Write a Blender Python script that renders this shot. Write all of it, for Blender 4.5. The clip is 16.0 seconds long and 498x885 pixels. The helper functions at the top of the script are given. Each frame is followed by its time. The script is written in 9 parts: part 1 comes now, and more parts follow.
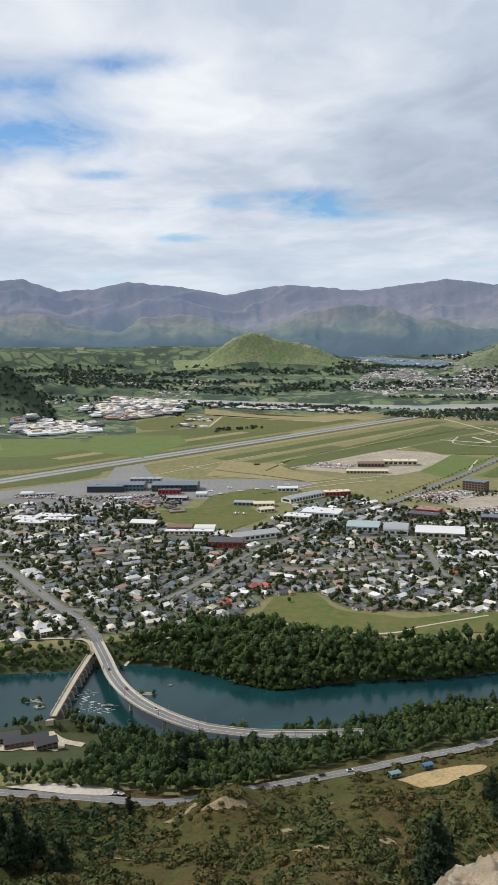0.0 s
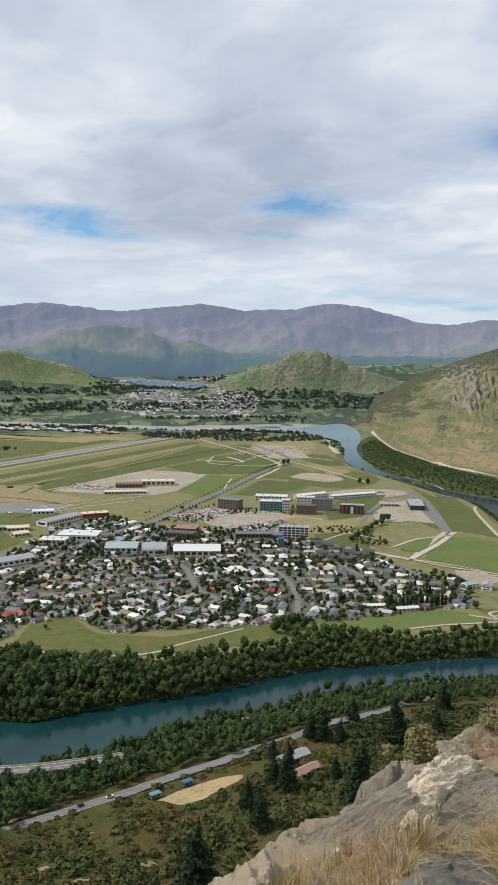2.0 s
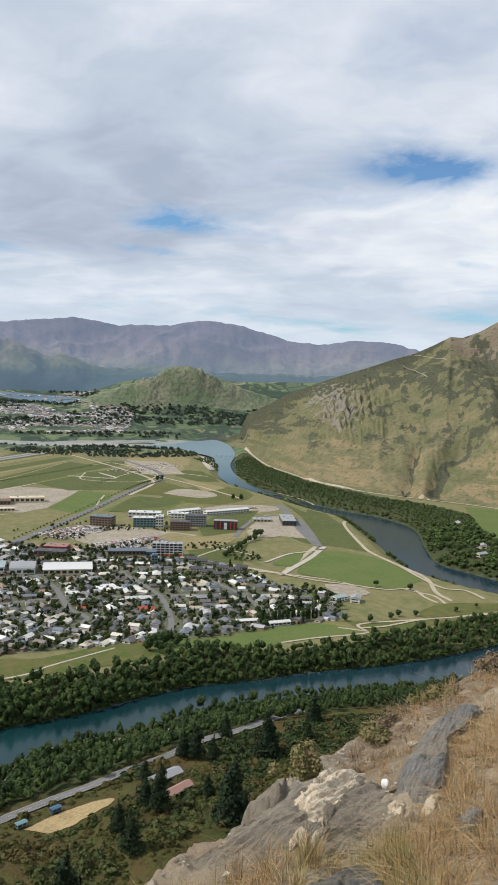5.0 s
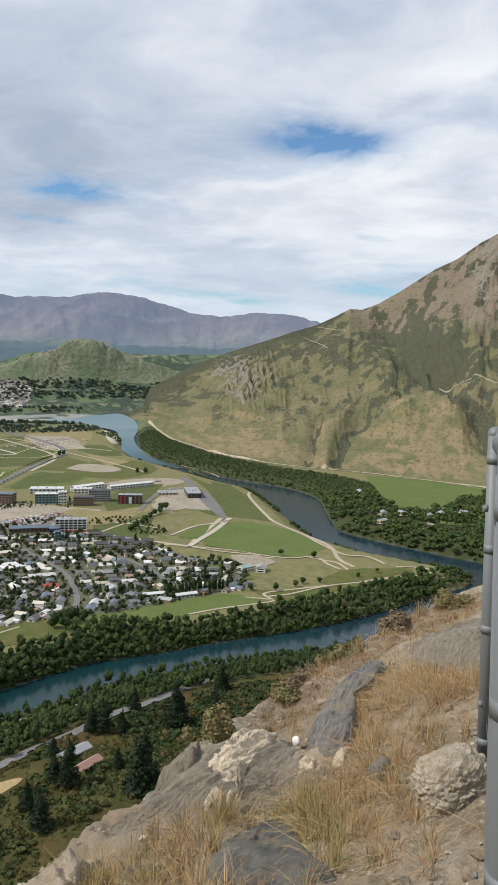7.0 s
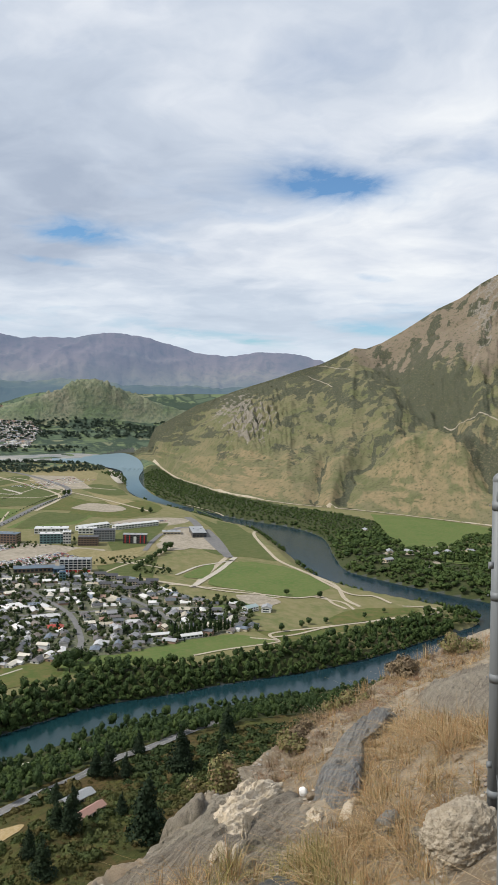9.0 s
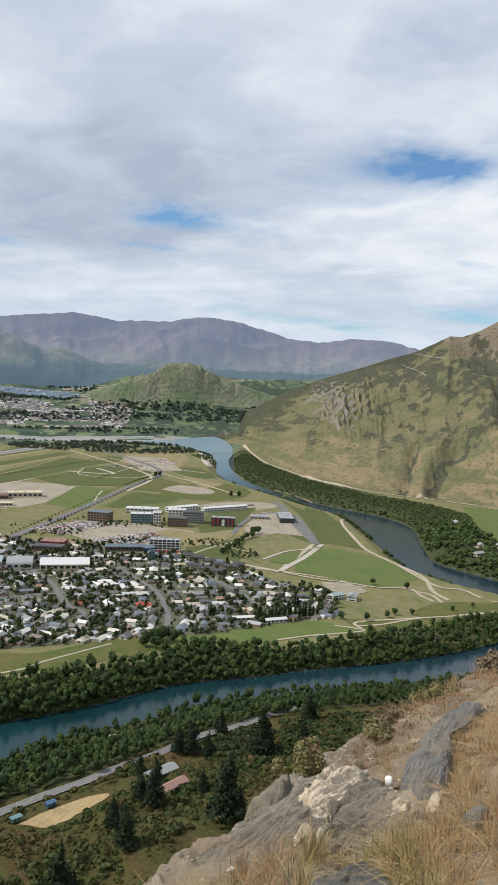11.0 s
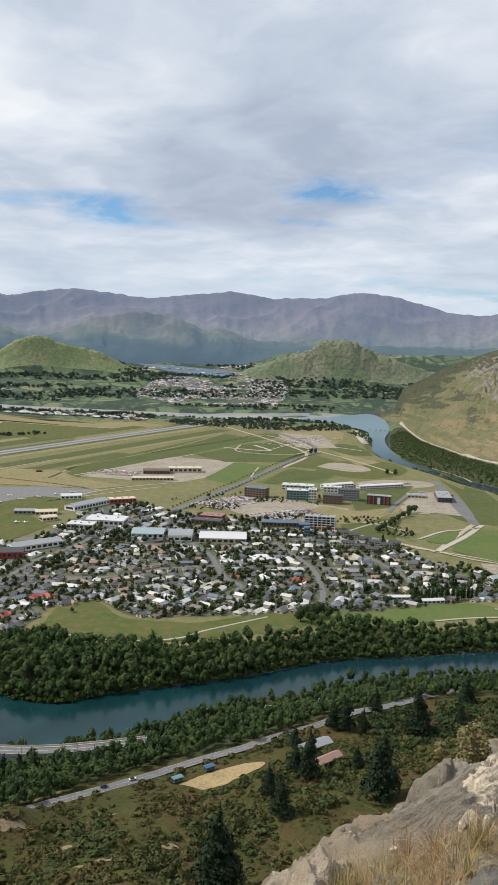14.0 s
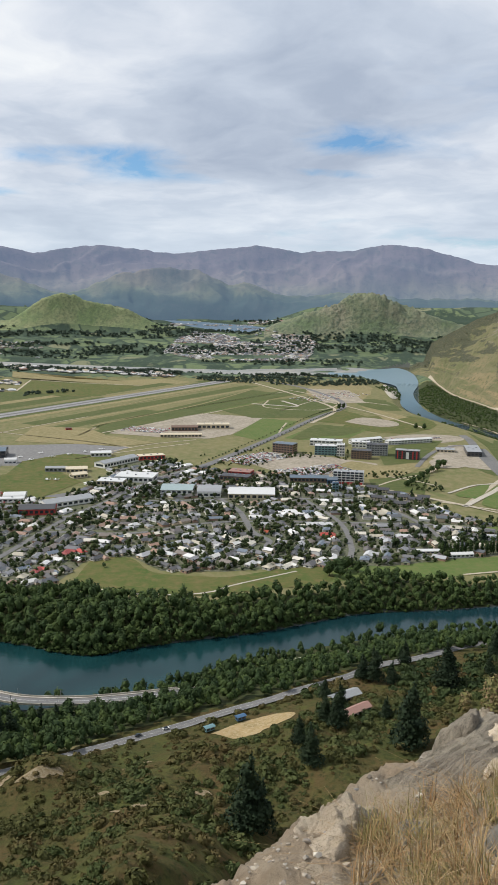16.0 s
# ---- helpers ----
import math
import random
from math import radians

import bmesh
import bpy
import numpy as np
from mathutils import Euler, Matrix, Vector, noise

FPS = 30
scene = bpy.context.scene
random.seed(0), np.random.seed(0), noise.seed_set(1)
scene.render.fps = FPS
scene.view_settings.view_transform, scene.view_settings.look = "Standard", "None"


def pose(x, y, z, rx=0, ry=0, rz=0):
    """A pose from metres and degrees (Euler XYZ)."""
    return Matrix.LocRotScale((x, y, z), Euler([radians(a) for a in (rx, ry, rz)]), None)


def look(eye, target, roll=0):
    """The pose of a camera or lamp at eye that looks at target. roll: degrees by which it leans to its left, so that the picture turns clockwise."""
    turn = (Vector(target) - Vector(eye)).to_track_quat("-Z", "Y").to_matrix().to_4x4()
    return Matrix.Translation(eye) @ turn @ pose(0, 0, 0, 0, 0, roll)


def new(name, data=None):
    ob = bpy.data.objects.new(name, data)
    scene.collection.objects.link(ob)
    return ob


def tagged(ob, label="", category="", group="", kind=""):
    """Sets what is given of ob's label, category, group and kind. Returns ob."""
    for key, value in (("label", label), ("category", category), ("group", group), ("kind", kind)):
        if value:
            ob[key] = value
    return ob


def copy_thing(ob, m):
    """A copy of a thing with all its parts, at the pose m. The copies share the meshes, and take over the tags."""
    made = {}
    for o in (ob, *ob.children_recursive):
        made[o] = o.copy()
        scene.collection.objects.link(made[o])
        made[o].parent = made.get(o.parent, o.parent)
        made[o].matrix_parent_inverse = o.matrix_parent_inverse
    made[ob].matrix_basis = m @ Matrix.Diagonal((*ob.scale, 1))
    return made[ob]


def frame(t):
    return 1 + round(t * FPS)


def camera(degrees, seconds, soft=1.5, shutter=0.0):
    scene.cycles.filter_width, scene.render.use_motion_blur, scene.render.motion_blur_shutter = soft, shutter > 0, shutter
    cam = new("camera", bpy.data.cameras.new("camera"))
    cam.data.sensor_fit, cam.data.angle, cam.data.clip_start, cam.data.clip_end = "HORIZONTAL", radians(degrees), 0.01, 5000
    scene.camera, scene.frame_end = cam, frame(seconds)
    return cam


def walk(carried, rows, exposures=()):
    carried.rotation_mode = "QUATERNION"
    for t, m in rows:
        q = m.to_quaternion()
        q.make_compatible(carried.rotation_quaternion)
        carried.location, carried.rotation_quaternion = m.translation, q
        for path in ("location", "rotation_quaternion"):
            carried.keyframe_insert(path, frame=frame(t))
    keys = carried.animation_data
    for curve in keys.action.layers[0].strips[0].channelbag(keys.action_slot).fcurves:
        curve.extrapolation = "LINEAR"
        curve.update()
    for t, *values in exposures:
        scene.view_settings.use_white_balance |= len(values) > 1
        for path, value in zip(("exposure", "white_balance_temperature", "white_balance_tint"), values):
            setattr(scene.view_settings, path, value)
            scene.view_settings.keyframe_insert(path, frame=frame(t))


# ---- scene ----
cam = camera(33.8, 16.0)
PATH = [
    (0, 0.071, -0.051, 280.000, -7.40, 1.00, -0.00),
    (0.5, 0.071, -0.051, 280.000, -7.60, 0.81, -2.63),
    (1, 0.071, -0.051, 280.000, -7.17, 1.24, -5.63),
    (1.5, 0.071, -0.051, 280.000, -6.91, 0.71, -11.48),
    (2, 0.071, -0.051, 280.000, -6.02, -0.61, -16.73),
    (2.5, 0.068, -0.049, 280.000, -4.39, -0.52, -18.92),
    (3, 0.076, -0.055, 280.000, -3.91, -0.88, -20.38),
    (3.5, 0.078, -0.057, 280.000, -4.69, -1.66, -19.53),
    (4, 0.061, -0.044, 280.000, -5.60, -1.97, -19.12),
    (4.5, 0.019, -0.014, 280.016, -5.83, -1.92, -21.30),
    (5, -0.004, 0.003, 280.014, -4.72, -1.72, -25.45),
    (5.2, -0.010, 0.007, 280.000, -3.69, -2.11, -27.72),
    (7.3, -0.023, 0.017, 279.976, -6.61, -1.46, -32.25),
    (7.5, -0.023, 0.016, 279.982, -6.28, -1.66, -32.03),
    (8, -0.019, 0.014, 280.011, -4.03, -2.07, -32.56),
    (8.2, -0.014, 0.010, 280.020, -3.00, -1.38, -33.03),
    (10.5, -0.046, 0.033, 280.000, -5.44, -1.60, -26.97),
    (11, -0.048, 0.035, 280.000, -4.92, -2.33, -25.51),
    (11.5, -0.059, 0.043, 280.000, -4.61, -2.37, -24.22),
    (12, -0.064, 0.047, 280.000, -4.67, -2.21, -22.40),
    (12.5, -0.066, 0.048, 280.000, -5.20, -1.82, -20.20),
    (13, -0.080, 0.058, 280.000, -6.15, -1.45, -18.11),
    (13.5, -0.082, 0.060, 280.000, -6.67, -1.20, -16.12),
    (14, -0.083, 0.060, 280.000, -6.86, -1.41, -14.71),
    (14.5, -0.091, 0.066, 280.000, -7.16, -1.20, -14.25),
    (15, -0.093, 0.068, 280.000, -7.95, -0.96, -13.67),
    (15.5, -0.071, 0.051, 280.000, -9.21, -1.61, -13.17),
    (16, -0.071, 0.051, 280.000, -9.97, -0.56, -12.87),
]
walk(cam, [(t, pose(x, y, z, 90 + p, r, w)) for t, x, y, z, p, r, w in PATH])
EYE = 280.0          # the lookout stands this high over the airfield

# ---- sky, sun ----
SUN_AZ, SUN_EL = radians(-72), radians(46)      # azimuth from +y to the right
sun_dir = Vector((math.sin(SUN_AZ) * math.cos(SUN_EL), math.cos(SUN_AZ) * math.cos(SUN_EL), math.sin(SUN_EL)))
sun = new("sun", bpy.data.lights.new("sun", "SUN"))
sun.data.energy, sun.data.angle, sun.data.color = 3.7, radians(0.9), (1.0, 0.95, 0.87)
sun.matrix_world = look(sun_dir * 100, (0, 0, 0))


class Nodes:
    """Short way to wire a node tree."""

    def __init__(self, tree):
        self.t = tree
        tree.nodes.clear()

    def n(self, kind, **props):
        node = self.t.nodes.new("ShaderNode" + kind)
        for k, v in props.items():
            if k == "inputs":
                for key, val in v.items():
                    if isinstance(val, bpy.types.NodeSocket):
                        self.t.links.new(val, node.inputs[key])
                    else:
                        node.inputs[key].default_value = val
            else:
                setattr(node, k, v)
        return node

    def math(self, op, a, b=0.0, c=0.0, clamp=False):
        return self.n("Math", operation=op, use_clamp=clamp, inputs={0: a, 1: b, 2: c}).outputs[0]

    def ramp(self, fac, *stops, interp="LINEAR"):
        node = self.n("ValToRGB", inputs={0: fac})
        node.color_ramp.interpolation = interp
        while len(node.color_ramp.elements) < len(stops):
            node.color_ramp.elements.new(0.5)
        for e, (p, c) in zip(node.color_ramp.elements, stops):
            e.position, e.color = p, ((c, c, c, 1) if isinstance(c, (int, float)) else (*c, 1))
        return node.outputs[0]

    def mix(self, fac, a, b, blend="MIX"):
        node = self.n("Mix", data_type="RGBA", blend_type=blend)
        for key, val in ((0, fac), (6, a), (7, b)):
            if isinstance(val, bpy.types.NodeSocket):
                self.t.links.new(val, node.inputs[key])
            else:
                node.inputs[key].default_value = (*val, 1) if isinstance(val, tuple) and len(val) == 3 else val
        return node.outputs[2]

    def noise(self, vec, scale, detail=4.0, rough=0.55, distort=0.0):
        return self.n("TexNoise", inputs={"Vector": vec, "Scale": scale, "Detail": detail, "Roughness": rough, "Distortion": distort}).outputs[0]

    def mapping(self, vec, scale=(1, 1, 1), loc=(0, 0, 0), rot=(0, 0, 0)):
        return self.n("Mapping", inputs={0: vec, 1: loc, 2: rot, 3: scale}).outputs[0]


def build_sky():
    world = bpy.data.worlds.new("sky")
    scene.world = world
    world.use_nodes = True
    k = Nodes(world.node_tree)
    sky = k.n("TexSky", sky_type="NISHITA", sun_disc=False, sun_elevation=SUN_EL, sun_rotation=SUN_AZ, altitude=600.0, air_density=1.0, dust_density=0.6, ozone_density=1.4)
    blue = k.mix(1.0, sky.outputs[0], (0.078, 0.105, 0.125), "MULTIPLY")
    # the cloud sheet, seen in perspective
    way = k.n("TexCoord").outputs["Generated"]
    xyz = k.n("SeparateXYZ", inputs={0: way})
    up = k.math("ADD", k.math("MAXIMUM", xyz.outputs[2], 0.0), 0.12)
    px, py = k.math("DIVIDE", xyz.outputs[0], up), k.math("DIVIDE", xyz.outputs[1], up)
    sheet = k.n("CombineXYZ", inputs={0: px, 1: py, 2: 0.0}).outputs[0]
    warp = k.n("VectorMath", operation="SCALE", inputs={0: k.n("TexNoise", inputs={"Vector": sheet, "Scale": 1.6, "Detail": 3.0}).outputs[1], 3: 0.55}).outputs[0]
    soft_sheet = k.n("VectorMath", operation="ADD", inputs={0: sheet, 1: warp}).outputs[0]
    big = k.noise(k.mapping(soft_sheet, (1.0, 0.75, 1), (3.1, 1.7, 0), (0, 0, 0.25)), 1.1, 5, 0.5)
    fine = k.noise(k.mapping(soft_sheet, (1.0, 0.9, 1), (7, 2, 0), (0, 0, 0.2)), 3.4, 6, 0.55)
    cover = k.math("ADD", k.math("MULTIPLY", big, 0.6), k.math("MULTIPLY", fine, 0.25))
    # gaps of blue: centre, half sizes, depth
    wob = k.math("MULTIPLY", k.math("SUBTRACT", k.noise(k.mapping(soft_sheet, (1, 0.7, 1)), 5.5, 6, 0.62), 0.5), 2.6)
    thin = None
    for cx, cy, ax, ay, dep in ((-0.68, 2.74, 0.24, 0.2, 0.32), (-0.3, 2.25, 0.15, 0.07, 0.24), (-0.64, 2.36, 0.16, 0.12, 0.26), (-0.55, 3.17, 0.12, 0.07, 0.26), (-0.35, 4.19, 0.16, 0.1, 0.26), (0.31, 3.72, 0.18, 0.13, 0.28),
                                (-0.5, 3.64, 0.2, 0.09, 0.2), (0.08, 3.48, 0.16, 0.07, 0.14), (1.13, 3.13, 0.2, 0.17, 0.42), (0.6, 3.81, 0.18, 0.08, 0.18), (1.17, 3.57, 0.18, 0.08, 0.28), (2.64, 4.75, 0.5, 0.25, 0.3), (-0.05, 3.6, 0.16, 0.1, 0.18),
                                (1.6, 2.16, 0.2, 0.15, 0.4), (2.5, 2.98, 0.14, 0.09, 0.18), (3.33, 3.94, 0.4, 0.18, 0.24), (0.33, 3.5, 0.22, 0.12, 0.22), (-1.3, 2.9, 0.4, 0.3, 0.2), (0.3, 1.2, 0.3, 0.15, 0.12), (-1.0, 1.2, 0.3, 0.2, 0.15)):
        dx = k.math("MULTIPLY", k.math("SUBTRACT", px, cx), 1 / ax)
        dy = k.math("MULTIPLY", k.math("SUBTRACT", py, cy), 1 / ay)
        r2 = k.math("ADD", k.math("ADD", k.math("MULTIPLY", dx, dx), k.math("MULTIPLY", dy, dy)), wob)
        g = k.math("MULTIPLY", k.math("POWER", 2.718, k.math("MULTIPLY", k.math("MAXIMUM", r2, 0.0), -0.9)), dep)
        thin = g if thin is None else k.math("ADD", thin, g)
    dens = k.math("SUBTRACT", k.math("ADD", cover, 0.21), thin)
    alpha = k.ramp(dens, (0.3, 0.0), (0.43, 0.5), (0.58, 1.0), interp="LINEAR")
    tone = k.noise(k.mapping(soft_sheet, (0.9, 0.8, 1), (1.2, 5.3, 0), (0, 0, 0.15)), 0.95, 6, 0.5)
    soft = k.noise(k.mapping(soft_sheet, (1, 0.8, 1), (9, 3, 0)), 3.2, 6, 0.55)
    shade = k.math("ADD", k.math("MULTIPLY", tone, 0.75), k.math("MULTIPLY", soft, 0.3))
    cloud = k.ramp(shade, (0.36, (0.42, 0.49, 0.61)), (0.49, (0.57, 0.64, 0.75)), (0.58, (0.74, 0.79, 0.87)), (0.68, (0.91, 0.94, 0.97)))
    low = k.ramp(xyz.outputs[2], (0.03, 1.0), (0.15, 0.0))
    cloud = k.mix(k.math("MULTIPLY", low, 0.7), cloud, (0.68, 0.78, 0.88))
    out = k.mix(alpha, blue, cloud)
    bg = k.n("Background", inputs={0: out, 1: 1.0})
    k.n("OutputWorld", inputs={0: bg.outputs[0]})


build_sky()

# ---- materials ----
def material(name, rough=0.9, metal=0.0, spec=0.3):
    """A material, its nodes, its shader and world-place vector."""
    m = bpy.data.materials.new(name)
    m.use_nodes = True
    k = Nodes(m.node_tree)
    sh = k.n("BsdfPrincipled", inputs={"Roughness": rough, "Metallic": metal, "Specular IOR Level": spec})
    k.n("OutputMaterial", inputs={0: sh.outputs[0]})
    return m, k, sh


def wire(k, sh, colour, bump=None, strength=0.4, distance=1.0):
    k.t.links.new(colour, sh.inputs["Base Color"])
    if bump is not None:
        b = k.n("Bump", inputs={"Strength": strength, "Distance": distance, "Height": bump})
        k.t.links.new(b.outputs[0], sh.inputs["Normal"])


def mottled(name, a, b, c, s1, s2, rough=0.9, bump=0.4, dist=1.0, spec=0.2, stretch=(1, 1, 1), metal=0.0):
    """Three colours, broken up at two sizes (metres)."""
    m, k, sh = material(name, rough, metal, spec)
    pos = k.mapping(k.n("NewGeometry").outputs["Position"], stretch)
    n1, n2 = k.noise(pos, 1 / s1, 5, 0.6, 0.3), k.noise(pos, 1 / s2, 5, 0.65)
    col = k.mix(k.ramp(n1, (0.36, 0.0), (0.64, 1.0)), a, b)
    col = k.mix(k.ramp(n2, (0.42, 0.0), (0.68, 1.0)), col, c)
    wire(k, sh, col, n2, bump, dist)
    return m


def leafy(name, dark, light, tint, spread=14.0):
    m, k, sh = material(name, 0.75, 0.0, 0.15)
    geo = k.n("NewGeometry")
    isl = geo.outputs["Random Per Island"]
    obj = k.n("ObjectInfo").outputs["Random"]
    col = k.mix(k.math("ADD", 0.2, k.math("MULTIPLY", isl, 0.6)), dark, light)
    n = k.noise(geo.outputs["Position"], 1 / spread, 3, 0.5)
    col = k.mix(k.ramp(n, (0.42, 0.0), (0.66, 0.8)), col, tint)
    col = k.mix(k.math("MULTIPLY", obj, 0.3), col, dark)
    wire(k, sh, col)
    return m


def painted(name, colours, rough=0.6, metal=0.0, dirt=0.12, bump_scale=0.0, spec=0.4):
    """Paint whose colour each object (or loose piece) takes from a row of colours."""
    m, k, sh = material(name, rough, metal, spec)
    geo = k.n("NewGeometry")
    rnd = k.math("FRACT", k.math("ADD", k.math("MULTIPLY", geo.outputs["Random Per Island"], 7.31), k.n("ObjectInfo").outputs["Random"]))
    n = len(colours)
    col = k.ramp(rnd, *[(i / n, c) for i, c in enumerate(colours)], interp="CONSTANT") if n > 1 else None
    if col is None:
        col = k.n("RGB").outputs[0]
        col.default_value = (*colours[0], 1)
    g = k.noise(k.mapping(geo.outputs["Position"], (1, 1, 0.4)), 1.1, 6, 0.7)
    col = k.mix(k.math("MULTIPLY", k.ramp(g, (0.4, 0.0), (0.75, 1.0)), dirt * 2), col, (0.09, 0.08, 0.065))
    if bump_scale:
        w = k.n("TexWave", wave_type="BANDS", inputs={"Vector": geo.outputs["Position"], "Scale": bump_scale, "Distortion": 0.2}).outputs[1]
        wire(k, sh, col, w, 0.3, 0.05)
    else:
        wire(k, sh, col, g, 0.15, 0.02)
    return m


# the land
M_PLAIN = mottled("dry_airfield_grass", (0.165, 0.155, 0.066), (0.12, 0.132, 0.05), (0.21, 0.18, 0.095), 95, 12, stretch=(1, 0.6, 1))
M_MOWN = mottled("mown_grass", (0.06, 0.085, 0.023), (0.082, 0.1, 0.03), (0.11, 0.11, 0.044), 70, 9, stretch=(0.7, 1, 1))
M_LUSH = mottled("lush_grass", (0.075, 0.125, 0.03), (0.105, 0.14, 0.04), (0.13, 0.14, 0.05), 45, 7)
M_PARK = mottled("park_grass", (0.06, 0.095, 0.02), (0.095, 0.105, 0.03), (0.14, 0.115, 0.045), 55, 11)
M_DRY = mottled("dry_grass_field", (0.23, 0.19, 0.09), (0.18, 0.16, 0.072), (0.28, 0.235, 0.13), 60, 8)
M_DIRT = mottled("bare_earth", (0.31, 0.27, 0.21), (0.22, 0.19, 0.14), (0.37, 0.33, 0.27), 40, 7)
M_SAND = mottled("yellow_bare_ground", (0.34, 0.245, 0.12), (0.24, 0.18, 0.08), (0.38, 0.3, 0.18), 9, 2)
M_SLIP = mottled("tan_stony_slip", (0.22, 0.165, 0.095), (0.15, 0.115, 0.06), (0.3, 0.25, 0.17), 8, 1.5)
M_GRAVEL = mottled("pale_gravel", (0.42, 0.38, 0.32), (0.34, 0.31, 0.25), (0.5, 0.46, 0.4), 30, 2.5)
M_TRACK = mottled("gravel_track", (0.4, 0.34, 0.25), (0.33, 0.28, 0.2), (0.46, 0.41, 0.33), 14, 2)
M_ASPHALT = mottled("weathered_asphalt", (0.15, 0.148, 0.145), (0.19, 0.185, 0.18), (0.13, 0.13, 0.13), 40, 3, bump=0.1)
M_APRON = mottled("apron_asphalt", (0.19, 0.185, 0.18), (0.16, 0.158, 0.155), (0.23, 0.225, 0.215), 70, 6, bump=0.1)
M_RUNWAY = mottled("runway_asphalt", (0.27, 0.265, 0.255), (0.22, 0.218, 0.21), (0.33, 0.32, 0.31), 90, 6, bump=0.1)
M_CONC = mottled("bridge_concrete", (0.5, 0.48, 0.44), (0.44, 0.42, 0.38), (0.36, 0.34, 0.31), 8, 1.2, bump=0.2, dist=0.1)
M_OLDCONC = mottled("stained_old_concrete", (0.24, 0.225, 0.2), (0.17, 0.16, 0.14), (0.3, 0.28, 0.25), 6, 1.0, bump=0.5, dist=0.3)
M_YARD = mottled("gardens_and_lawns", (0.055, 0.075, 0.026), (0.095, 0.1, 0.055), (0.17, 0.16, 0.13), 22, 5)
def scrub_ground():
    """Hillside under the scrub: olive turf, red-brown bracken, yellow-green patches, dark tussocks."""
    m, k, sh = material("scrubby_hillside", 0.95, 0, 0.1)
    pos = k.n("NewGeometry").outputs["Position"]
    n1, n2 = k.noise(pos, 1 / 48, 5, 0.6, 0.6), k.noise(k.mapping(pos, (1, 1, 1), (40, 9, 3)), 1 / 17, 6, 0.65, 0.5)
    n3, n4 = k.noise(pos, 1 / 3.2, 6, 0.72), k.noise(pos, 1 / 0.9, 4, 0.7)
    col = k.mix(k.ramp(n1, (0.4, 0.0), (0.6, 1.0)), (0.066, 0.074, 0.024), (0.11, 0.078, 0.034))
    col = k.mix(k.ramp(n2, (0.5, 0.0), (0.64, 0.8)), col, (0.095, 0.102, 0.03))
    col = k.mix(k.ramp(n2, (0.34, 0.75), (0.46, 0.0)), col, (0.11, 0.072, 0.034))
    col = k.mix(k.ramp(n3, (0.5, 0.0), (0.62, 0.8)), col, (0.036, 0.046, 0.016))
    col = k.mix(k.ramp(n4, (0.56, 0.0), (0.7, 0.6)), col, (0.15, 0.13, 0.06))
    wire(k, sh, col, k.math("ADD", n3, k.math("MULTIPLY", n4, 0.4)), 1.0, 1.8)
    return m


M_SCRUB = scrub_ground()
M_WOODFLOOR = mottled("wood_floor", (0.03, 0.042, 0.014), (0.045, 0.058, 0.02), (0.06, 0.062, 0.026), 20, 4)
M_BED = mottled("river_bed", (0.06, 0.07, 0.06), (0.04, 0.05, 0.045), (0.09, 0.09, 0.075), 20, 4)


def valley_material():
    """Patchwork of paddocks, shelter belts and woods, with distance haze put into the colours."""
    m, k, sh = material("hazed_valley_farmland", 0.95, 0, 0.1)
    pos = k.n("NewGeometry").outputs["Position"]
    warp = k.n("VectorMath", operation="ADD", inputs={0: pos, 1: k.n("VectorMath", operation="SCALE", inputs={0: k.n("TexNoise", inputs={"Vector": pos, "Scale": 0.006}).outputs[1], 3: 90.0}).outputs[0]}).outputs[0]
    flat = k.mapping(warp, (1.0, 1.0, 0.0), rot=(0, 0, 0.4))
    v = k.n("TexVoronoi", inputs={"Vector": k.mapping(flat, (1 / 95, 1 / 60, 1)), "Scale": 1.0, "Randomness": 0.8})
    pick = k.n("SeparateColor", inputs={0: v.outputs["Color"]}).outputs[0]
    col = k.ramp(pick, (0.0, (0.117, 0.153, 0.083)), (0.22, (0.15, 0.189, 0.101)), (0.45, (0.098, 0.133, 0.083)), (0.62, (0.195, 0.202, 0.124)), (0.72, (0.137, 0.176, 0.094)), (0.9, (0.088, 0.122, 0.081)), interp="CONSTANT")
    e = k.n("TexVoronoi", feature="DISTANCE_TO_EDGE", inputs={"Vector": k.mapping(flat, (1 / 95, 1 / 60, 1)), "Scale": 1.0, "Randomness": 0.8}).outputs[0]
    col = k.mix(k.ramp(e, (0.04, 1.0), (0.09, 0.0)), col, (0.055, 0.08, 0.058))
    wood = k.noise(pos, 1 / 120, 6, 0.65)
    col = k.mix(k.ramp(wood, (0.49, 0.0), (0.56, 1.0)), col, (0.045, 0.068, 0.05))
    fine = k.noise(pos, 1 / 9, 4, 0.7)
    col = k.mix(k.ramp(fine, (0.5, 0.0), (0.75, 0.5)), col, (0.1, 0.11, 0.06))
    wire(k, sh, col, fine, 0.5, 3.0)
    return m


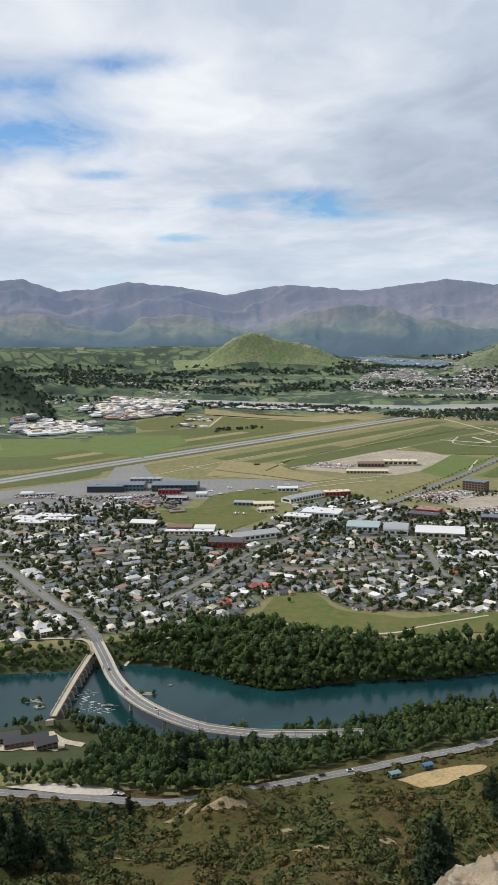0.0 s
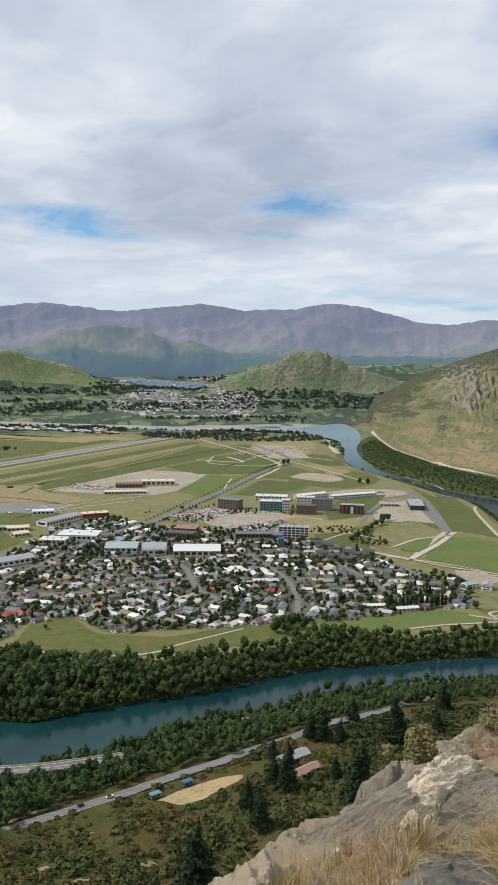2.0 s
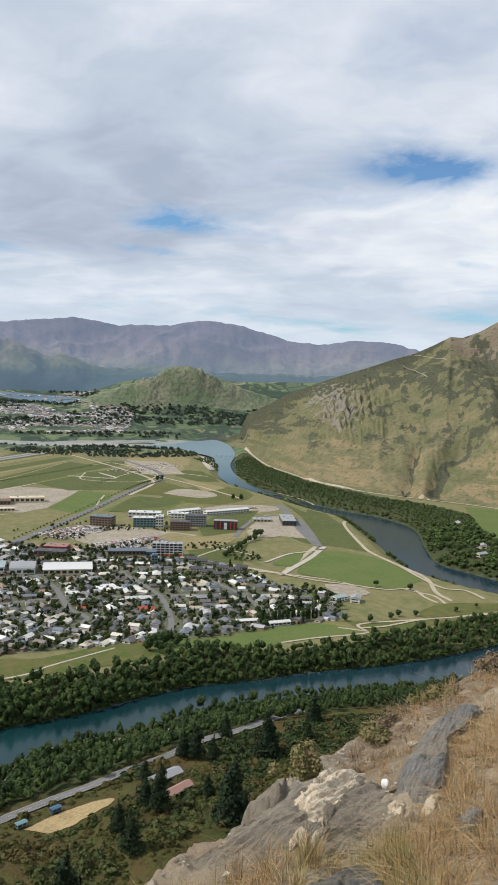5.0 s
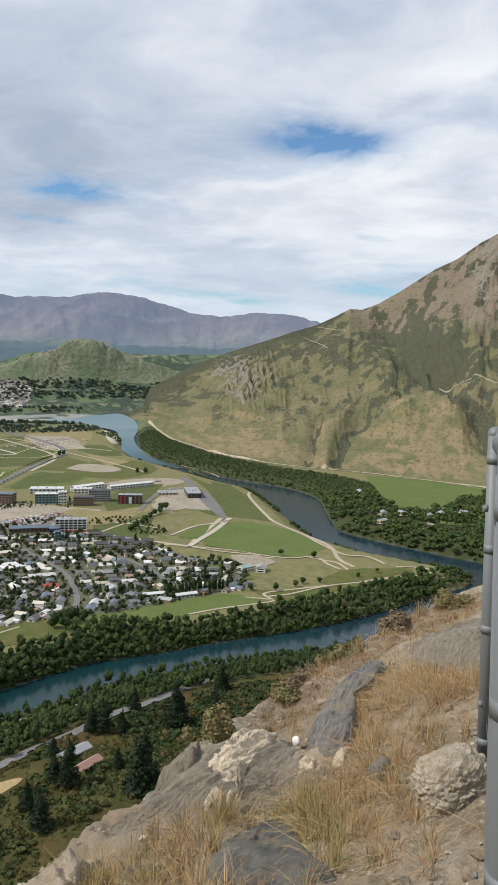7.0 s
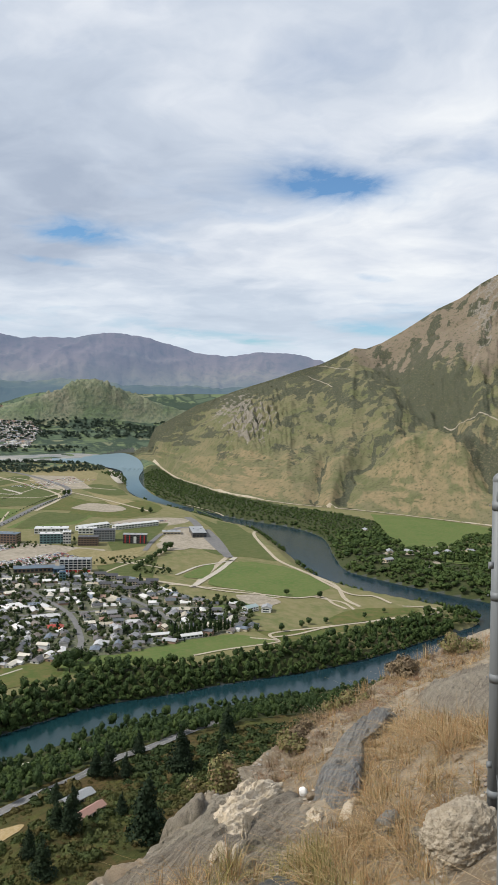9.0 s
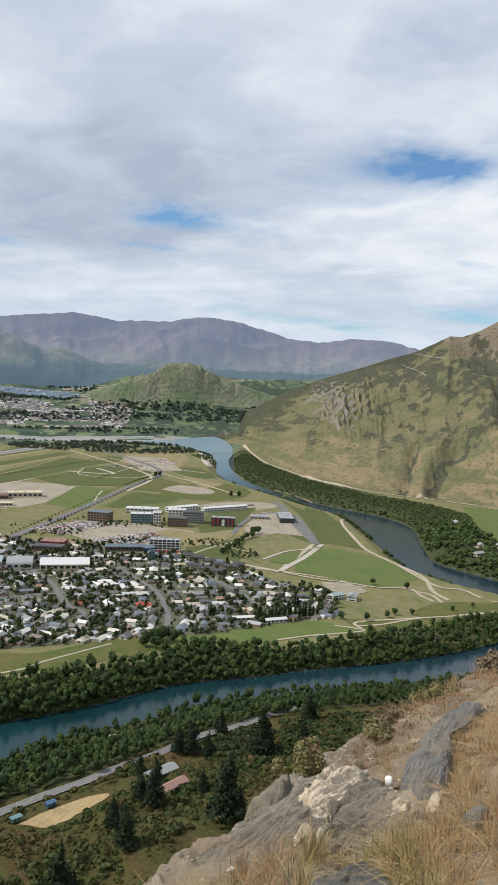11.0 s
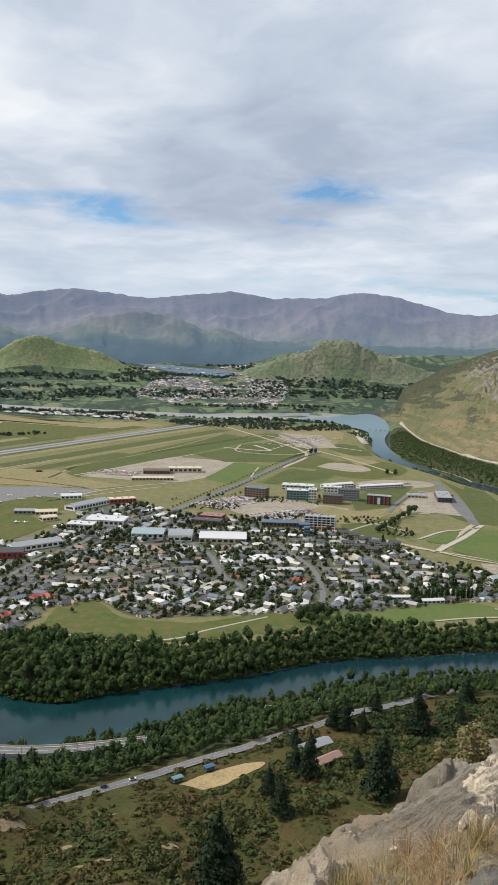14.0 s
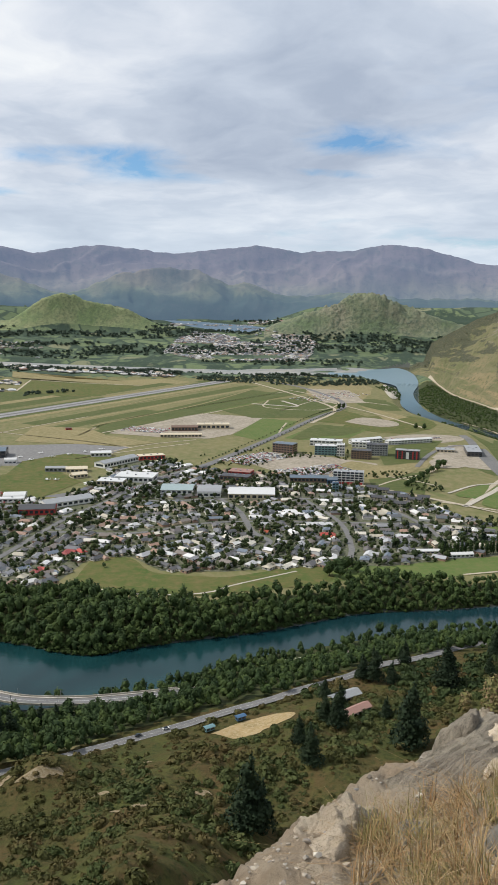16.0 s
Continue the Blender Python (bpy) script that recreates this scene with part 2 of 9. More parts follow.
def tussock_material():
    """Steep grass hill: green hollows, tan spurs, dark scrub, brown tops, grey crags."""
    m, k, sh = material("tussock_hillside", 0.95, 0, 0.1)
    pos = k.n("NewGeometry").outputs["Position"]

    def of(name):
        return k.n("Attribute", attribute_name=name).outputs["Fac"]
    n1, n2 = k.noise(pos, 1 / 150, 6, 0.6, 0.6), k.noise(pos, 1 / 40, 6, 0.65, 0.6)
    n3, n4 = k.noise(pos, 1 / 11, 6, 0.72), k.noise(pos, 1 / 4.5, 4, 0.7)
    col = k.mix(k.ramp(n1, (0.4, 0.0), (0.6, 1.0)), (0.118, 0.126, 0.06), (0.16, 0.148, 0.082))
    col = k.mix(k.ramp(n2, (0.45, 0.0), (0.62, 0.6)), col, (0.19, 0.165, 0.098))
    # brown of the tops, lightened a little for distance haze
    col = k.mix(k.math("MULTIPLY", of("brown"), k.ramp(n2, (0.3, 1.0), (0.7, 0.75))), col, (0.2, 0.16, 0.122))
    tan = k.math("MULTIPLY", of("tan"), k.ramp(n3, (0.35, 1.0), (0.65, 0.35)))
    col = k.mix(tan, col, (0.27, 0.205, 0.12))
    scrub = k.math("MULTIPLY", k.ramp(k.math("ADD", k.math("ADD", of("scrub"), k.math("MULTIPLY", k.math("SUBTRACT", n2, 0.5), 1.8)), k.math("MULTIPLY", k.math("SUBTRACT", n3, 0.5), 1.4)), (0.4, 0.0), (0.75, 1.0)), 0.9)
    col = k.mix(scrub, col, k.mix(k.ramp(n4, (0.4, 0.0), (0.62, 1.0)), (0.045, 0.052, 0.038), (0.092, 0.094, 0.062)))
    col = k.mix(k.ramp(n3, (0.53, 0.0), (0.63, 0.8)), col, (0.078, 0.082, 0.044))
    col = k.mix(k.ramp(n4, (0.58, 0.0), (0.7, 0.55)), col, (0.24, 0.21, 0.15))
    rock = k.ramp(k.math("ADD", of("rock"), k.math("MULTIPLY", k.math("SUBTRACT", n4, 0.5), 0.8)), (0.3, 0.0), (0.65, 0.9))
    col = k.mix(rock, col, k.mix(k.ramp(n4, (0.4, 0.0), (0.6, 1.0)), (0.16, 0.142, 0.118), (0.27, 0.245, 0.205)))
    wire(k, sh, col, k.math("ADD", n3, k.math("MULTIPLY", n4, 0.5)), 0.7, 4.0)
    return m


def range_material(name, tones, haze_glow, amount):
    """Backdrop of far bare ranges: tops, slopes and feet by height, gullies, with distance haze put in as faint blue
    emission.
    """
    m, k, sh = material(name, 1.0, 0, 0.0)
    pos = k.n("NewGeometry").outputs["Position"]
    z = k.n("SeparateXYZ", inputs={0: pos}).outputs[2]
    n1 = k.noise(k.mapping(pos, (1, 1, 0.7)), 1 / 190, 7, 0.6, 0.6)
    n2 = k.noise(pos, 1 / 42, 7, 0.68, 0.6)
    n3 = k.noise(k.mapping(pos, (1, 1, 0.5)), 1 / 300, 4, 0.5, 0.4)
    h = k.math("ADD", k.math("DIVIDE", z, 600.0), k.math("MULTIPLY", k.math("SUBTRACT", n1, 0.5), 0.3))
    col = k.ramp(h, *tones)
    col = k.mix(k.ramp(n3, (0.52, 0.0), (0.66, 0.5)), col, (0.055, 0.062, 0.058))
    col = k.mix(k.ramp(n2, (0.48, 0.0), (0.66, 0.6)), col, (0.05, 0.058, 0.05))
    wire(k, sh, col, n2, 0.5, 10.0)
    # blue air haze added as emission; the slopes are no light source
    sh.inputs["Emission Color"].default_value = (*haze_glow, 1)
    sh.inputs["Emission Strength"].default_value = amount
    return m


def water_material(name, deep, shallow, scale, rough=0.13, silt=None):
    m, k, sh = material(name, rough, 0, 0.5)
    pos = k.n("NewGeometry").outputs["Position"]
    n1, n2 = k.noise(pos, 1 / 70, 4, 0.5, 0.6), k.noise(k.mapping(pos, (1, 1.6, 1)), 1 / scale, 3, 0.6)
    col = k.mix(k.ramp(n1, (0.4, 0.0), (0.66, 1.0)), deep, shallow)
    if silt:
        x = k.n("SeparateXYZ", inputs={0: pos}).outputs[0]
        col = k.mix(k.ramp(k.math("DIVIDE", x, 1000.0), (0.1, 0.0), (0.7, 1.0)), col, silt)
    sh.inputs["IOR"].default_value = 1.33
    wire(k, sh, col, n2, 0.2, 0.3)
    return m


M_VALLEY, M_TUSSOCK = valley_material(), tussock_material()
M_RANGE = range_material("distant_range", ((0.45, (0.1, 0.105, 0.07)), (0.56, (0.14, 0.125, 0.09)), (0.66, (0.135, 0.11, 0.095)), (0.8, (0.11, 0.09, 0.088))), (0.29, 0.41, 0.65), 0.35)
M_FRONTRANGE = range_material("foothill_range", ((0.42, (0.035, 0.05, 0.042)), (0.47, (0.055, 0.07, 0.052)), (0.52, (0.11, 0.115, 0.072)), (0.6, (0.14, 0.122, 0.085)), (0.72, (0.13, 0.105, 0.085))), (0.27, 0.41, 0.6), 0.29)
# green and craggy far hills: colours lightened and greyed to stand for haze
M_GREENHILL = mottled("hazed_grazed_hill", (0.17, 0.225, 0.1), (0.255, 0.265, 0.14), (0.125, 0.16, 0.085), 110, 13, bump=0.8, dist=6)
M_FARSLOPE = mottled("wooded_slope", (0.05, 0.075, 0.045), (0.075, 0.1, 0.055), (0.04, 0.06, 0.04), 60, 10, bump=0.8, dist=6)
M_CRAGHILL = mottled("hazed_craggy_hill", (0.14, 0.185, 0.1), (0.25, 0.235, 0.165), (0.095, 0.12, 0.085), 140, 16, bump=1.0, dist=10)
M_RIVER = water_material("deep_teal_river", (0.004, 0.024, 0.027), (0.009, 0.042, 0.045), 4.0, 0.16, (0.012, 0.03, 0.042))
M_LAKE = water_material("grey_blue_lake", (0.1, 0.15, 0.2), (0.13, 0.18, 0.23), 14.0, 0.6)


def silty_material():
    """Pale silt and a painted sky reflection upstream, mixing into the clear teal of the main river."""
    m, k, sh = material("silty_sky_tinted_water", 0.35, 0, 0.4)
    pos = k.n("NewGeometry").outputs["Position"]
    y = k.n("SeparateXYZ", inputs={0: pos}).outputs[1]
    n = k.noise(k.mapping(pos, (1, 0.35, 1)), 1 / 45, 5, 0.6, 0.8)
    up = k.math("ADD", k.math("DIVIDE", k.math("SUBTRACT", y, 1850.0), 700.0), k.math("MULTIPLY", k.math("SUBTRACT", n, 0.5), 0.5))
    # upstream colours hold silt and the pale blue of reflected sky
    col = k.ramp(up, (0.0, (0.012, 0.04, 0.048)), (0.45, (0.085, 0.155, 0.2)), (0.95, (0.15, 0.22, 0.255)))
    sh.inputs["IOR"].default_value = 1.33
    wire(k, sh, col, k.noise(pos, 1 / 8, 3, 0.6), 0.2, 0.3)
    return m


M_SHOTOVER = silty_material()
M_BRAID = mottled("braided_gravel_bed", (0.27, 0.27, 0.25), (0.2, 0.225, 0.23), (0.33, 0.315, 0.285), 90, 16, stretch=(0.3, 1, 1))

# foliage
M_WILLOW = leafy("willow_leaves", (0.0211, 0.0404, 0.0132), (0.0747, 0.114, 0.0299), (0.0878, 0.119, 0.0334), 22)
M_POPLAR = leafy("dark_broadleaf", (0.0159, 0.0316, 0.0123), (0.051, 0.0834, 0.0255), (0.0632, 0.0949, 0.029), 18)
M_PINE = leafy("pine_needles", (0.00765, 0.0161, 0.0085), (0.0229, 0.0399, 0.0179), (0.0289, 0.0442, 0.0204), 12)
M_GARDEN = leafy("garden_trees", (0.0155, 0.0276, 0.0112), (0.0561, 0.0794, 0.0259), (0.0776, 0.0949, 0.0293), 30)
M_BUSH = leafy("hillside_scrub", (0.058, 0.062, 0.02), (0.105, 0.105, 0.034), (0.135, 0.09, 0.038), 16)
M_BUSHGREEN = leafy("green_hillside_scrub", (0.045, 0.06, 0.02), (0.075, 0.096, 0.03), (0.095, 0.1, 0.034), 20)
M_BUSHDARK = leafy("dark_thicket", (0.02, 0.034, 0.013), (0.05, 0.075, 0.024), (0.066, 0.085, 0.028), 18)
# distance haze is put into these leaf colours: paler and bluer
M_FARTREE = leafy("hazed_far_trees", (0.0306, 0.0476, 0.0357), (0.0595, 0.085, 0.0561), (0.068, 0.0918, 0.0595), 60)
M_HILLBUSH = leafy("tussock_scrub", (0.075, 0.078, 0.04), (0.11, 0.108, 0.055), (0.115, 0.105, 0.055), 60)
M_BARK = mottled("grey_brown_bark", (0.09, 0.07, 0.05), (0.06, 0.048, 0.035), (0.13, 0.11, 0.085), 2, 0.4, bump=0.6, dist=0.1)

# buildings
M_WALL = painted("house_wall", [(0.68, 0.65, 0.58), (0.76, 0.75, 0.72), (0.55, 0.45, 0.32), (0.34, 0.22, 0.16), (0.66, 0.57, 0.44), (0.78, 0.77, 0.76), (0.48, 0.46, 0.44)], 0.8, dirt=0.06)
M_ROOF = painted("house_roof", [(0.085, 0.085, 0.09), (0.24, 0.24, 0.25), (0.11, 0.105, 0.105), (0.6, 0.59, 0.56), (0.1, 0.11, 0.12), (0.58, 0.54, 0.46), (0.13, 0.115, 0.11), (0.36, 0.36, 0.37), (0.07, 0.07, 0.075),
                               (0.14, 0.17, 0.21), (0.68, 0.67, 0.66), (0.095, 0.09, 0.09), (0.19, 0.16, 0.14), (0.5, 0.5, 0.5), (0.3, 0.19, 0.14), (0.42, 0.38, 0.3), (0.085, 0.09, 0.1), (0.16, 0.16, 0.17)], 0.5, 0.0, 0.06, 9.0)
M_REDROOF = painted("red_roof", [(0.4, 0.06, 0.045), (0.3, 0.055, 0.05), (0.45, 0.1, 0.05)], 0.55, 0.0, 0.1, 9.0)
M_WHITE = painted("white_cladding", [(0.72, 0.72, 0.7)], 0.5)
M_LINE = painted("worn_road_paint", [(0.48, 0.48, 0.46)], 0.8)
M_WHITEROOF = painted("white_metal_roof", [(0.6, 0.6, 0.59)], 0.4, 0.0, 0.06, 6.0)
M_GREYROOF = painted("grey_metal_roof", [(0.3, 0.31, 0.32)], 0.45, 0.0, 0.1, 6.0)
M_BLUEROOF = painted("blue_grey_roof", [(0.12, 0.16, 0.2)], 0.45, 0.0, 0.1, 6.0)
M_GREENROOF = painted("pale_green_roof", [(0.3, 0.38, 0.38)], 0.45, 0.0, 0.1, 6.0)
M_DARK = painted("dark_cladding", [(0.06, 0.06, 0.065)], 0.5)
M_BROWN = painted("brown_cladding", [(0.17, 0.11, 0.08)], 0.6)
M_CREAM = painted("cream_cladding", [(0.6, 0.52, 0.38)], 0.6)
M_RED = painted("red_panel", [(0.45, 0.04, 0.04)], 0.5)
M_BLUE = painted("blue_panel", [(0.05, 0.12, 0.22)], 0.5)
M_TEAL = painted("teal_panel", [(0.13, 0.24, 0.26)], 0.5)
M_CARS = painted("car_paint", [(0.75, 0.75, 0.75), (0.05, 0.05, 0.055), (0.4, 0.4, 0.42), (0.7, 0.7, 0.7), (0.12, 0.14, 0.2), (0.35, 0.05, 0.05), (0.55, 0.56, 0.58)], 0.3, 0.2, 0.04)
M_TYRE = painted("tyre_rubber", [(0.02, 0.02, 0.02)], 0.9)


def glass_material():
    m, k, sh = material("dark_window_glass", 0.08, 0.0, 0.6)
    sh.inputs["Base Color"].default_value = (0.03, 0.04, 0.05, 1)
    return m


M_GLASS = glass_material()

# ---- helpers of the build ----
def lattice(ix, iy, seed):
    h = (ix.astype(np.int64) * 374761393 + iy.astype(np.int64) * 668265263 + seed * 1442695041) & 0xFFFFFFFF
    h = ((h ^ (h >> 13)) * 1274126177) & 0xFFFFFFFF
    return ((h ^ (h >> 16)) & 0xFFFF) / 65535.0


def vnoise(x, y, seed=0):
    """Smooth value noise, 0 to 1."""
    x, y = np.asarray(x, float), np.asarray(y, float)
    ix, iy = np.floor(x), np.floor(y)
    fx, fy = x - ix, y - iy
    fx, fy = fx * fx * (3 - 2 * fx), fy * fy * (3 - 2 * fy)
    a, b = lattice(ix, iy, seed), lattice(ix + 1, iy, seed)
    c, d = lattice(ix, iy + 1, seed), lattice(ix + 1, iy + 1, seed)
    return (a + (b - a) * fx) * (1 - fy) + (c + (d - c) * fx) * fy


def fbm(x, y, seed=0, octaves=4, ridged=False):
    out, amp, tot = 0.0, 1.0, 0.0
    for i in range(octaves):
        n = vnoise(x * 2 ** i, y * 2 ** i, seed + i * 17)
        out = out + amp * (1 - np.abs(2 * n - 1) if ridged else n)
        tot += amp
        amp *= 0.5
    return out / tot


def sstep(a, b, x):
    t = np.clip((np.asarray(x, float) - a) / (b - a), 0, 1)
    return t * t * (3 - 2 * t)


def curve(pts, n=12):
    """A smooth line through points of any dimension."""
    p = np.asarray(pts, float)
    p = np.vstack([2 * p[0] - p[1], p, 2 * p[-1] - p[-2]])
    out = []
    for i in range(1, len(p) - 2):
        t = np.linspace(0, 1, n, endpoint=False)[:, None]
        a, b, c, d = p[i - 1], p[i], p[i + 1], p[i + 2]
        out.append(0.5 * (2 * b + (c - a) * t + (2 * a - 5 * b + 4 * c - d) * t ** 2 + (3 * b - a - 3 * c + d) * t ** 3))
    return np.vstack(out + [p[-2][None]])


def inside(x, y, poly):
    """Which points lie in a polygon."""
    x, y = np.asarray(x, float), np.asarray(y, float)
    hit = np.zeros(x.shape, bool)
    p = np.asarray(poly, float)
    for (x0, y0), (x1, y1) in zip(p, np.roll(p, -1, 0)):
        if y0 != y1:
            hit ^= ((y0 > y) != (y1 > y)) & (x < (x1 - x0) * (y - y0) / (y1 - y0) + x0)
    return hit


def far_from(x, y, line):
    """Distance to a line of points."""
    x, y = np.asarray(x, float), np.asarray(y, float)
    best = np.full(x.shape, 1e9)
    p = np.asarray(line, float)
    for (x0, y0), (x1, y1) in zip(p[:-1], p[1:]):
        dx, dy = x1 - x0, y1 - y0
        t = np.clip(((x - x0) * dx + (y - y0) * dy) / max(dx * dx + dy * dy, 1e-9), 0, 1)
        best = np.minimum(best, np.hypot(x - x0 - t * dx, y - y0 - t * dy))
    return best


def squash(v):
    """The country past 2.9 km is drawn nearer along the line of sight, so that the ranges fit into the world."""
    v = np.array(v, float)
    d = v - (0, 0, EYE)
    r = np.hypot(d[..., 0], d[..., 1])
    s = np.interp(r, (0, 2900, 4200, 7000, 10500, 16500), (0, 2900, 3450, 3850, 4150, 4880)) / np.maximum(r, 1e-6)
    return d * s[..., None] + (0, 0, EYE)


def mesh_of(name, verts, faces, mats, index=None, smooth=False):
    """A mesh from arrays; faces all have the same number of corners."""
    me = bpy.data.meshes.new(name)
    verts, faces = np.asarray(verts, np.float32), np.asarray(faces, np.int32)
    n, c = faces.shape
    me.vertices.add(len(verts))
    me.vertices.foreach_set("co", verts.ravel())
    me.loops.add(n * c)
    me.loops.foreach_set("vertex_index", faces.ravel())
    me.polygons.add(n)
    me.polygons.foreach_set("loop_start", np.arange(0, n * c, c, dtype=np.int32))
    for m in mats:
        me.materials.append(m)
    if index is not None:
        me.polygons.foreach_set("material_index", np.asarray(index, np.int32))
    me.polygons.foreach_set("use_smooth", np.full(n, smooth))
    me.update(calc_edges=True)
    me.validate()
    return me


def strip_faces(rows, cols, closed=False):
    a = np.arange(rows * cols).reshape(rows, cols)
    b = np.roll(a, -1, 1) if closed else a[:, 1:]
    a = a if closed else a[:, :-1]
    return np.stack([a[:-1], b[:-1], b[1:], a[1:]], -1).reshape(-1, 4)


def part(name, bm, mat, parent, label=""):
    """Links a bmesh as one mesh object under a thing or part."""
    me = bpy.data.meshes.new(name)
    bm.to_mesh(me)
    bm.free()
    for m in (mat if isinstance(mat, (list, tuple)) else [mat]):
        me.materials.append(m)
    ob = new(name, me)
    ob.parent = parent
    if label:
        tagged(ob, label)
    return ob


def box(bm, x0, x1, y0, y1, z0, z1, bevel=0.0):
    vs = [bm.verts.new(p) for p in ((x0, y0, z0), (x1, y0, z0), (x1, y1, z0), (x0, y1, z0), (x0, y0, z1), (x1, y0, z1), (x1, y1, z1), (x0, y1, z1))]
    fs = [bm.faces.new([vs[i] for i in f]) for f in ((3, 2, 1, 0), (4, 5, 6, 7), (0, 1, 5, 4), (1, 2, 6, 5), (2, 3, 7, 6), (3, 0, 4, 7))]
    if bevel:
        bmesh.ops.bevel(bm, geom=list({e for f in fs for e in f.edges}), offset=bevel, segments=1, affect="EDGES")
    return vs


# ---- the plan: rivers, banks, roads (metres, from the lookout) ----
WATER = -14.0
RIV_N = [(-900, 640), (-450, 668), (-298, 686), (-226, 695), (-177, 699), (-121, 712), (-77, 705), (-40, 688), (-10, 666), (18, 654), (52, 661), (120, 669), (169, 673), (230, 688),
         (276, 696), (344, 690), (412, 688), (499, 678), (584, 680), (667, 693), (740, 706)]
RIV_S = [(-900, 520), (-450, 566), (-256, 582), (-200, 588), (-165, 604), (-138, 606), (-118, 592), (-95, 578), (-64, 571), (-10, 571), (41, 578), (80, 588), (109, 606), (139, 618), (165, 626),
         (210, 631), (275, 641), (371, 639), (442, 632), (514, 621), (595, 617), (701, 622)]
UP_W = [(1150, 3080), (1110, 2850), (1070, 2490), (925, 2117), (885, 1906), (891, 1671), (895, 1498), (902, 1400), (843, 1225), (775, 1039), (766, 919), (785, 851), (812, 770), (815, 728)]
UP_E = [(1640, 3700), (1422, 3150), (1180, 2570), (1000, 2170), (940, 1916), (945, 1656), (965, 1535), (1000, 1424), (986, 1296), (890, 1132), (842, 1038), (848, 960), (868, 869), (895, 779)]
inner = np.vstack([curve(RIV_N, 5), curve([(740, 706), (785, 712), (815, 728)], 5), curve(UP_W[::-1], 5)])
outer = np.vstack([curve(RIV_S, 5), curve([(701, 622), (800, 632), (890, 690), (895, 779)], 5), curve(UP_E[::-1], 5)])
RIVER = np.vstack([inner, outer[::-1]])
BRAID = [(-900, 4350), (-460, 3860), (-206, 3700), (145, 3486), (474, 3295), (742, 3134), (1014, 3038), (1200, 3020), (1380, 3200), (1560, 3600)]
ROAD_AZ = (-25, -16, -6.5, 0, 10, 15, 20, 26, 35, 50)        # the highway's distance from the lookout, by azimuth
ROAD_R = (500, 478, 447, 456, 494, 518, 558, 604, 655, 690)
TRACK_E = [(1314, 2776), (1155, 2283), (1120, 2044), (1100, 1897), (1112, 1769), (1143, 1644), (1201, 1538), (1250, 1451), (1297, 1332), (1346, 1195), (1400, 1000), (1380, 800)]
HILL_AZ = (24.5, 26.8, 28.8, 30, 32, 34.8, 38, 40.7, 44.2, 48.4, 54, 62, 80)
HILL_BASE = (3300, 2600, 2350, 2190, 2090, 2005, 1955, 1920, 1865, 1800, 1720, 1600, 1500)
RIDGE_AZ = (22.9, 24.2, 25.1, 28.2, 31.0, 33.7, 35.2, 36.8, 38.1, 39.1, 39.9, 41.0, 42.4, 44.65, 46.1, 47.5, 49.0, 54, 62, 80)
RIDGE_EL = (-4.5, -3.7, -3.0, -1.25, -0.15, 0.74, 1.3, 1.78, 2.41, 2.95, 2.9, 3.33, 4.15, 5.64, 6.33, 7.34, 8.14, 10.8, 13, 15)
SKY_AZ = (-60, -40, -25, -16.6, -15.2, -12.8, -10.7, -8.3, -5, -1.5, 0.4, 2.35, 4.7, 7.7, 10.8, 13.4, 16.4, 19.8, 22.2, 24.5, 28.1, 30.4, 32.8, 35.4, 37.2, 45, 60)
SKY_EL = (3.2, 3.0, 3.4, 3.9, 4.0, 3.2, 3.3, 3.78, 3.5, 2.8, 3.2, 3.43, 3.27, 2.97, 3.3, 3.6, 3.16, 3.25, 3.64, 3.44, 2.46, 2.25, 2.6, 2.46, 1.96, 2.2, 2.5)


LAKE = [(1245, 10300), (1254, 7616), (1480, 6472), (1814, 6844), (1921, 7901), (1579, 9593)]
FRONT_AZ = (-60, -25, -16.7, -13.8, -11.2, -8.8, -7.4, -4.3, -2.6, 0.1, 1.8, 4.3, 6.8, 9.4, 11.5, 12.5, 14.6, 16.1, 19, 23.5, 30.4, 38, 60)
FRONT_EL = (1.4, 1.2, 1.6, 1.75, 0.8, 0.4, 1.4, 1.6, 1.2, 0.2, 0.65, 1.7, 2.1, 1.85, 0.9, 1.25, 0.4, 0.15, 0.5, 0.1, 0.1, 0.3, 0.5)
N_EDGE_X, N_EDGE_Y = (-420, -240, -160, -60, 0, 30, 100, 162, 255, 300, 380, 440, 500, 600, 690, 760), (690, 712, 722, 764, 766, 752, 718, 712, 722, 745, 716, 712, 712, 722, 722, 716)
EAST_HOUSES = [(1010, 1010), (985, 1045), (955, 1062), (1045, 1012), (905, 1010), (1085, 1000), (1060, 1250), (1100, 960), (1150, 985)]


def crease(az, f, line, width):
    """1 along a line given by azimuth and share of the climb, fading out over a width in degrees."""
    d = far_from(az, f * 24, [(a, b * 24) for a, b in line])
    return np.exp(-(d / width) ** 2)


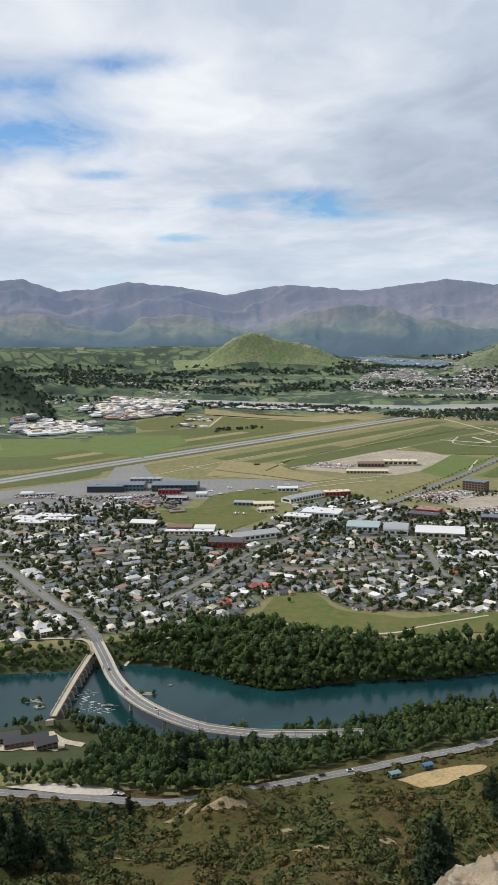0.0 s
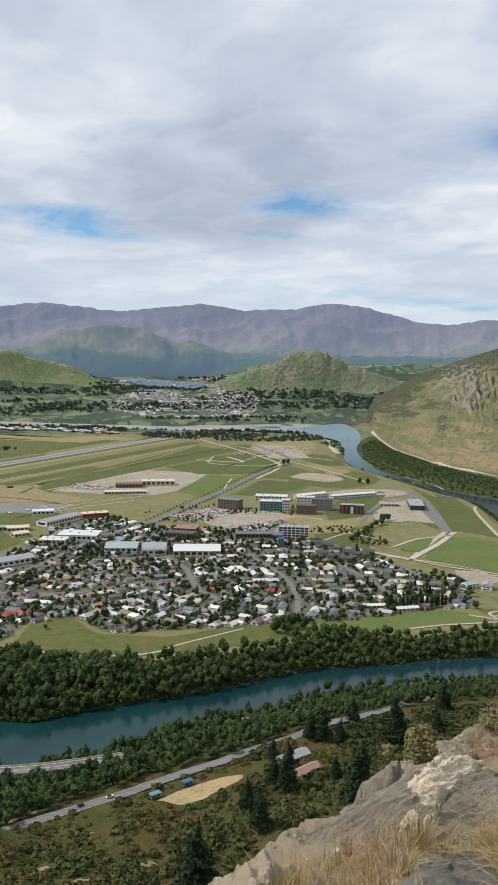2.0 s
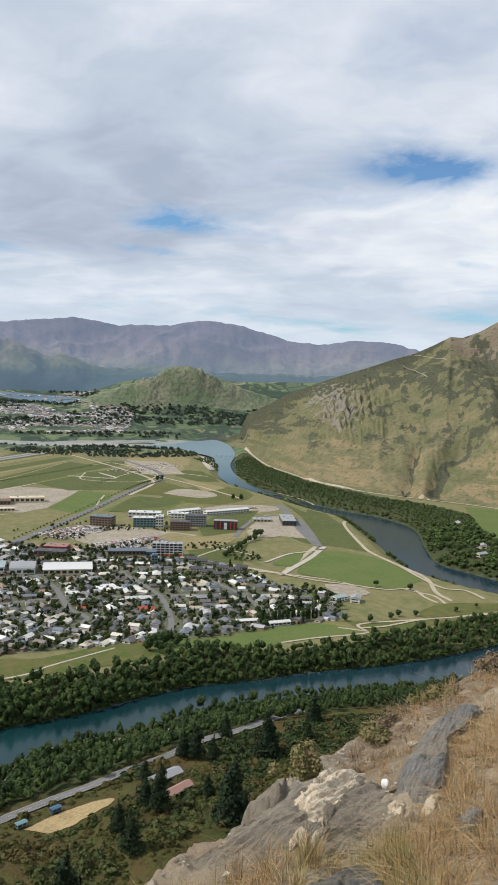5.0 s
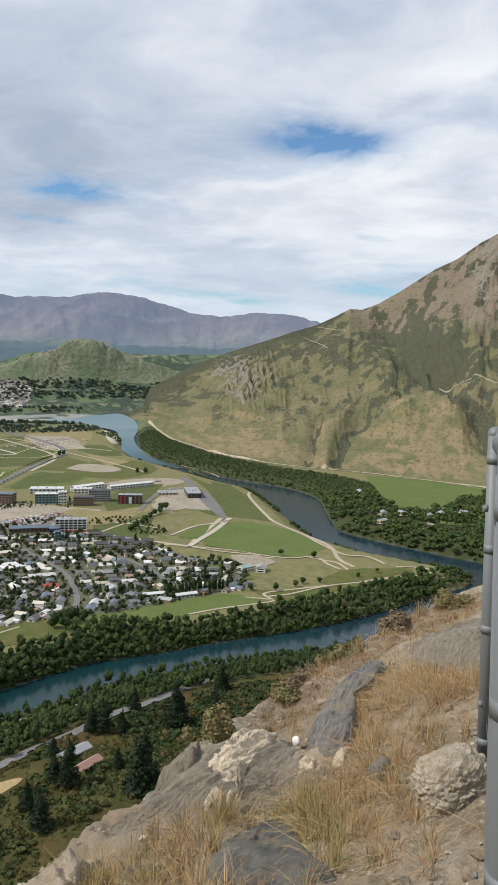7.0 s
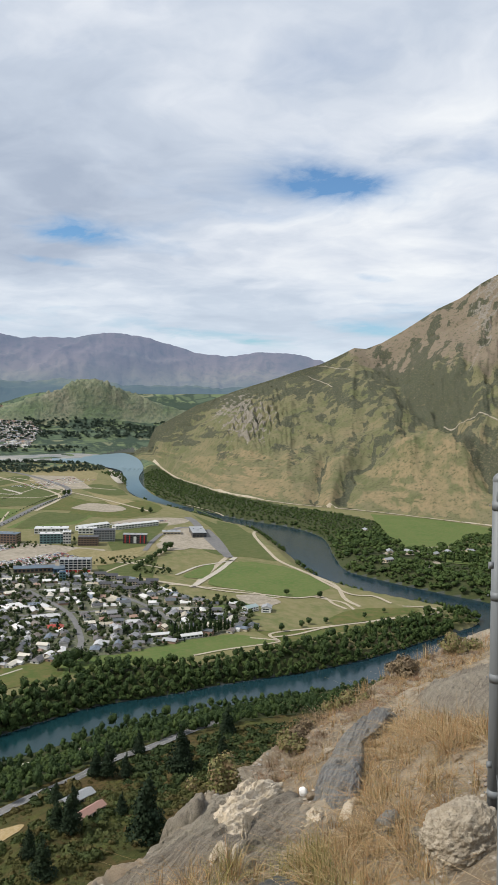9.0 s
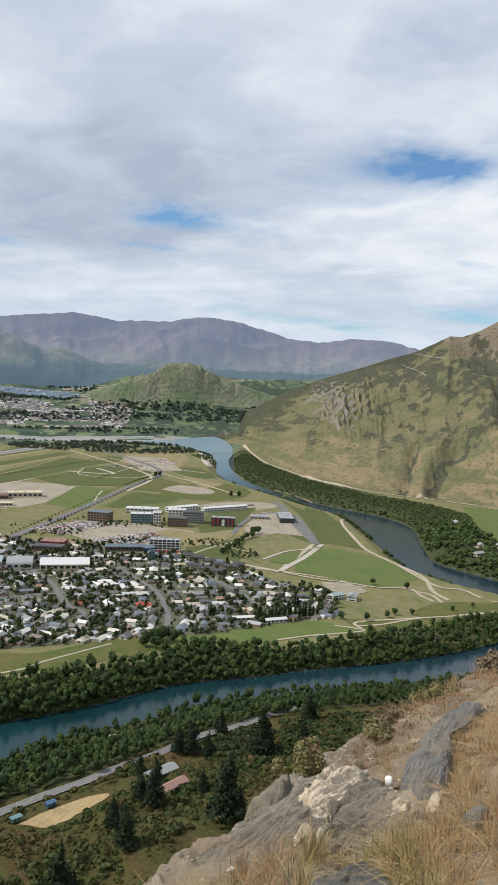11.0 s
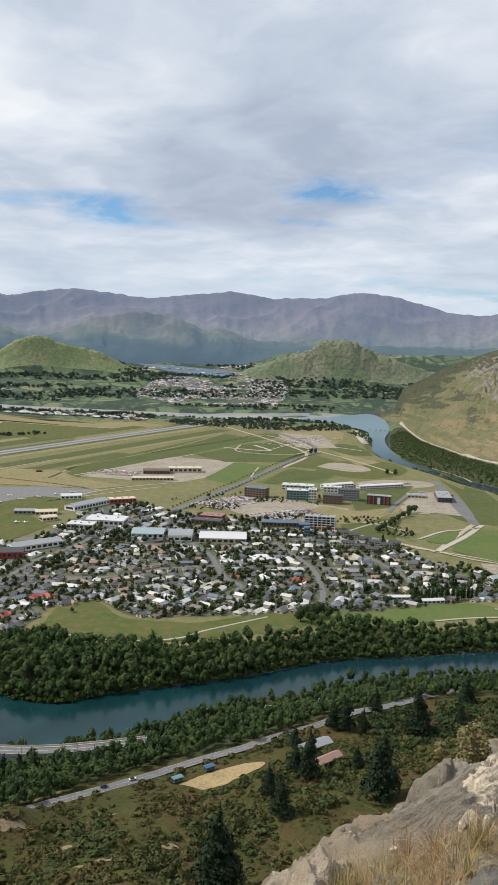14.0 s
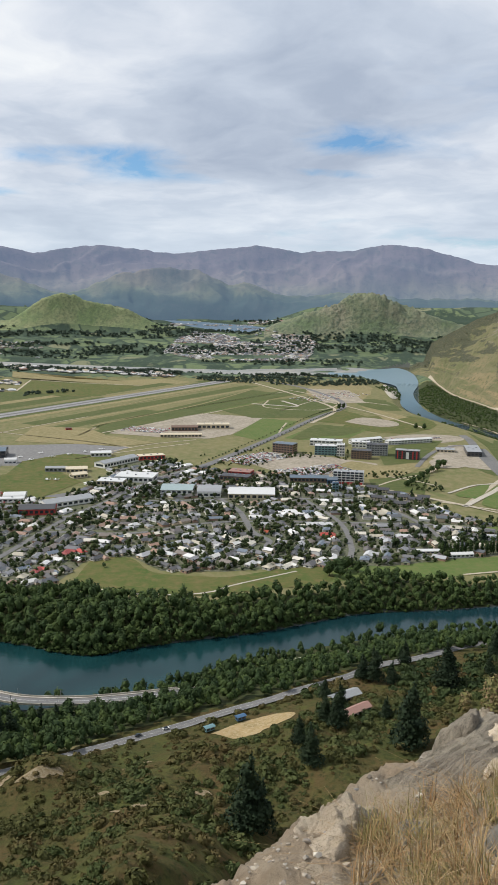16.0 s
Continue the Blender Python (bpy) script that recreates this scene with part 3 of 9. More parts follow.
def hill_rise(az, f):
    """Share of the ridge's height at a share f of the way up the steep hill: spurs, gullies, a front knoll and crags."""
    c = np.clip(f, 0, 1)
    bow = np.sin(np.pi * c)
    gx = az + 2.6 * (fbm(az / 2.6, f * 3, 81, 3) - 0.5) + f * 2.0
    gully = 0.64 * fbm(gx / 3.4, f * 2.6, 57, 3, True) + 0.3 * fbm(gx / 1.5, f * 8, 59, 3, True) + 0.06 * fbm(gx / 0.5, f * 22, 61, 4, True)
    rise = c ** 1.04 + (gully - 0.6) * 0.13 * bow ** 0.8
    rise = rise + 0.04 * crease(az, f, ((39.3, 0.95), (39.7, 0.76), (40.8, 0.5), (42.4, 0.31)), 1.5) * bow
    rise = rise - 0.055 * crease(az, f, ((41.0, 0.84), (41.8, 0.76), (43.4, 0.52), (45.8, 0.32), (47.2, 0.22), (48.6, 0.14)), 1.1)
    rise = rise - 0.04 * crease(az, f, ((50.5, 0.66), (48.9, 0.52), (46.6, 0.45), (45.8, 0.32)), 0.9)
    rise = rise - 0.035 * crease(az, f, ((42.8, 0.29), (40.5, 0.26), (39.1, 0.14), (38.8, 0.01)), 0.7)
    rise = rise - 0.03 * crease(az, f, ((37.4, 0.27), (36.9, 0.12), (36.6, 0.01)), 0.5)
    rise = rise + 0.035 * crease(az, f, ((38.4, 0.22), (37.9, 0.1), (37.6, 0.0)), 0.5)
    rise = rise + 0.075 * crease(az, f, ((43.3, 0.23), (44.7, 0.25), (46.6, 0.22)), 1.5)
    rise = rise - 0.025 * crease(az, f, ((49.4, 0.8), (48.2, 0.7), (47.4, 0.62), (46.4, 0.5)), 0.6)
    crag = np.exp(-((az - 32.4) / 2.2) ** 2 - ((f - 0.62) / 0.26) ** 2) + 0.3 * sstep(46.5, 49, az) * sstep(0.62, 0.85, f)
    rise = rise + crag * (fbm(az * 3.2 + f * 5, f * 12 - az * 0.8, 63, 5, True) - 0.6) * 0.15 * bow ** 0.5
    return rise + 0.006 * (fbm(az * 4, f * 26, 67, 4, True) - 0.55) * bow ** 0.5


def height(x, y):
    """The lie of the land, before the far country is drawn nearer."""
    x, y = np.asarray(x, float), np.asarray(y, float)
    r, az = np.hypot(x, y), np.degrees(np.arctan2(x, y))
    z = np.zeros(x.shape)
    # far country
    lift = 175 * (1 - sstep(3.5, 6.5, az) * sstep(18, 14, az))
    z = z + sstep(3300, 5200, r) * (fbm(x / 900, y / 1400, 3) - 0.45) * 90 + sstep(6300, 10300, r) * lift
    # the green cone hill, the craggy hill by the gorge, the knoll to the west
    for azs, els, rad, sig in (((-7, -4.4, -2.4, -1.2, 0, 1.0, 2.3, 4.6, 7, 9), (-2.4, -2.24, -1.1, -0.25, 0.21, 0.05, -0.33, -0.84, -2.04, -2.4), 7300, 560),
                               ((13, 16, 18.4, 20.3, 21.7, 23.4, 25, 27, 29, 31), (-2.4, -1.29, -0.5, 0.2, 0.44, -0.37, -1.0, -1.56, -1.9, -2.4), 6600, 480),
                               ((-40, -17.5, -16.5, -15.8, -14.8, -14, -13.2), (0.5, -1.6, -1.85, -2.3, -3.3, -4.6, -5.6), 3150, 330)):
        top = EYE + rad * np.tan(np.radians(np.interp(az, azs, els)))
        lump = (fbm(az * 1.3, r / 260, 11, 4, True) - 0.6) * 40
        z = np.maximum(z, (top + lump * np.clip(top / 250, 0, 1) + np.where(rad == 6600, 1, 0.25) * (fbm(az * 1.1 + r / 500, r / 150 - az, 19, 5, True) - 0.62) * 110 * np.clip(top / 260, 0, 1)) * np.exp(-((r - rad) / sig) ** 2) * (top > 2))
    basin = inside(x, y, [(1420 + (a - 1420) * 1.25, 8000 + (b - 8000) * 1.12) for a, b in LAKE])
    z = np.where(basin, np.minimum(z, 3.0), z)
    # the braided river lies in a shallow trough
    trough = far_from(x, y, BRAID)
    z = np.where(r < 4800, np.minimum(z, -12 + np.maximum(trough - 120, 0) * 0.25), z)
    # ranges
    s = np.clip((r - 10300) / 5700, 0, 1.05)
    sky = np.interp(az, SKY_AZ, SKY_EL) + (fbm(az * 2.2, 0 * az, 41, 4) - 0.5) * 0.16
    base = np.degrees(np.arctan((lift - EYE) / 10300)) + 0.12 * vnoise(az / 5, az * 0, 7)
    front = np.maximum(np.interp(az, FRONT_AZ, FRONT_EL) + (fbm(az * 1.6, 0 * az, 43, 4) - 0.5) * 0.3, base + 0.3)
    wx = az + 2.4 * (fbm(az / 3, s * 4, 71, 3) - 0.5)
    u, w = np.clip(s / 0.4, 0, 1), np.clip((s - 0.42) / 0.55, 0, 1)
    spur_f = 0.8 * fbm(wx / 4.2 + u * 0.7, u * 1.2, 23, 2, True) + 0.2 * fbm(wx / 1.2, u * 2.2, 29, 3, True)
    spur_b = 0.84 * fbm(wx / 6.0 - w * 1.1, w * 1.3, 24, 2, True) + 0.16 * fbm(wx / 1.7, w * 2.2, 28, 3, True)
    el = base + (front - base) * np.clip(u ** 0.85 + (spur_f - 0.6) * 0.9 * np.sin(np.pi * u) ** 0.8, 0, 1)
    low = front - 0.9
    el = np.where(s > 0.4, low + (sky - low) * np.clip(w ** 0.9 + (spur_b - 0.6) * 0.85 * np.sin(np.pi * w) ** 0.8, 0, 1), el)
    el = np.where(s > 0.97, sky - (s - 0.97) * 6, el)
    z = np.where(s > 0, EYE + r * np.tan(np.radians(np.minimum(el, sky))), z)
    # the steep hill east of the river
    rb, eld = np.interp(az, HILL_AZ, HILL_BASE), np.interp(az, RIDGE_AZ, RIDGE_EL)
    rr = rb + np.interp(az, (24, 28, 34, 40, 48, 60), (420, 640, 900, 1150, 1350, 1700))
    ztop = EYE + rr * np.tan(np.radians(eld))
    f = (r - rb) / (rr - rb)
    rise = hill_rise(az, f)
    hill = np.maximum(ztop, 6) * np.clip(rise, 0, 1)
    hill = np.where(f > 1, ztop - (f - 1) * (rr - rb) * 0.5, hill)
    east = (az > 22.6) & (f > 0) & (az < 120)
    z = np.where(east, np.maximum(np.where(f > 1, z, 0), hill) * sstep(22.6, 24.4, az) + z * (1 - sstep(22.6, 24.4, az)), z)
    # river bed and banks
    d = np.full(x.shape, 1e9)
    near = (r < 4300) & (np.abs(az) < 120)
    d[near] = np.minimum(far_from(x[near], y[near], inner), far_from(x[near], y[near], outer))
    wet = np.zeros(x.shape, bool)
    wet[near] = inside(x[near], y[near], RIVER)
    slope = np.where(r < 850, 0.4, 0.5)
    z = np.where(wet, WATER - np.minimum(d * 0.4, 5), np.minimum(z, WATER + 0.4 + d * slope + np.maximum(d - 50, 0) * 4))
    # hillside below the lookout
    rd = np.interp(az, ROAD_AZ, ROAD_R)
    q = rd - r
    lumps = (fbm(x / 45, y / 45, 5, 4) - 0.5)
    qc, steep = np.clip(q, 0, 230), sstep(18, 2, az)
    side = 10 + (0.14 + 0.06 * steep) * qc + 0.0009 * steep * qc * qc + lumps * np.clip(q, 0, 60) / 60 * 16
    side = side + 19 * np.exp(-((az + 2.4) / 3.6) ** 2 - ((q - 38) / 28) ** 2)
    bank = WATER + 0.3 + (10 - WATER) * sstep(0, 1, d / np.maximum(d + np.maximum(-q, 0), 1))
    south = ~wet & (q <= 0) & (r < np.interp(az, (-80, -20, 0, 10, 20, 30, 45, 60), (620, 615, 575, 610, 680, 745, 850, 900)))
    z = np.where(south, bank, z)
    z = np.where((q > 0) & ~wet, side, z)
    c = np.cos(np.radians(az - 20))
    fall = 0.8 * sstep(-0.1, 0.6, c) - 0.32 * sstep(0.2, -0.7, c)
    cone = EYE - 2.2 - fall * r
    z = np.where((q > 0) & (r < 340), np.maximum(np.minimum(z, EYE - 20 - 0.62 * r), cone), z)
    back = sstep(0.1, -0.35, c)
    return z * (1 - back) + np.minimum(cone, 900) * back


def ground_point(x, y, dz=0.0):
    x, y = np.atleast_1d(np.asarray(x, float)), np.atleast_1d(np.asarray(y, float))
    return squash(np.stack([x, y, height(x, y) + dz], -1))


# ---- ground: one sheet round the lookout, out to the ranges ----
def build_ground():
    az = np.concatenate([np.linspace(-180, -24, 50, endpoint=False), np.linspace(-24, 40, 540, endpoint=False), np.linspace(40, 56, 72, endpoint=False), np.linspace(56, 180, 40, endpoint=False)])
    rad = np.concatenate([np.geomspace(0.4, 230, 30, endpoint=False), np.geomspace(230, 3300, 250, endpoint=False), np.geomspace(3300, 10300, 80, endpoint=False), np.linspace(10300, 16300, 84)])
    A, R = np.meshgrid(np.radians(az), rad)
    X, Y = np.sin(A) * R, np.cos(A) * R
    Z = height(X, Y)
    under = np.degrees(A)
    Z = Z - 9 * sstep(23.9, 24.5, under) * sstep(57, 56, under) * sstep(25, 60, R - np.interp(under, HILL_AZ, HILL_BASE)) * (R < 4200)
    V = squash(np.stack([X, Y, Z], -1))
    F = strip_faces(len(rad), len(az), True)[:, ::-1]
    cx, cy = X.ravel()[F].mean(1), Y.ravel()[F].mean(1)
    a = np.degrees(A).ravel()[F[:, 3]] + 0.08
    r = R.ravel()[F].mean(1)
    jit = (vnoise(cx / 25, cy / 25, 9) - 0.5)
    m = np.zeros(len(F), int)                                       # 0 plain
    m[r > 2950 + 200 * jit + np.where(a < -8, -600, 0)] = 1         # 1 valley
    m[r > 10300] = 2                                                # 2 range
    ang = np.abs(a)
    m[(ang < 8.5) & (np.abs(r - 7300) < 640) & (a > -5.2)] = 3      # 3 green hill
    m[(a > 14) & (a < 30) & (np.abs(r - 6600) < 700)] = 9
    m[(a < -13.6) & (np.abs(r - 3150) < 420)] = 8
    rb = np.interp(a, HILL_AZ, HILL_BASE)
    m[(a > 23.4) & (a < 130) & (r > rb + 12 * jit) & (r < rb + np.interp(a, (24, 28, 34, 40, 48, 60), (420, 640, 900, 1150, 1350, 1700)) + 60)] = 4    # 4 tussock
    rd = np.interp(a, ROAD_AZ, ROAD_R)
    m[(r < rd + 14)] = 5                                            # 5 scrub
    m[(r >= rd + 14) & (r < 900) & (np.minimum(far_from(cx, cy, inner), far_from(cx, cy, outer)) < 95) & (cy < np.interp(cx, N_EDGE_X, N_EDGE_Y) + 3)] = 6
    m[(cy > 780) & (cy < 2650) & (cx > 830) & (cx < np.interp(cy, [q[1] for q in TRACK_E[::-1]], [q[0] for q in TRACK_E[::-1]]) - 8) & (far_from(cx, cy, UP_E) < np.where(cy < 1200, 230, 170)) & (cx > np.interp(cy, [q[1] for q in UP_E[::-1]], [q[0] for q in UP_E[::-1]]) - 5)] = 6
    m[inside(cx, cy, RIVER)] = 7
    m[np.abs(a) > 130] = 5
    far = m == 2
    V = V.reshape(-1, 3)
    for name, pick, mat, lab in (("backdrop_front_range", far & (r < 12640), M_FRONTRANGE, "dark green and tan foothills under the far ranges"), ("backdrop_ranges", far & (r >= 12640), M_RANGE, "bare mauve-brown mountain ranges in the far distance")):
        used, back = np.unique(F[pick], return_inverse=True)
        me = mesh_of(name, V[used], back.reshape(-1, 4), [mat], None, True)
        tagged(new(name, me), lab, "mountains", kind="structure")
    F, m = F[~far], m[~far]
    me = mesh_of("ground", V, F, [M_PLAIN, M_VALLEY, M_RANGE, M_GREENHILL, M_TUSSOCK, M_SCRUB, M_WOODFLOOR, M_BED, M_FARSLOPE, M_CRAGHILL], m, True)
    return tagged(new("ground", me), "river flats, scrubby hillside and tussock hills under distant ranges", "ground", kind="structure")


ground = build_ground()

# ground cover of the steep hill: outlines by azimuth and share of the climb
HILL_SCRUB = [(36.4, 0.9), (38.2, 0.86), (39.5, 0.78), (43.3, 0.69), (46.0, 0.6), (46.4, 0.48), (49.3, 0.55), (54, 0.6), (54, 0.22), (49.6, 0.26), (46.6, 0.22), (44.5, 0.31), (42.4, 0.32), (38.9, 0.48), (36.5, 0.71)]
HILL_BROWN = [(38.2, 1.1), (38.9, 0.88), (42.5, 0.72), (46.3, 0.58), (49.3, 0.54), (58, 0.6), (58, 1.2)]
HILL_TAN = ([(39.9, 0.05), (40.6, 0.17), (42.8, 0.25), (46.2, 0.25), (48.2, 0.13), (48.3, 0.06), (43.8, 0.02)], [(37.5, 0.0), (38.4, 0.18), (39.0, 0.03)], [(28.5, 0.0), (31.1, 0.36), (33.9, 0.26), (34.4, 0.01)], [(49, 0.1), (49.2, 0.2), (54, 0.22), (54, 0.1)])


def build_hill():
    """The steep hill by the river as a fine sheet, with its scrub, tan spurs and crags."""
    az = np.concatenate([np.linspace(23.1, 51, 470, endpoint=False), np.linspace(51, 58, 30)])
    f = np.concatenate([[-0.02], np.linspace(0.0, 1.0, 210), [1.02, 1.06, 1.12]])
    A, Fr = np.meshgrid(az, f)
    R = np.interp(A, HILL_AZ, HILL_BASE) + Fr * np.interp(A, (24, 28, 34, 40, 48, 60), (420, 640, 900, 1150, 1350, 1700))
    X, Y = np.sin(np.radians(A)) * R, np.cos(np.radians(A)) * R
    Z = height(X, Y)
    Z[0] -= 3
    Z[:, 0] -= 4
    V = squash(np.stack([X, Y, Z], -1)).reshape(-1, 3)
    me = mesh_of("hill_east", V, strip_faces(len(f), len(az))[:, ::-1], [M_TUSSOCK], None, True)
    wa, wf = A + 2.4 * (fbm(A * 0.9, Fr * 12, 301, 5) - 0.5), Fr + 0.12 * (fbm(A * 1.1, Fr * 14, 303, 5) - 0.5)

    def cover(poly, soft):
        hit = np.zeros(A.shape)
        for k in range(4):
            hit += inside(wa + soft * (vnoise(A * 3, Fr * 50, 310 + k) - 0.5), wf + 0.03 * soft * (vnoise(A * 3, Fr * 50, 320 + k) - 0.5), poly)
        return hit / 4
    grain = fbm(A * 2.2, Fr * 34, 331, 5)
    lines = np.max([crease(wa, wf, l, w) for l, w in ((((41.8, 0.76), (43.4, 0.52), (45.8, 0.32), (47.2, 0.22), (48.8, 0.12)), 0.8), (((42.8, 0.3), (40.5, 0.26), (39.1, 0.14), (38.8, 0.01)), 0.42), (((37.4, 0.27), (36.9, 0.12), (36.6, 0.01)), 0.2),
                                                       (((48.9, 0.52), (46.6, 0.45), (45.8, 0.32)), 0.6), (((43.2, 0.66), (44.5, 0.6), (45.8, 0.5)), 0.9))], 0)
    gx = A + 2.6 * (fbm(A / 2.6, Fr * 3, 81, 3) - 0.5) + Fr * 2.0
    hollow = sstep(0.52, 0.3, 0.5 * fbm(gx / 1.5, Fr * 8, 59, 3, True) + 0.5 * fbm(gx / 0.5, Fr * 22, 61, 4, True))
    scrub = np.clip(cover(HILL_SCRUB, 1.2) * sstep(0.4, 0.54, grain) + 0.95 * sstep(0.3, 0.75, lines) + 0.4 * hollow * (Fr > 0.12) + 0.85 * sstep(0.53, 0.6, fbm(A * 1.3, Fr * 15, 341, 6)) * sstep(0.1, 0.4, Fr) + 0.9 * sstep(0.72, 0.9, Fr + 0.5 * (grain - 0.5)) * sstep(38.5, 36.0, A), 0, 1)
    scrub = np.maximum(scrub, 0.9 * sstep(29.0, 27.0, A + 2.5 * (grain - 0.5)) * sstep(0.5, 0.75, Fr + 0.6 * (grain - 0.5)))
    tan = np.clip(np.max([cover(q, 1.0) for q in HILL_TAN], 0) * sstep(0.47, 0.58, fbm(gx * 0.9 + Fr * 9, Fr * 42, 351, 5)) + 0.7 * sstep(0.52, 0.6, fbm(gx * 0.8, Fr * 18, 353, 5)) * sstep(0.55, 0.2, Fr), 0, 1)
    brown = cover(HILL_BROWN, 1.5)
    crag = np.exp(-((A - 31.6 + 3.0 * (Fr - 0.66)) / 2.6) ** 2 - ((Fr - 0.68) / 0.34) ** 2)
    rock = np.clip(sstep(0.5, 0.62, fbm(A * 2.4 + Fr * 12, Fr * 30 - A, 361, 5, True) * (0.42 + 0.48 * crag)) + 0.8 * sstep(0.62, 0.72, fbm(A * 2.4, Fr * 30, 363, 5, True)) * sstep(45.5, 48, A) * sstep(0.6, 0.8, Fr)
                   + 0.9 * (crease(wa, Fr, ((48.2, 0.7), (47.4, 0.62), (46.6, 0.54)), 0.09) > 0.4), 0, 1)
    for name, val in (("scrub", scrub), ("tan", tan), ("brown", brown), ("rock", rock)):
        me.attributes.new(name, "FLOAT", "POINT").data.foreach_set("value", np.ascontiguousarray(val, np.float32).ravel())
    tagged(new("hill_east", me), "steep tussock hill with tan spurs, dark scrub and grey crags", "hill", kind="structure")
    return A[scrub > 0.75], Fr[scrub > 0.75]


SCRUB_AZ, SCRUB_F = build_hill()


# ---- flat sheets laid on the ground ----
def sheet(name, outline, mat, dz, label, category, rings=5, n=6, rough=0.0, z=None, kind="structure"):
    """A field or pavement with a given outline, draped on the land."""
    p = np.asarray(outline, float)
    if n:
        p = np.vstack([p, p[:1]])
        p = curve(p, n)[:-1]
    if rough:
        k = np.arange(len(p))
        p = p + rough * (np.stack([vnoise(k * 0.7, k * 0, 5), vnoise(k * 0.7, k * 0 + 9, 6)], -1) - 0.5)
    c = p.mean(0)
    k = np.linspace(0.02, 1, rings)[:, None, None]
    q = c + (p - c)[None] * k
    zz = height(q[..., 0], q[..., 1]) + dz if z is None else np.full(q.shape[:2], z)
    V = squash(np.concatenate([q, zz[..., None]], -1)).reshape(-1, 3)
    area = np.sum(p[:, 0] * np.roll(p[:, 1], -1) - np.roll(p[:, 0], -1) * p[:, 1])
    F = strip_faces(rings, len(p), True)
    F = F[:, ::-1] if area > 0 else F
    me = mesh_of(name, V, F, [mat])
    return tagged(new(name, me), label, category, kind=kind)


def ribbon(name, line, width, mat, dz, label, category="road", n=10, kind="structure", z=None, level=True, shift=0.0):
    """A road or path of one width along a smooth line."""
    p = curve(line, n)
    t = np.gradient(p, axis=0)
    t /= np.maximum(np.linalg.norm(t, axis=1), 1e-9)[:, None]
    nrm = np.stack([-t[:, 1], t[:, 0]], -1)
    w = width * (1 + 0.08 * (vnoise(np.arange(len(p)) * 0.5, np.zeros(len(p)), 3) - 0.5))
    q = p + nrm * shift
    rows = np.stack([q - nrm * (w / 2)[:, None], q, q + nrm * (w / 2)[:, None]], 1)
    zz = height(rows[..., 0], rows[..., 1]) + dz
    if level:
        zz = np.repeat(height(p[:, 0], p[:, 1])[:, None], 3, 1) + dz
    V = squash(np.concatenate([rows, zz[..., None]], -1)).reshape(-1, 3)
    me = mesh_of(name, V, strip_faces(len(p), 3)[:, ::-1], [mat])
    return tagged(new(name, me), label, category, kind=kind)


def band(name, a, b, mat, z, label, category, n=60, kind="structure"):
    """A sheet between two lines."""
    def even(l):
        p = curve(l, 8)
        s = np.concatenate([[0], np.cumsum(np.linalg.norm(np.diff(p, axis=0), axis=1))])
        k = np.linspace(0, s[-1], n)
        return np.stack([np.interp(k, s, p[:, 0]), np.interp(k, s, p[:, 1])], -1)
    A, B = even(a), even(b)
    k = np.linspace(0, 1, 7)[None, :, None]
    q = A[:, None] * (1 - k) + B[:, None] * k
    zz = height(q[..., 0], q[..., 1]) + z
    V = squash(np.concatenate([q, zz[..., None]], -1)).reshape(-1, 3)
    me = mesh_of(name, V, strip_faces(n, 7), [mat])
    ob = tagged(new(name, me), label, category, kind=kind)
    return ob


def flat(name, pts, mat, z, label, category):
    bm = bmesh.new()
    f = bm.faces.new([bm.verts.new((x, y, z)) for x, y in pts])
    if f.calc_area() and f.normal.z < 0:
        f.normal_flip()
    bm.normal_update()
    if bm.faces[:][0].normal.z < 0:
        bmesh.ops.reverse_faces(bm, faces=bm.faces[:])
    bmesh.ops.triangulate(bm, faces=bm.faces[:])
    me = bpy.data.meshes.new(name)
    bm.to_mesh(me)
    bm.free()
    me.materials.append(mat)
    return tagged(new(name, me), label, category, kind="structure")


def build_water():
    bm = bmesh.new()
    vs = [bm.verts.new((x, y, WATER)) for x, y in RIVER]
    f = bm.faces.new(vs)
    bmesh.ops.triangulate(bm, faces=[f])
    bmesh.ops.recalc_face_normals(bm, faces=bm.faces[:])
    for f in bm.faces:
        if f.normal.z < 0:
            f.normal_flip()
    me = bpy.data.meshes.new("water_river")
    bm.to_mesh(me)
    bm.free()
    me.materials.append(M_RIVER)
    tagged(new("water_river", me), "deep teal river winding between wooded banks", "river", kind="structure")


build_water()
band("water_shotover", [(-700, 4200), (-460, 3980), (-212, 3815), (150, 3585), (489, 3400), (776, 3278), (1071, 3211), (1298, 3282)],
     [(-680, 3900), (-440, 3740), (-200, 3596), (141, 3387), (459, 3191), (708, 2990), (957, 2865), (1098, 2772)], M_BRAID, 1.0, "braided silty river bed with grey gravel bars", "river")


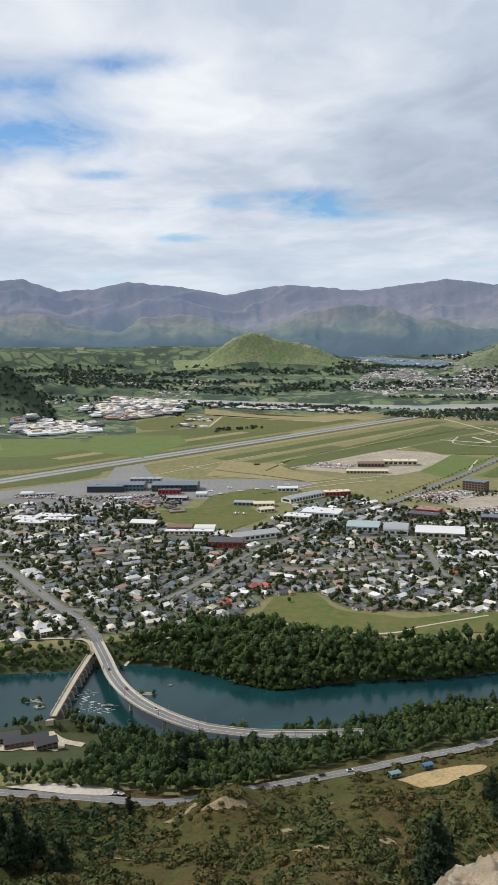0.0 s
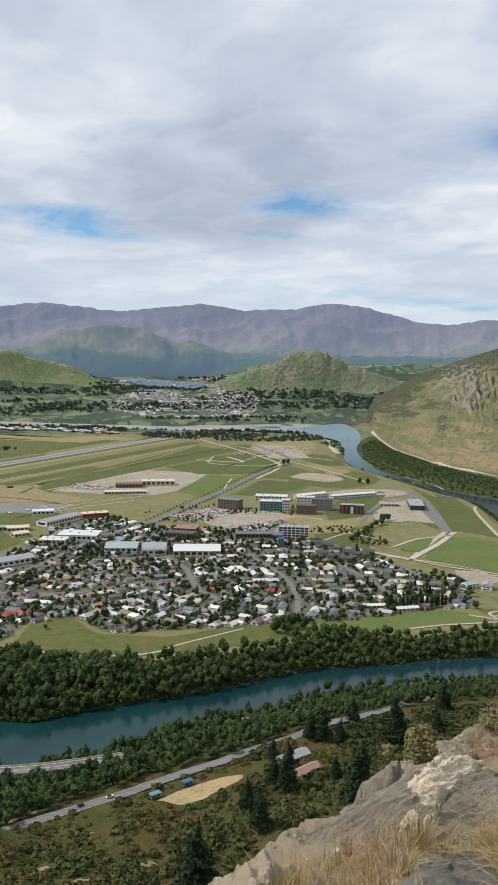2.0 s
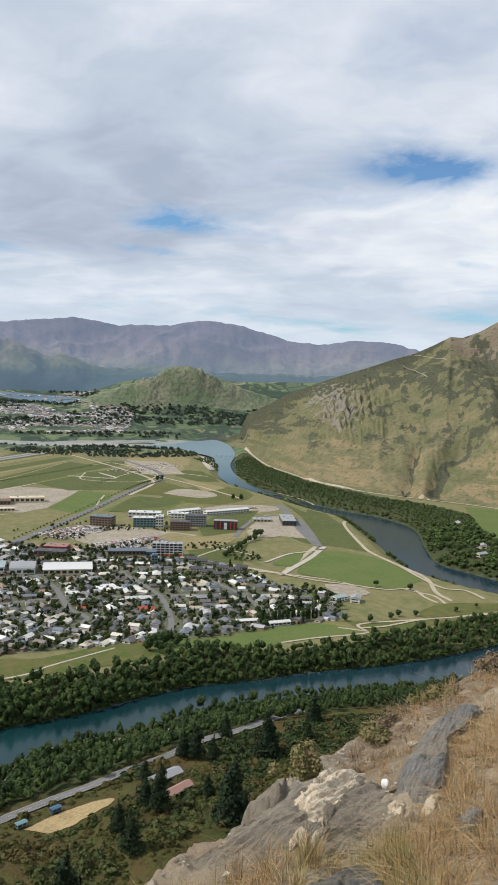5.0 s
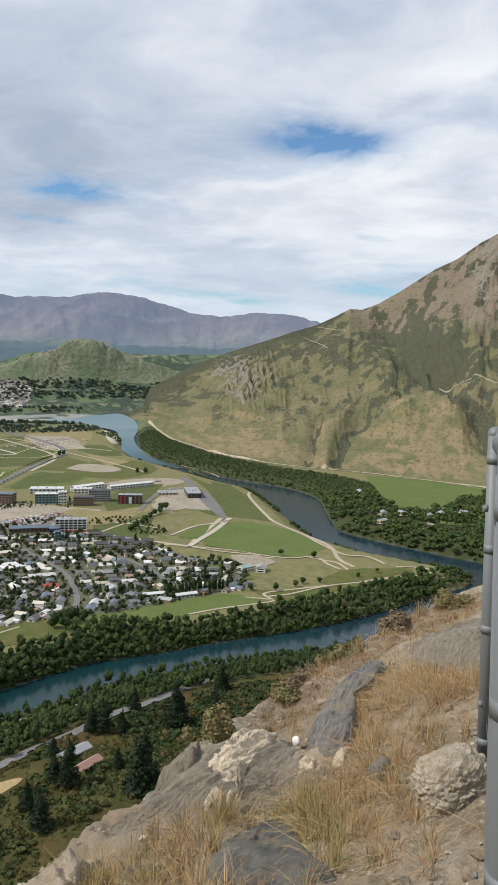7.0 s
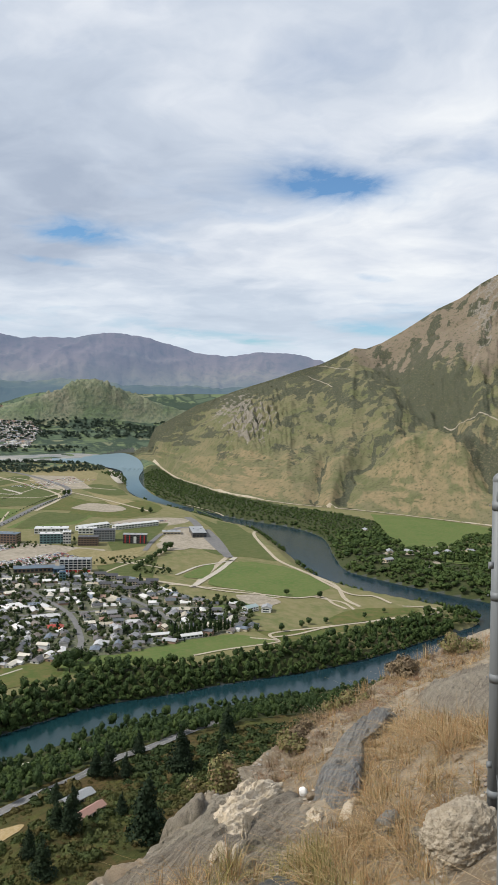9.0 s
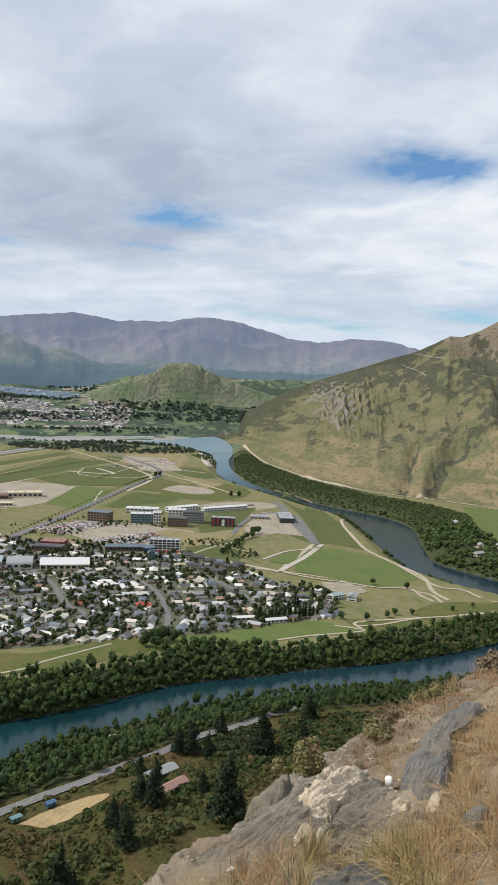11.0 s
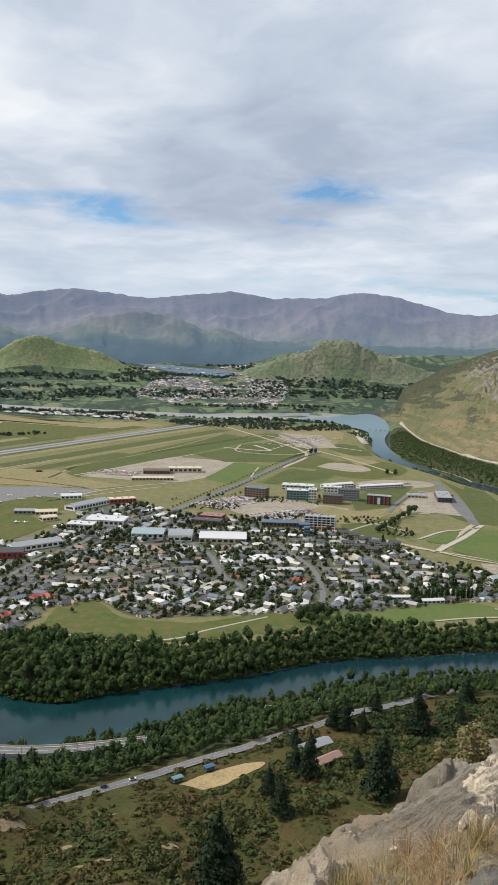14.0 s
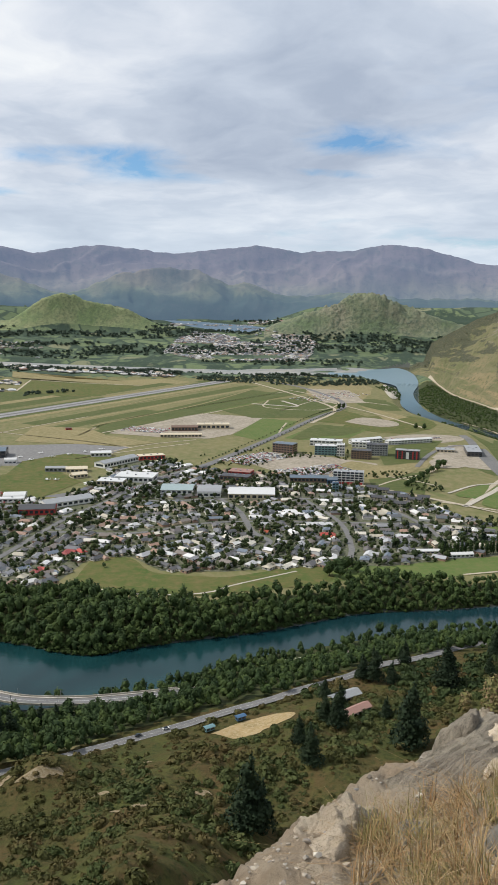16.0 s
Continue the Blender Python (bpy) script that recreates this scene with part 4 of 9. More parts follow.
def build_upper_water():
    """The silty reach: from the gravel bars round the bend and down into the deep river, one sheet."""
    west = curve([(957, 2885), (1098, 2785), (1122, 2655), (1081, 2516), (990, 2308), (925, 2117), (880, 1880), (885, 1780)], 8)
    east = curve([(1071, 3205), (1200, 3225), (1330, 3270), (1420, 3300), (1380, 3080), (1300, 2850), (1213, 2646), (1085, 2400), (990, 2140), (940, 1900), (945, 1780)], 8)

    def even(p, n=90):
        d = np.concatenate([[0], np.cumsum(np.linalg.norm(np.diff(p, axis=0), axis=1))])
        k = np.linspace(0, d[-1], n)
        return np.stack([np.interp(k, d, p[:, 0]), np.interp(k, d, p[:, 1])], -1)
    A, B = even(west), even(east)
    k = np.linspace(0, 1, 6)[None, :, None]
    q = A[:, None] * (1 - k) + B[:, None] * k
    z = np.interp(q[..., 1], (1850, 2500, 2900), (-13.9, -12.0, -10.2))
    V = squash(np.concatenate([q, z[..., None]], -1)).reshape(-1, 3)
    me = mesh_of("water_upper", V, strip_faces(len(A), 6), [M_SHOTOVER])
    tagged(new("water_upper", me), "silty reach with a painted pale blue sky tint, flowing from the gravel bars into the deep river", "river", kind="structure")


build_upper_water()
sheet("water_lake", LAKE, M_LAKE, 0, "narrow grey-blue lake among low hills", "lake", 14, 5, z=6.0)

# ---- airfield, fields, roads ----
RW0, RW1 = np.array((-720, 1384.0)), np.array((557, 2763.0))
ribbon("runway_shoulder", [RW0, RW1], 150, M_MOWN, 0.06, "mown grass shoulder of the runway", "grass", 30)
ribbon("runway", [RW0, RW1], 56, M_RUNWAY, 0.35, "long pale grey asphalt runway", "runway", 30)
rwd = (RW1 - RW0) / np.linalg.norm(RW1 - RW0)
rwn = np.array((-rwd[1], rwd[0]))
ribbon("runway_centre", [RW0, RW1], 14, M_ASPHALT, 0.5, "dark worn wheel strip of the runway", "runway", 20)
ribbon("runway_edge", [RW0 + rwn * 25, RW1 + rwn * 25], 5, M_APRON, 0.5, "pale worn edge strip of the runway", "runway", 20)
ribbon("runway_edge", [RW0 - rwn * 25, RW1 - rwn * 25], 5, M_APRON, 0.5, "pale worn edge strip of the runway", "runway", 20)
APRON = [(-560, 1440), (-294, 1640), (-297, 1773), (-244, 1815), (-205, 1665), (-129, 1600), (27, 1591), (123, 1538), (77, 1473), (-6, 1453), (-65, 1397), (-299, 1432), (-450, 1390)]


TOWN = [(-241, 738), (-330, 830), (-460, 1011), (-560, 1277), (-372, 1384), (-200, 1340), (-123, 1200), (-6, 1140), (112, 1406), (171, 1401), (232, 1312), (330, 1262), (420, 1165),
        (497, 1065), (500, 960), (558, 883), (510, 798), (430, 790), (330, 780), (255, 800), (160, 800), (95, 815), (69, 869), (19, 862), (-10, 800), (-80, 770), (-160, 740)]
for off, wid, k0, k1, mt, lab in ((-62, 26, 0.3, 1.0, M_DRY, "dry tan grass strip beside the runway"), (-105, 44, 0.36, 0.98, M_PLAIN, "olive grass strip beside the runway"), (-150, 60, 0.42, 0.95, M_MOWN, "dark green mown strip of the airfield"),
                                  (-195, 14, 0.4, 0.9, M_DRY, "pale worn strip of the airfield"), (62, 30, 0.2, 0.95, M_PLAIN, "olive grass strip beside the runway"), (110, 60, 0.25, 0.9, M_MOWN, "green mown strip beyond the runway"), (170, 40, 0.3, 0.8, M_DRY, "dry strip beyond the runway"), (-240, 46, 0.42, 0.6, M_MOWN, "dark green mown strip of the airfield")):
    ribbon("airfield_strip", [RW0 + (RW1 - RW0) * k0 + rwn * off, RW0 + (RW1 - RW0) * k1 + rwn * off], wid, mt, 0.1 + 0.0004 * (off + 260), lab, "grass", 24)
for pts in ([(-200, 1660), (-60, 1830), (60, 1960)], [(123, 1538), (40, 1620), (-60, 1700), (-150, 1780)], [(60, 1480), (160, 1560), (260, 1600)], [(240, 1560), (120, 1500), (20, 1440)], [(30, 1690), (120, 1880), (330, 2090), (700, 2440)], [(540, 1990), (640, 2120), (740, 2240)]):
    ribbon("track_airfield", pts, 4, M_TRACK, 0.45, "pale worn airfield track", "track", 10)
flat("pavement_town", TOWN, M_YARD, 0.12, "gardens, drives and lawns between the houses", "yards")
flat("apron", APRON, M_APRON, 0.3, "wide grey asphalt apron beside the terminal", "apron")
flat("car_park", [(-450, 1395), (-300, 1345), (-110, 1350), (-100, 1415), (-180, 1425), (-300, 1420), (-440, 1445)], M_ASPHALT, 0.36, "grey asphalt car park of the terminal", "car park")
flat("car_park", [(-30, 1170), (60, 1215), (150, 1200), (240, 1165), (330, 1170), (330, 1140), (170, 1190), (20, 1140)], M_ASPHALT, 0.2, "grey asphalt yards between the sheds", "car park")
sheet("field_strip", [(29, 1686), (152, 1890), (367, 2153), (717, 2487), (790, 2420), (349, 2043), (88, 1694)], M_MOWN, 0.25, "dark green mown strip beside the runway", "grass", 5, 0)
sheet("field_west", [(-420, 1780), (-260, 2050), (-60, 2260), (120, 2420), (60, 2560), (-300, 2450), (-620, 2100), (-700, 1750)], M_MOWN, 0.2, "green mown grass beyond the runway", "grass")
sheet("field_north", [(130, 2330), (330, 2560), (430, 2720), (300, 2850), (60, 2700), (-40, 2480)], M_DRY, 0.22, "dry brown paddock beyond the runway", "grass")
sheet("bare_site", [(92, 1709), (166, 1827), (337, 1972), (471, 1879), (340, 1653), (286, 1611), (190, 1648)], M_DIRT, 0.3, "pale bare earth building site", "earth", 5, 0, 10)
sheet("field_green", [(344, 1646), (463, 1871), (533, 1810), (432, 1609), (379, 1575)], M_LUSH, 0.35, "bright green grass paddock", "grass", 4, 0)
sheet("field_school", [(439, 1589), (560, 1745), (645, 1660), (576, 1573), (476, 1558)], M_LUSH, 0.35, "bright green sports field", "grass", 4, 0)
sheet("field_terrace", [(566, 1393), (681, 1523), (750, 1507), (605, 1304), (536, 1292)], M_MOWN, 0.3, "green rough grass on the terrace", "grass", 4, 0)
sheet("field_upper", [(940, 1750), (905, 1460), (840, 1312), (742, 1095), (704, 1171), (800, 1418), (849, 1593)], M_MOWN, 0.3, "green terrace paddock above the river", "grass", 5, 0)
sheet("field_lower", [(569, 1016), (664, 1124), (729, 1060), (725, 971), (707, 908), (647, 903), (602, 903), (592, 938)], M_LUSH, 0.3, "fresh green paddock with mown edges", "grass", 5, 3)
sheet("field_east", [(530, 838), (578, 862), (662, 855), (750, 803), (704, 751), (590, 758), (499, 788)], M_PLAIN, 0.25, "dry grass flat near the river bend", "grass", 5, 3, 8)
sheet("field_course", [(475, 1214), (591, 1225), (512, 1079), (454, 1137)], M_MOWN, 0.3, "rough green lot beside the houses", "grass", 4, 0)
sheet("field_reserve", [(415, 790), (469, 788), (488, 770), (502, 737), (441, 741), (395, 744)], M_LUSH, 0.45, "bright green riverside reserve", "grass", 4, 3)
flat("field_riverside", curve([(5, 799), (30, 868), (68, 862), (87, 812), (135, 790), (162, 783), (233, 798), (265, 793), (255, 748), (162, 738), (100, 740), (28, 772), (5, 799)], 5)[:-1], M_PARK, 0.5, "green riverside park with worn brown patches", "grass")
sheet("field_paddock", [(1221, 1426), (1292, 1326), (1326, 1178), (1268, 1109), (1225, 1120), (1136, 1080), (1093, 1056), (1016, 1097), (1066, 1201)], M_LUSH, 0.6, "bright green paddock at the foot of the hill", "grass", 6, 3)
sheet("building_site", [(296, 1390), (369, 1450), (439, 1411), (525, 1310), (515, 1239), (420, 1168), (347, 1255)], M_DIRT, 0.3, "bare earth of a building site with parked vehicles", "earth", 4, 0, 8)
sheet("building_site", [(646, 1340), (740, 1458), (784, 1445), (701, 1216), (669, 1251)], M_DIRT, 0.32, "gravelled new subdivision", "earth", 4, 0, 6)
sheet("quarry_floor", [(700, 2250), (760, 2500), (900, 2620), (980, 2520), (900, 2300), (800, 2150)], M_DRY, 0.3, "dry grass and gravel by the river mouth", "earth", 4, 4, 20)
sheet("yellow_clearing", [(84, 464), (93, 469), (107, 474), (121, 477), (138, 469), (134, 459), (116, 455), (100, 453)], M_SAND, 0.35, "bare yellow ground of a cleared lot", "earth", 6, 5, 2)
flat("field_bank", [(250, 812), (330, 783), (430, 793), (412, 742), (370, 738), (300, 748), (252, 748)], M_LUSH, 0.2, "green grass between houses and the riverside wood", "grass")
flat("field_bank", [(505, 790), (600, 762), (700, 752), (760, 745), (740, 722), (610, 735), (505, 735)], M_PARK, 0.18, "rough green grass by the river bend", "grass")
ribbon("road_main", [(-121, 682), (-149, 744), (-176, 795), (-200, 827), (-245, 896), (-283, 954), (-330, 1020), (-452, 1196), (-600, 1420)], 11, M_ASPHALT, 0.6, "grey asphalt main road through the suburb")
ribbon("road_street", [(-200, 827), (-182, 822), (-147, 800), (-122, 814), (-75, 887), (-27, 987), (6, 1052), (58, 1125), (134, 1246), (230, 1347)], 7.5, M_ASPHALT, 0.5, "grey asphalt street between houses")
ribbon("road_airport", [(134, 1246), (229, 1338), (384, 1549), (597, 1864), (695, 1984), (743, 2091), (763, 2231), (746, 2545), (665, 2780)], 16, M_ASPHALT, 0.7, "grey asphalt avenue lined with young trees")
ribbon("road_street", [(216, 868), (232, 897), (222, 936), (224, 985), (226, 1041), (214, 1108)], 7.5, M_ASPHALT, 0.5, "curved grey asphalt suburban street")
ribbon("road_street", [(-330, 1020), (-240, 1010), (-120, 1040), (6, 1052)], 6, M_ASPHALT, 0.45, "grey asphalt suburban street")
ribbon("road_street", [(-27, 987), (80, 960), (160, 985), (224, 985), (330, 960), (440, 930), (520, 890)], 6, M_ASPHALT, 0.45, "grey asphalt suburban street")
ribbon("road_street", [(58, 1125), (150, 1110), (214, 1108), (330, 1090), (420, 1060), (497, 1040)], 6, M_ASPHALT, 0.45, "grey asphalt suburban street")
ribbon("road_street", [(330, 1090), (340, 960), (320, 860), (300, 810)], 7, M_ASPHALT, 0.48, "grey asphalt suburban street")
ribbon("road_street", [(420, 1060), (440, 930), (430, 830)], 7, M_ASPHALT, 0.48, "grey asphalt suburban street")
ribbon("road_street", [(430, 1168), (480, 1100), (520, 1040), (541, 1008)], 8, M_TRACK, 0.5, "gravel lane beside the houses")
ribbon("road_terrace", [(689, 1160), (746, 1340), (802, 1490), (820, 1560)], 16, M_ASPHALT, 0.5, "new grey asphalt road on the terrace")
ribbon("track", [(540, 1005), (585, 1055), (684, 1158)], 8, M_TRACK, 0.5, "pale gravel farm track", "track")
ribbon("track", [(942, 1799), (946, 1610), (893, 1400), (836, 1314), (765, 1147), (745, 1086), (735, 1000), (725, 920), (690, 853), (682, 812)], 6, M_TRACK, 0.5, "pale gravel path along the terrace edge", "track")
ribbon("track", [(514, 1034), (541, 1008), (596, 946), (605, 904), (647, 899), (666, 860), (675, 836), (662, 792)], 4.5, M_TRACK, 0.55, "pale gravel path round the paddock", "track")
ribbon("track", [(400, 742), (442, 743), (492, 738), (507, 742), (485, 766)], 3.5, M_TRACK, 0.6, "pale gravel riverside path", "track")
ribbon("track", [(507, 742), (515, 768), (572, 762), (632, 755), (687, 750)], 4, M_TRACK, 0.6, "pale gravel riverside path", "track")
ribbon("track", [(28, 773), (64, 752), (110, 741), (140, 745), (159, 757), (233, 786)], 2.6, M_GRAVEL, 0.7, "pale concrete riverside path", "track")
for pts, mt, lab in (([g for g in ((640, 1990), (740, 2120), (720, 2260), (560, 2200), (520, 2060))], M_MOWN, "olive paddock ringed by a pale track"), ([(350, 1980), (440, 2080), (560, 2210), (500, 2260), (380, 2140), (300, 2030)], M_LUSH, "green paddock on the river flats"),
                     ([(780, 2090), (850, 2200), (900, 2120), (870, 1960), (800, 1960)], M_MOWN, "green paddock near the river"), ([(600, 1700), (700, 1850), (830, 1850), (830, 1700), (700, 1600)], M_PARK, "rough green paddock on the terrace"),
                     ([(640, 1560), (720, 1590), (800, 1560), (790, 1500), (690, 1480)], M_DIRT, "bare yard with stacked goods"), ([(-560, 1600), (-480, 1700), (-330, 1720), (-330, 1640), (-480, 1540)], M_MOWN, "green mown grass before the runway"),
                     ([(-700, 2050), (-500, 2200), (-330, 2250), (-420, 2080), (-560, 1950)], M_LUSH, "bright green paddock beyond the runway"), ([(510, 900), (560, 905), (590, 880), (540, 872)], M_LUSH, "small green paddock by the houses"), ([(600, 1260), (640, 1330), (560, 1290), (470, 1220)], M_DRY, "dry bare lot beside the new buildings"),
                     ([(680, 1240), (760, 1190), (740, 1130), (680, 1180)], M_MOWN, "green lot beside the terrace road")):
    sheet("paddock", pts, mt, 0.27, lab, "grass", 4, 3, 6)
for pts, mt, lab in (([(61, 1811), (97, 1729), (653, 2315), (576, 2472)], M_MOWN, "dark green mown wedge beside the runway"), ([(-179, 3216), (-166, 2975), (118, 2735), (208, 2791)], M_DRY, "tan dry paddock before the business park"),
                     ([(-132, 2534), (-100, 2877), (244, 2643), (102, 2368), (-2, 2378)], M_PARK, "dark olive paddock beyond the runway"), ([(393, 2016), (519, 2137), (704, 2054), (609, 1858), (439, 1879)], M_MOWN, "olive paddock crossed by tracks"),
                     ([(751, 2489), (875, 2414), (814, 2105), (699, 2134)], M_DIRT, "bare earth of a new subdivision by the river mouth"), ([(700, 1981), (736, 1769), (628, 1748), (564, 1802)], M_PARK, "olive green paddock beside the avenue"),
                     ([(775, 2046), (820, 1831), (741, 1780)], M_DRY, "dry tan grass corner of the terrace"), ([(-95, 1640), (-58, 1827), (52, 1786), (87, 1682), (175, 1580), (115, 1555)], M_DRY, "dry tan airfield grass between taxiways"),
                     ([(-427, 2054), (-458, 2373), (-204, 2337), (-170, 2166), (-256, 1906)], M_LUSH, "green mown grass across the runway"), ([(-716, 2322), (-474, 2288), (-449, 2071), (-654, 2118)], M_LUSH, "fresh green paddock by the business park"),
                     ([(-391, 2669), (-351, 2846), (-197, 2885), (-227, 2482), (-332, 2498)], M_PARK, "olive paddock beside the sheds"), ([(-207, 1298), (-89, 1330), (-70, 1434), (6, 1496), (137, 1416), (-7, 1337), (27, 1254), (-37, 1154), (-114, 1215)], M_PARK, "dry green helicopter field by the terminal")):
    sheet("paddock", pts, mt, 0.45, lab, "grass", 5, 0, 6)
for pts, w, mt, lab in (([(628, 2698), (675, 2313), (685, 1997), (555, 1775)], 9, M_TRACK, "pale gravel road past the runway's end"), ([(393, 2016), (250, 1872), (81, 1716)], 6, M_TRACK, "pale service track along the airfield fence"),
                        ([(712, 2174), (760, 1900), (782, 1662)], 7, M_TRACK, "pale gravel road across the terrace"), ([(596, 2187), (604, 2066), (499, 2139)], 10, M_GRAVEL, "pale gravel patch among paddocks"), ([(61, 1811), (340, 2120), (576, 2472)], 7, M_DRY, "dry tan edge of a mown strip"),
                        ([(515, 2600), (91, 2083)], 8, M_DRY, "dry tan edge strip along the runway"), ([(-100, 2877), (40, 2760), (244, 2643)], 7, M_TRACK, "pale farm track beyond the runway"), ([(-132, 2534), (-100, 2877)], 7, M_TRACK, "pale farm track beyond the runway")):
    ribbon("track", pts, w, mt, 0.75, lab, "track", 16)
sheet("gravel_bar", [(1128, 2622), (1034, 2545), (930, 2217), (965, 2250), (1060, 2450)], M_GRAVEL, 1.2, "pale gravel beach at the river mouth", "gravel", 4, 3, 12)
ribbon("track", [(560, 2200), (520, 2060), (640, 1990), (740, 2120), (720, 2260)], 5, M_TRACK, 0.5, "pale track round a paddock", "track")
ribbon("track", [(454, 1137), (512, 1180), (591, 1225), (646, 1300)], 4, M_TRACK, 0.5, "pale gravel track over rough grass", "track")
ribbon("track", [(860, 2050), (760, 2231), (700, 2420)], 7, M_TRACK, 0.5, "pale gravel track", "track")
ribbon("track", [(430, 1609), (463, 1700), (500, 1790)], 4, M_TRACK, 0.5, "pale mown path in the paddock", "track")
# river terrace: paths, loop road, paddocks, dirt, and the flats across the river
for pts, w, mt, lab in (([(736, 1006), (719, 927), (712, 867), (733, 844), (729, 804)], 5, M_TRACK, "pale gravel path branching to the river bend"),
                        ([(509, 755), (537, 751), (590, 757), (638, 752), (696, 746), (744, 740), (760, 750), (759, 766), (733, 787)], 4, M_TRACK, "pale gravel riverside loop path"), ([(539, 1008), (568, 959), (601, 924), (632, 887), (667, 877), (659, 836), (658, 810)], 4.5, M_TRACK, "pale gravel path below the paddock"), ([(695, 1150), (631, 1085), (584, 1044), (536, 1002)], 9, M_GRAVEL, "pale new concrete road between paddocks"),
                        ([(585, 1266), (638, 1345), (685, 1401), (746, 1445), (767, 1424), (775, 1393)], 9, M_ASPHALT, "grey asphalt loop road of the new subdivision"), ([(781, 1404), (743, 1292), (686, 1153)], 13, M_ASPHALT, "broad grey asphalt road on the terrace"), ([(504, 1206), (532, 1172), (555, 1127)], 4, M_TRACK, "pale gravel path over rough grass"),
                        ([(550, 1079), (608, 1117), (643, 1124), (681, 1132)], 5, M_GRAVEL, "pale concrete drive on the terrace")):
    ribbon("track", pts, w, mt, 0.85, lab, "track", 12)
for pts, mt, lab in (([(575, 1021), (683, 1121), (725, 1036), (711, 961), (674, 891), (624, 903), (570, 994)], M_LUSH, "fresh green mown paddock above the river"), ([(569, 938), (599, 921), (603, 878), (567, 870), (558, 905)], M_DIRT, "bare pale earth beside the paddock"), ([(579, 1035), (554, 1069), (603, 1106), (637, 1118)], M_LUSH, "green lot inside the loop road"), ([(626, 1309), (697, 1371), (705, 1337), (668, 1253), (616, 1253)], M_DIRT, "bare gravel lots of the subdivision"),
                     ([(450, 1576), (550, 1743), (593, 1732), (634, 1662), (573, 1601), (523, 1599), (477, 1569)], M_MOWN, "mown green field behind the town centre"), ([(638, 1783), (702, 1843), (751, 1782), (742, 1711), (689, 1698)], M_DIRT, "pale yard with stacked goods"), ([(434, 1266), (489, 1335), (533, 1286), (600, 1293), (561, 1230), (485, 1193), (445, 1213)], M_DRY, "tan rough ground beside the town centre"), ([(612, 786), (663, 805), (722, 786), (738, 760), (657, 754), (601, 760)], M_PARK, "rough olive grass near the river bend")):
    sheet("paddock", pts, mt, 0.6, lab, "grass", 5, 3, 5)
for pts, mt, lab in (([(1024, 1069), (1085, 1066), (1139, 1022), (1125, 996), (1059, 1013), (999, 1028)], M_DIRT, "bare pale earth across the river"), ([(944, 984), (978, 979), (961, 940), (926, 938)], M_DIRT, "pale gravel yard across the river"), ([(1013, 1022), (1105, 984), (1039, 920), (987, 956)], M_LUSH, "green garden strip across the river")):
    sheet("yard", pts, mt, 1.0, lab, "yard", 4, 3, 4)
for x, y in EAST_HOUSES:
    sheet("gravel_yard", [(x - 13, y - 7), (x - 2, y - 11), (x + 12, y - 6), (x + 14, y + 6), (x, y + 10), (x - 12, y + 7)], M_DIRT, 0.5, "pale gravel yard round a country house", "yard", 4, 3, 5)
ribbon("track_hill_foot", TRACK_E, 8, M_TRACK, 1.2, "pale gravel road along the foot of the hill", "track", level=False)
for pts in ([(1768, 2398), (1783, 2349), (1768, 2191)], [(1693, 2330), (1686, 2246), (1662, 2151)], [(1669, 1651), (1669, 1584), (1663, 1497), (1655, 1408)]):
    ribbon("track_zigzag", pts, 3.2, M_DIRT, 1.2, "pale zigzag track cut into the hill", "track", 12, level=False)
for x, y, w, l in ((-38, 408, 7, 12), (-16, 402, 5, 14), (27, 349, 4, 12), (-112, 345, 5, 9), (10, 380, 4, 8), (60, 372, 4, 9), (-60, 352, 2, 22), (35, 420, 3, 9)):
    sheet("bare_slip", [(x - l, y - w * 0.4), (x - l * 0.3, y + w * 0.6), (x + l * 0.5, y + w), (x + l, y + w * 0.2), (x + l * 0.3, y - w * 0.3), (x - l * 0.4, y - w)], M_SLIP, 0.35, "bare tan stony slip on the hillside", "earth", 6, 5, 3)
HIGHWAY = [(-300, 480), (-174, 462), (-153, 460), (-112, 455), (-84, 450), (-51, 447), (-18, 456), (-3, 460), (36, 471), (65, 480), (88, 488), (111, 496), (134, 503), (159, 513), (191, 523), (227, 538), (266, 545), (330, 570)]
ribbon("road_highway", HIGHWAY, 7.5, M_ASPHALT, 1.0, "grey asphalt highway cut along the hillside")
for sh in (-3.2, 0.0, 3.2):
    ribbon("road_line", HIGHWAY, 0.14, M_LINE, 1.06, "thin white painted line on the highway", "road marking", shift=sh)
ribbon("road_line", [(-121, 682), (-149, 744), (-176, 795), (-200, 827), (-245, 896), (-283, 954), (-330, 1020)], 0.16, M_LINE, 0.68, "white painted centre line of the main road", "road marking")
sheet("gravel_yard", [(-205, 560), (-190, 572), (-160, 570), (-138, 556), (-140, 540), (-165, 542), (-195, 548)], M_TRACK, 0.6, "pale gravel drives between the houses by the old bridge", "yard", 5, 4, 8)
sheet("road_verge", [(-153, 466), (-130, 470), (-105, 468), (-85, 462), (-80, 455), (-112, 457)], M_GRAVEL, 1.4, "pale gravel lay-by beside the highway", "verge", 4, 4)

# ---- trees and scrub ----
def ico(sub=1):
    bm = bmesh.new()
    bmesh.ops.create_icosphere(bm, subdivisions=sub, radius=1.0)
    v = np.array([p.co[:] for p in bm.verts])
    f = np.array([[q.index for q in p.verts] for p in bm.faces])
    bm.free()
    return v, f


ICO1, ICO2 = ico(1), ico(2)
rng = np.random.default_rng(7)


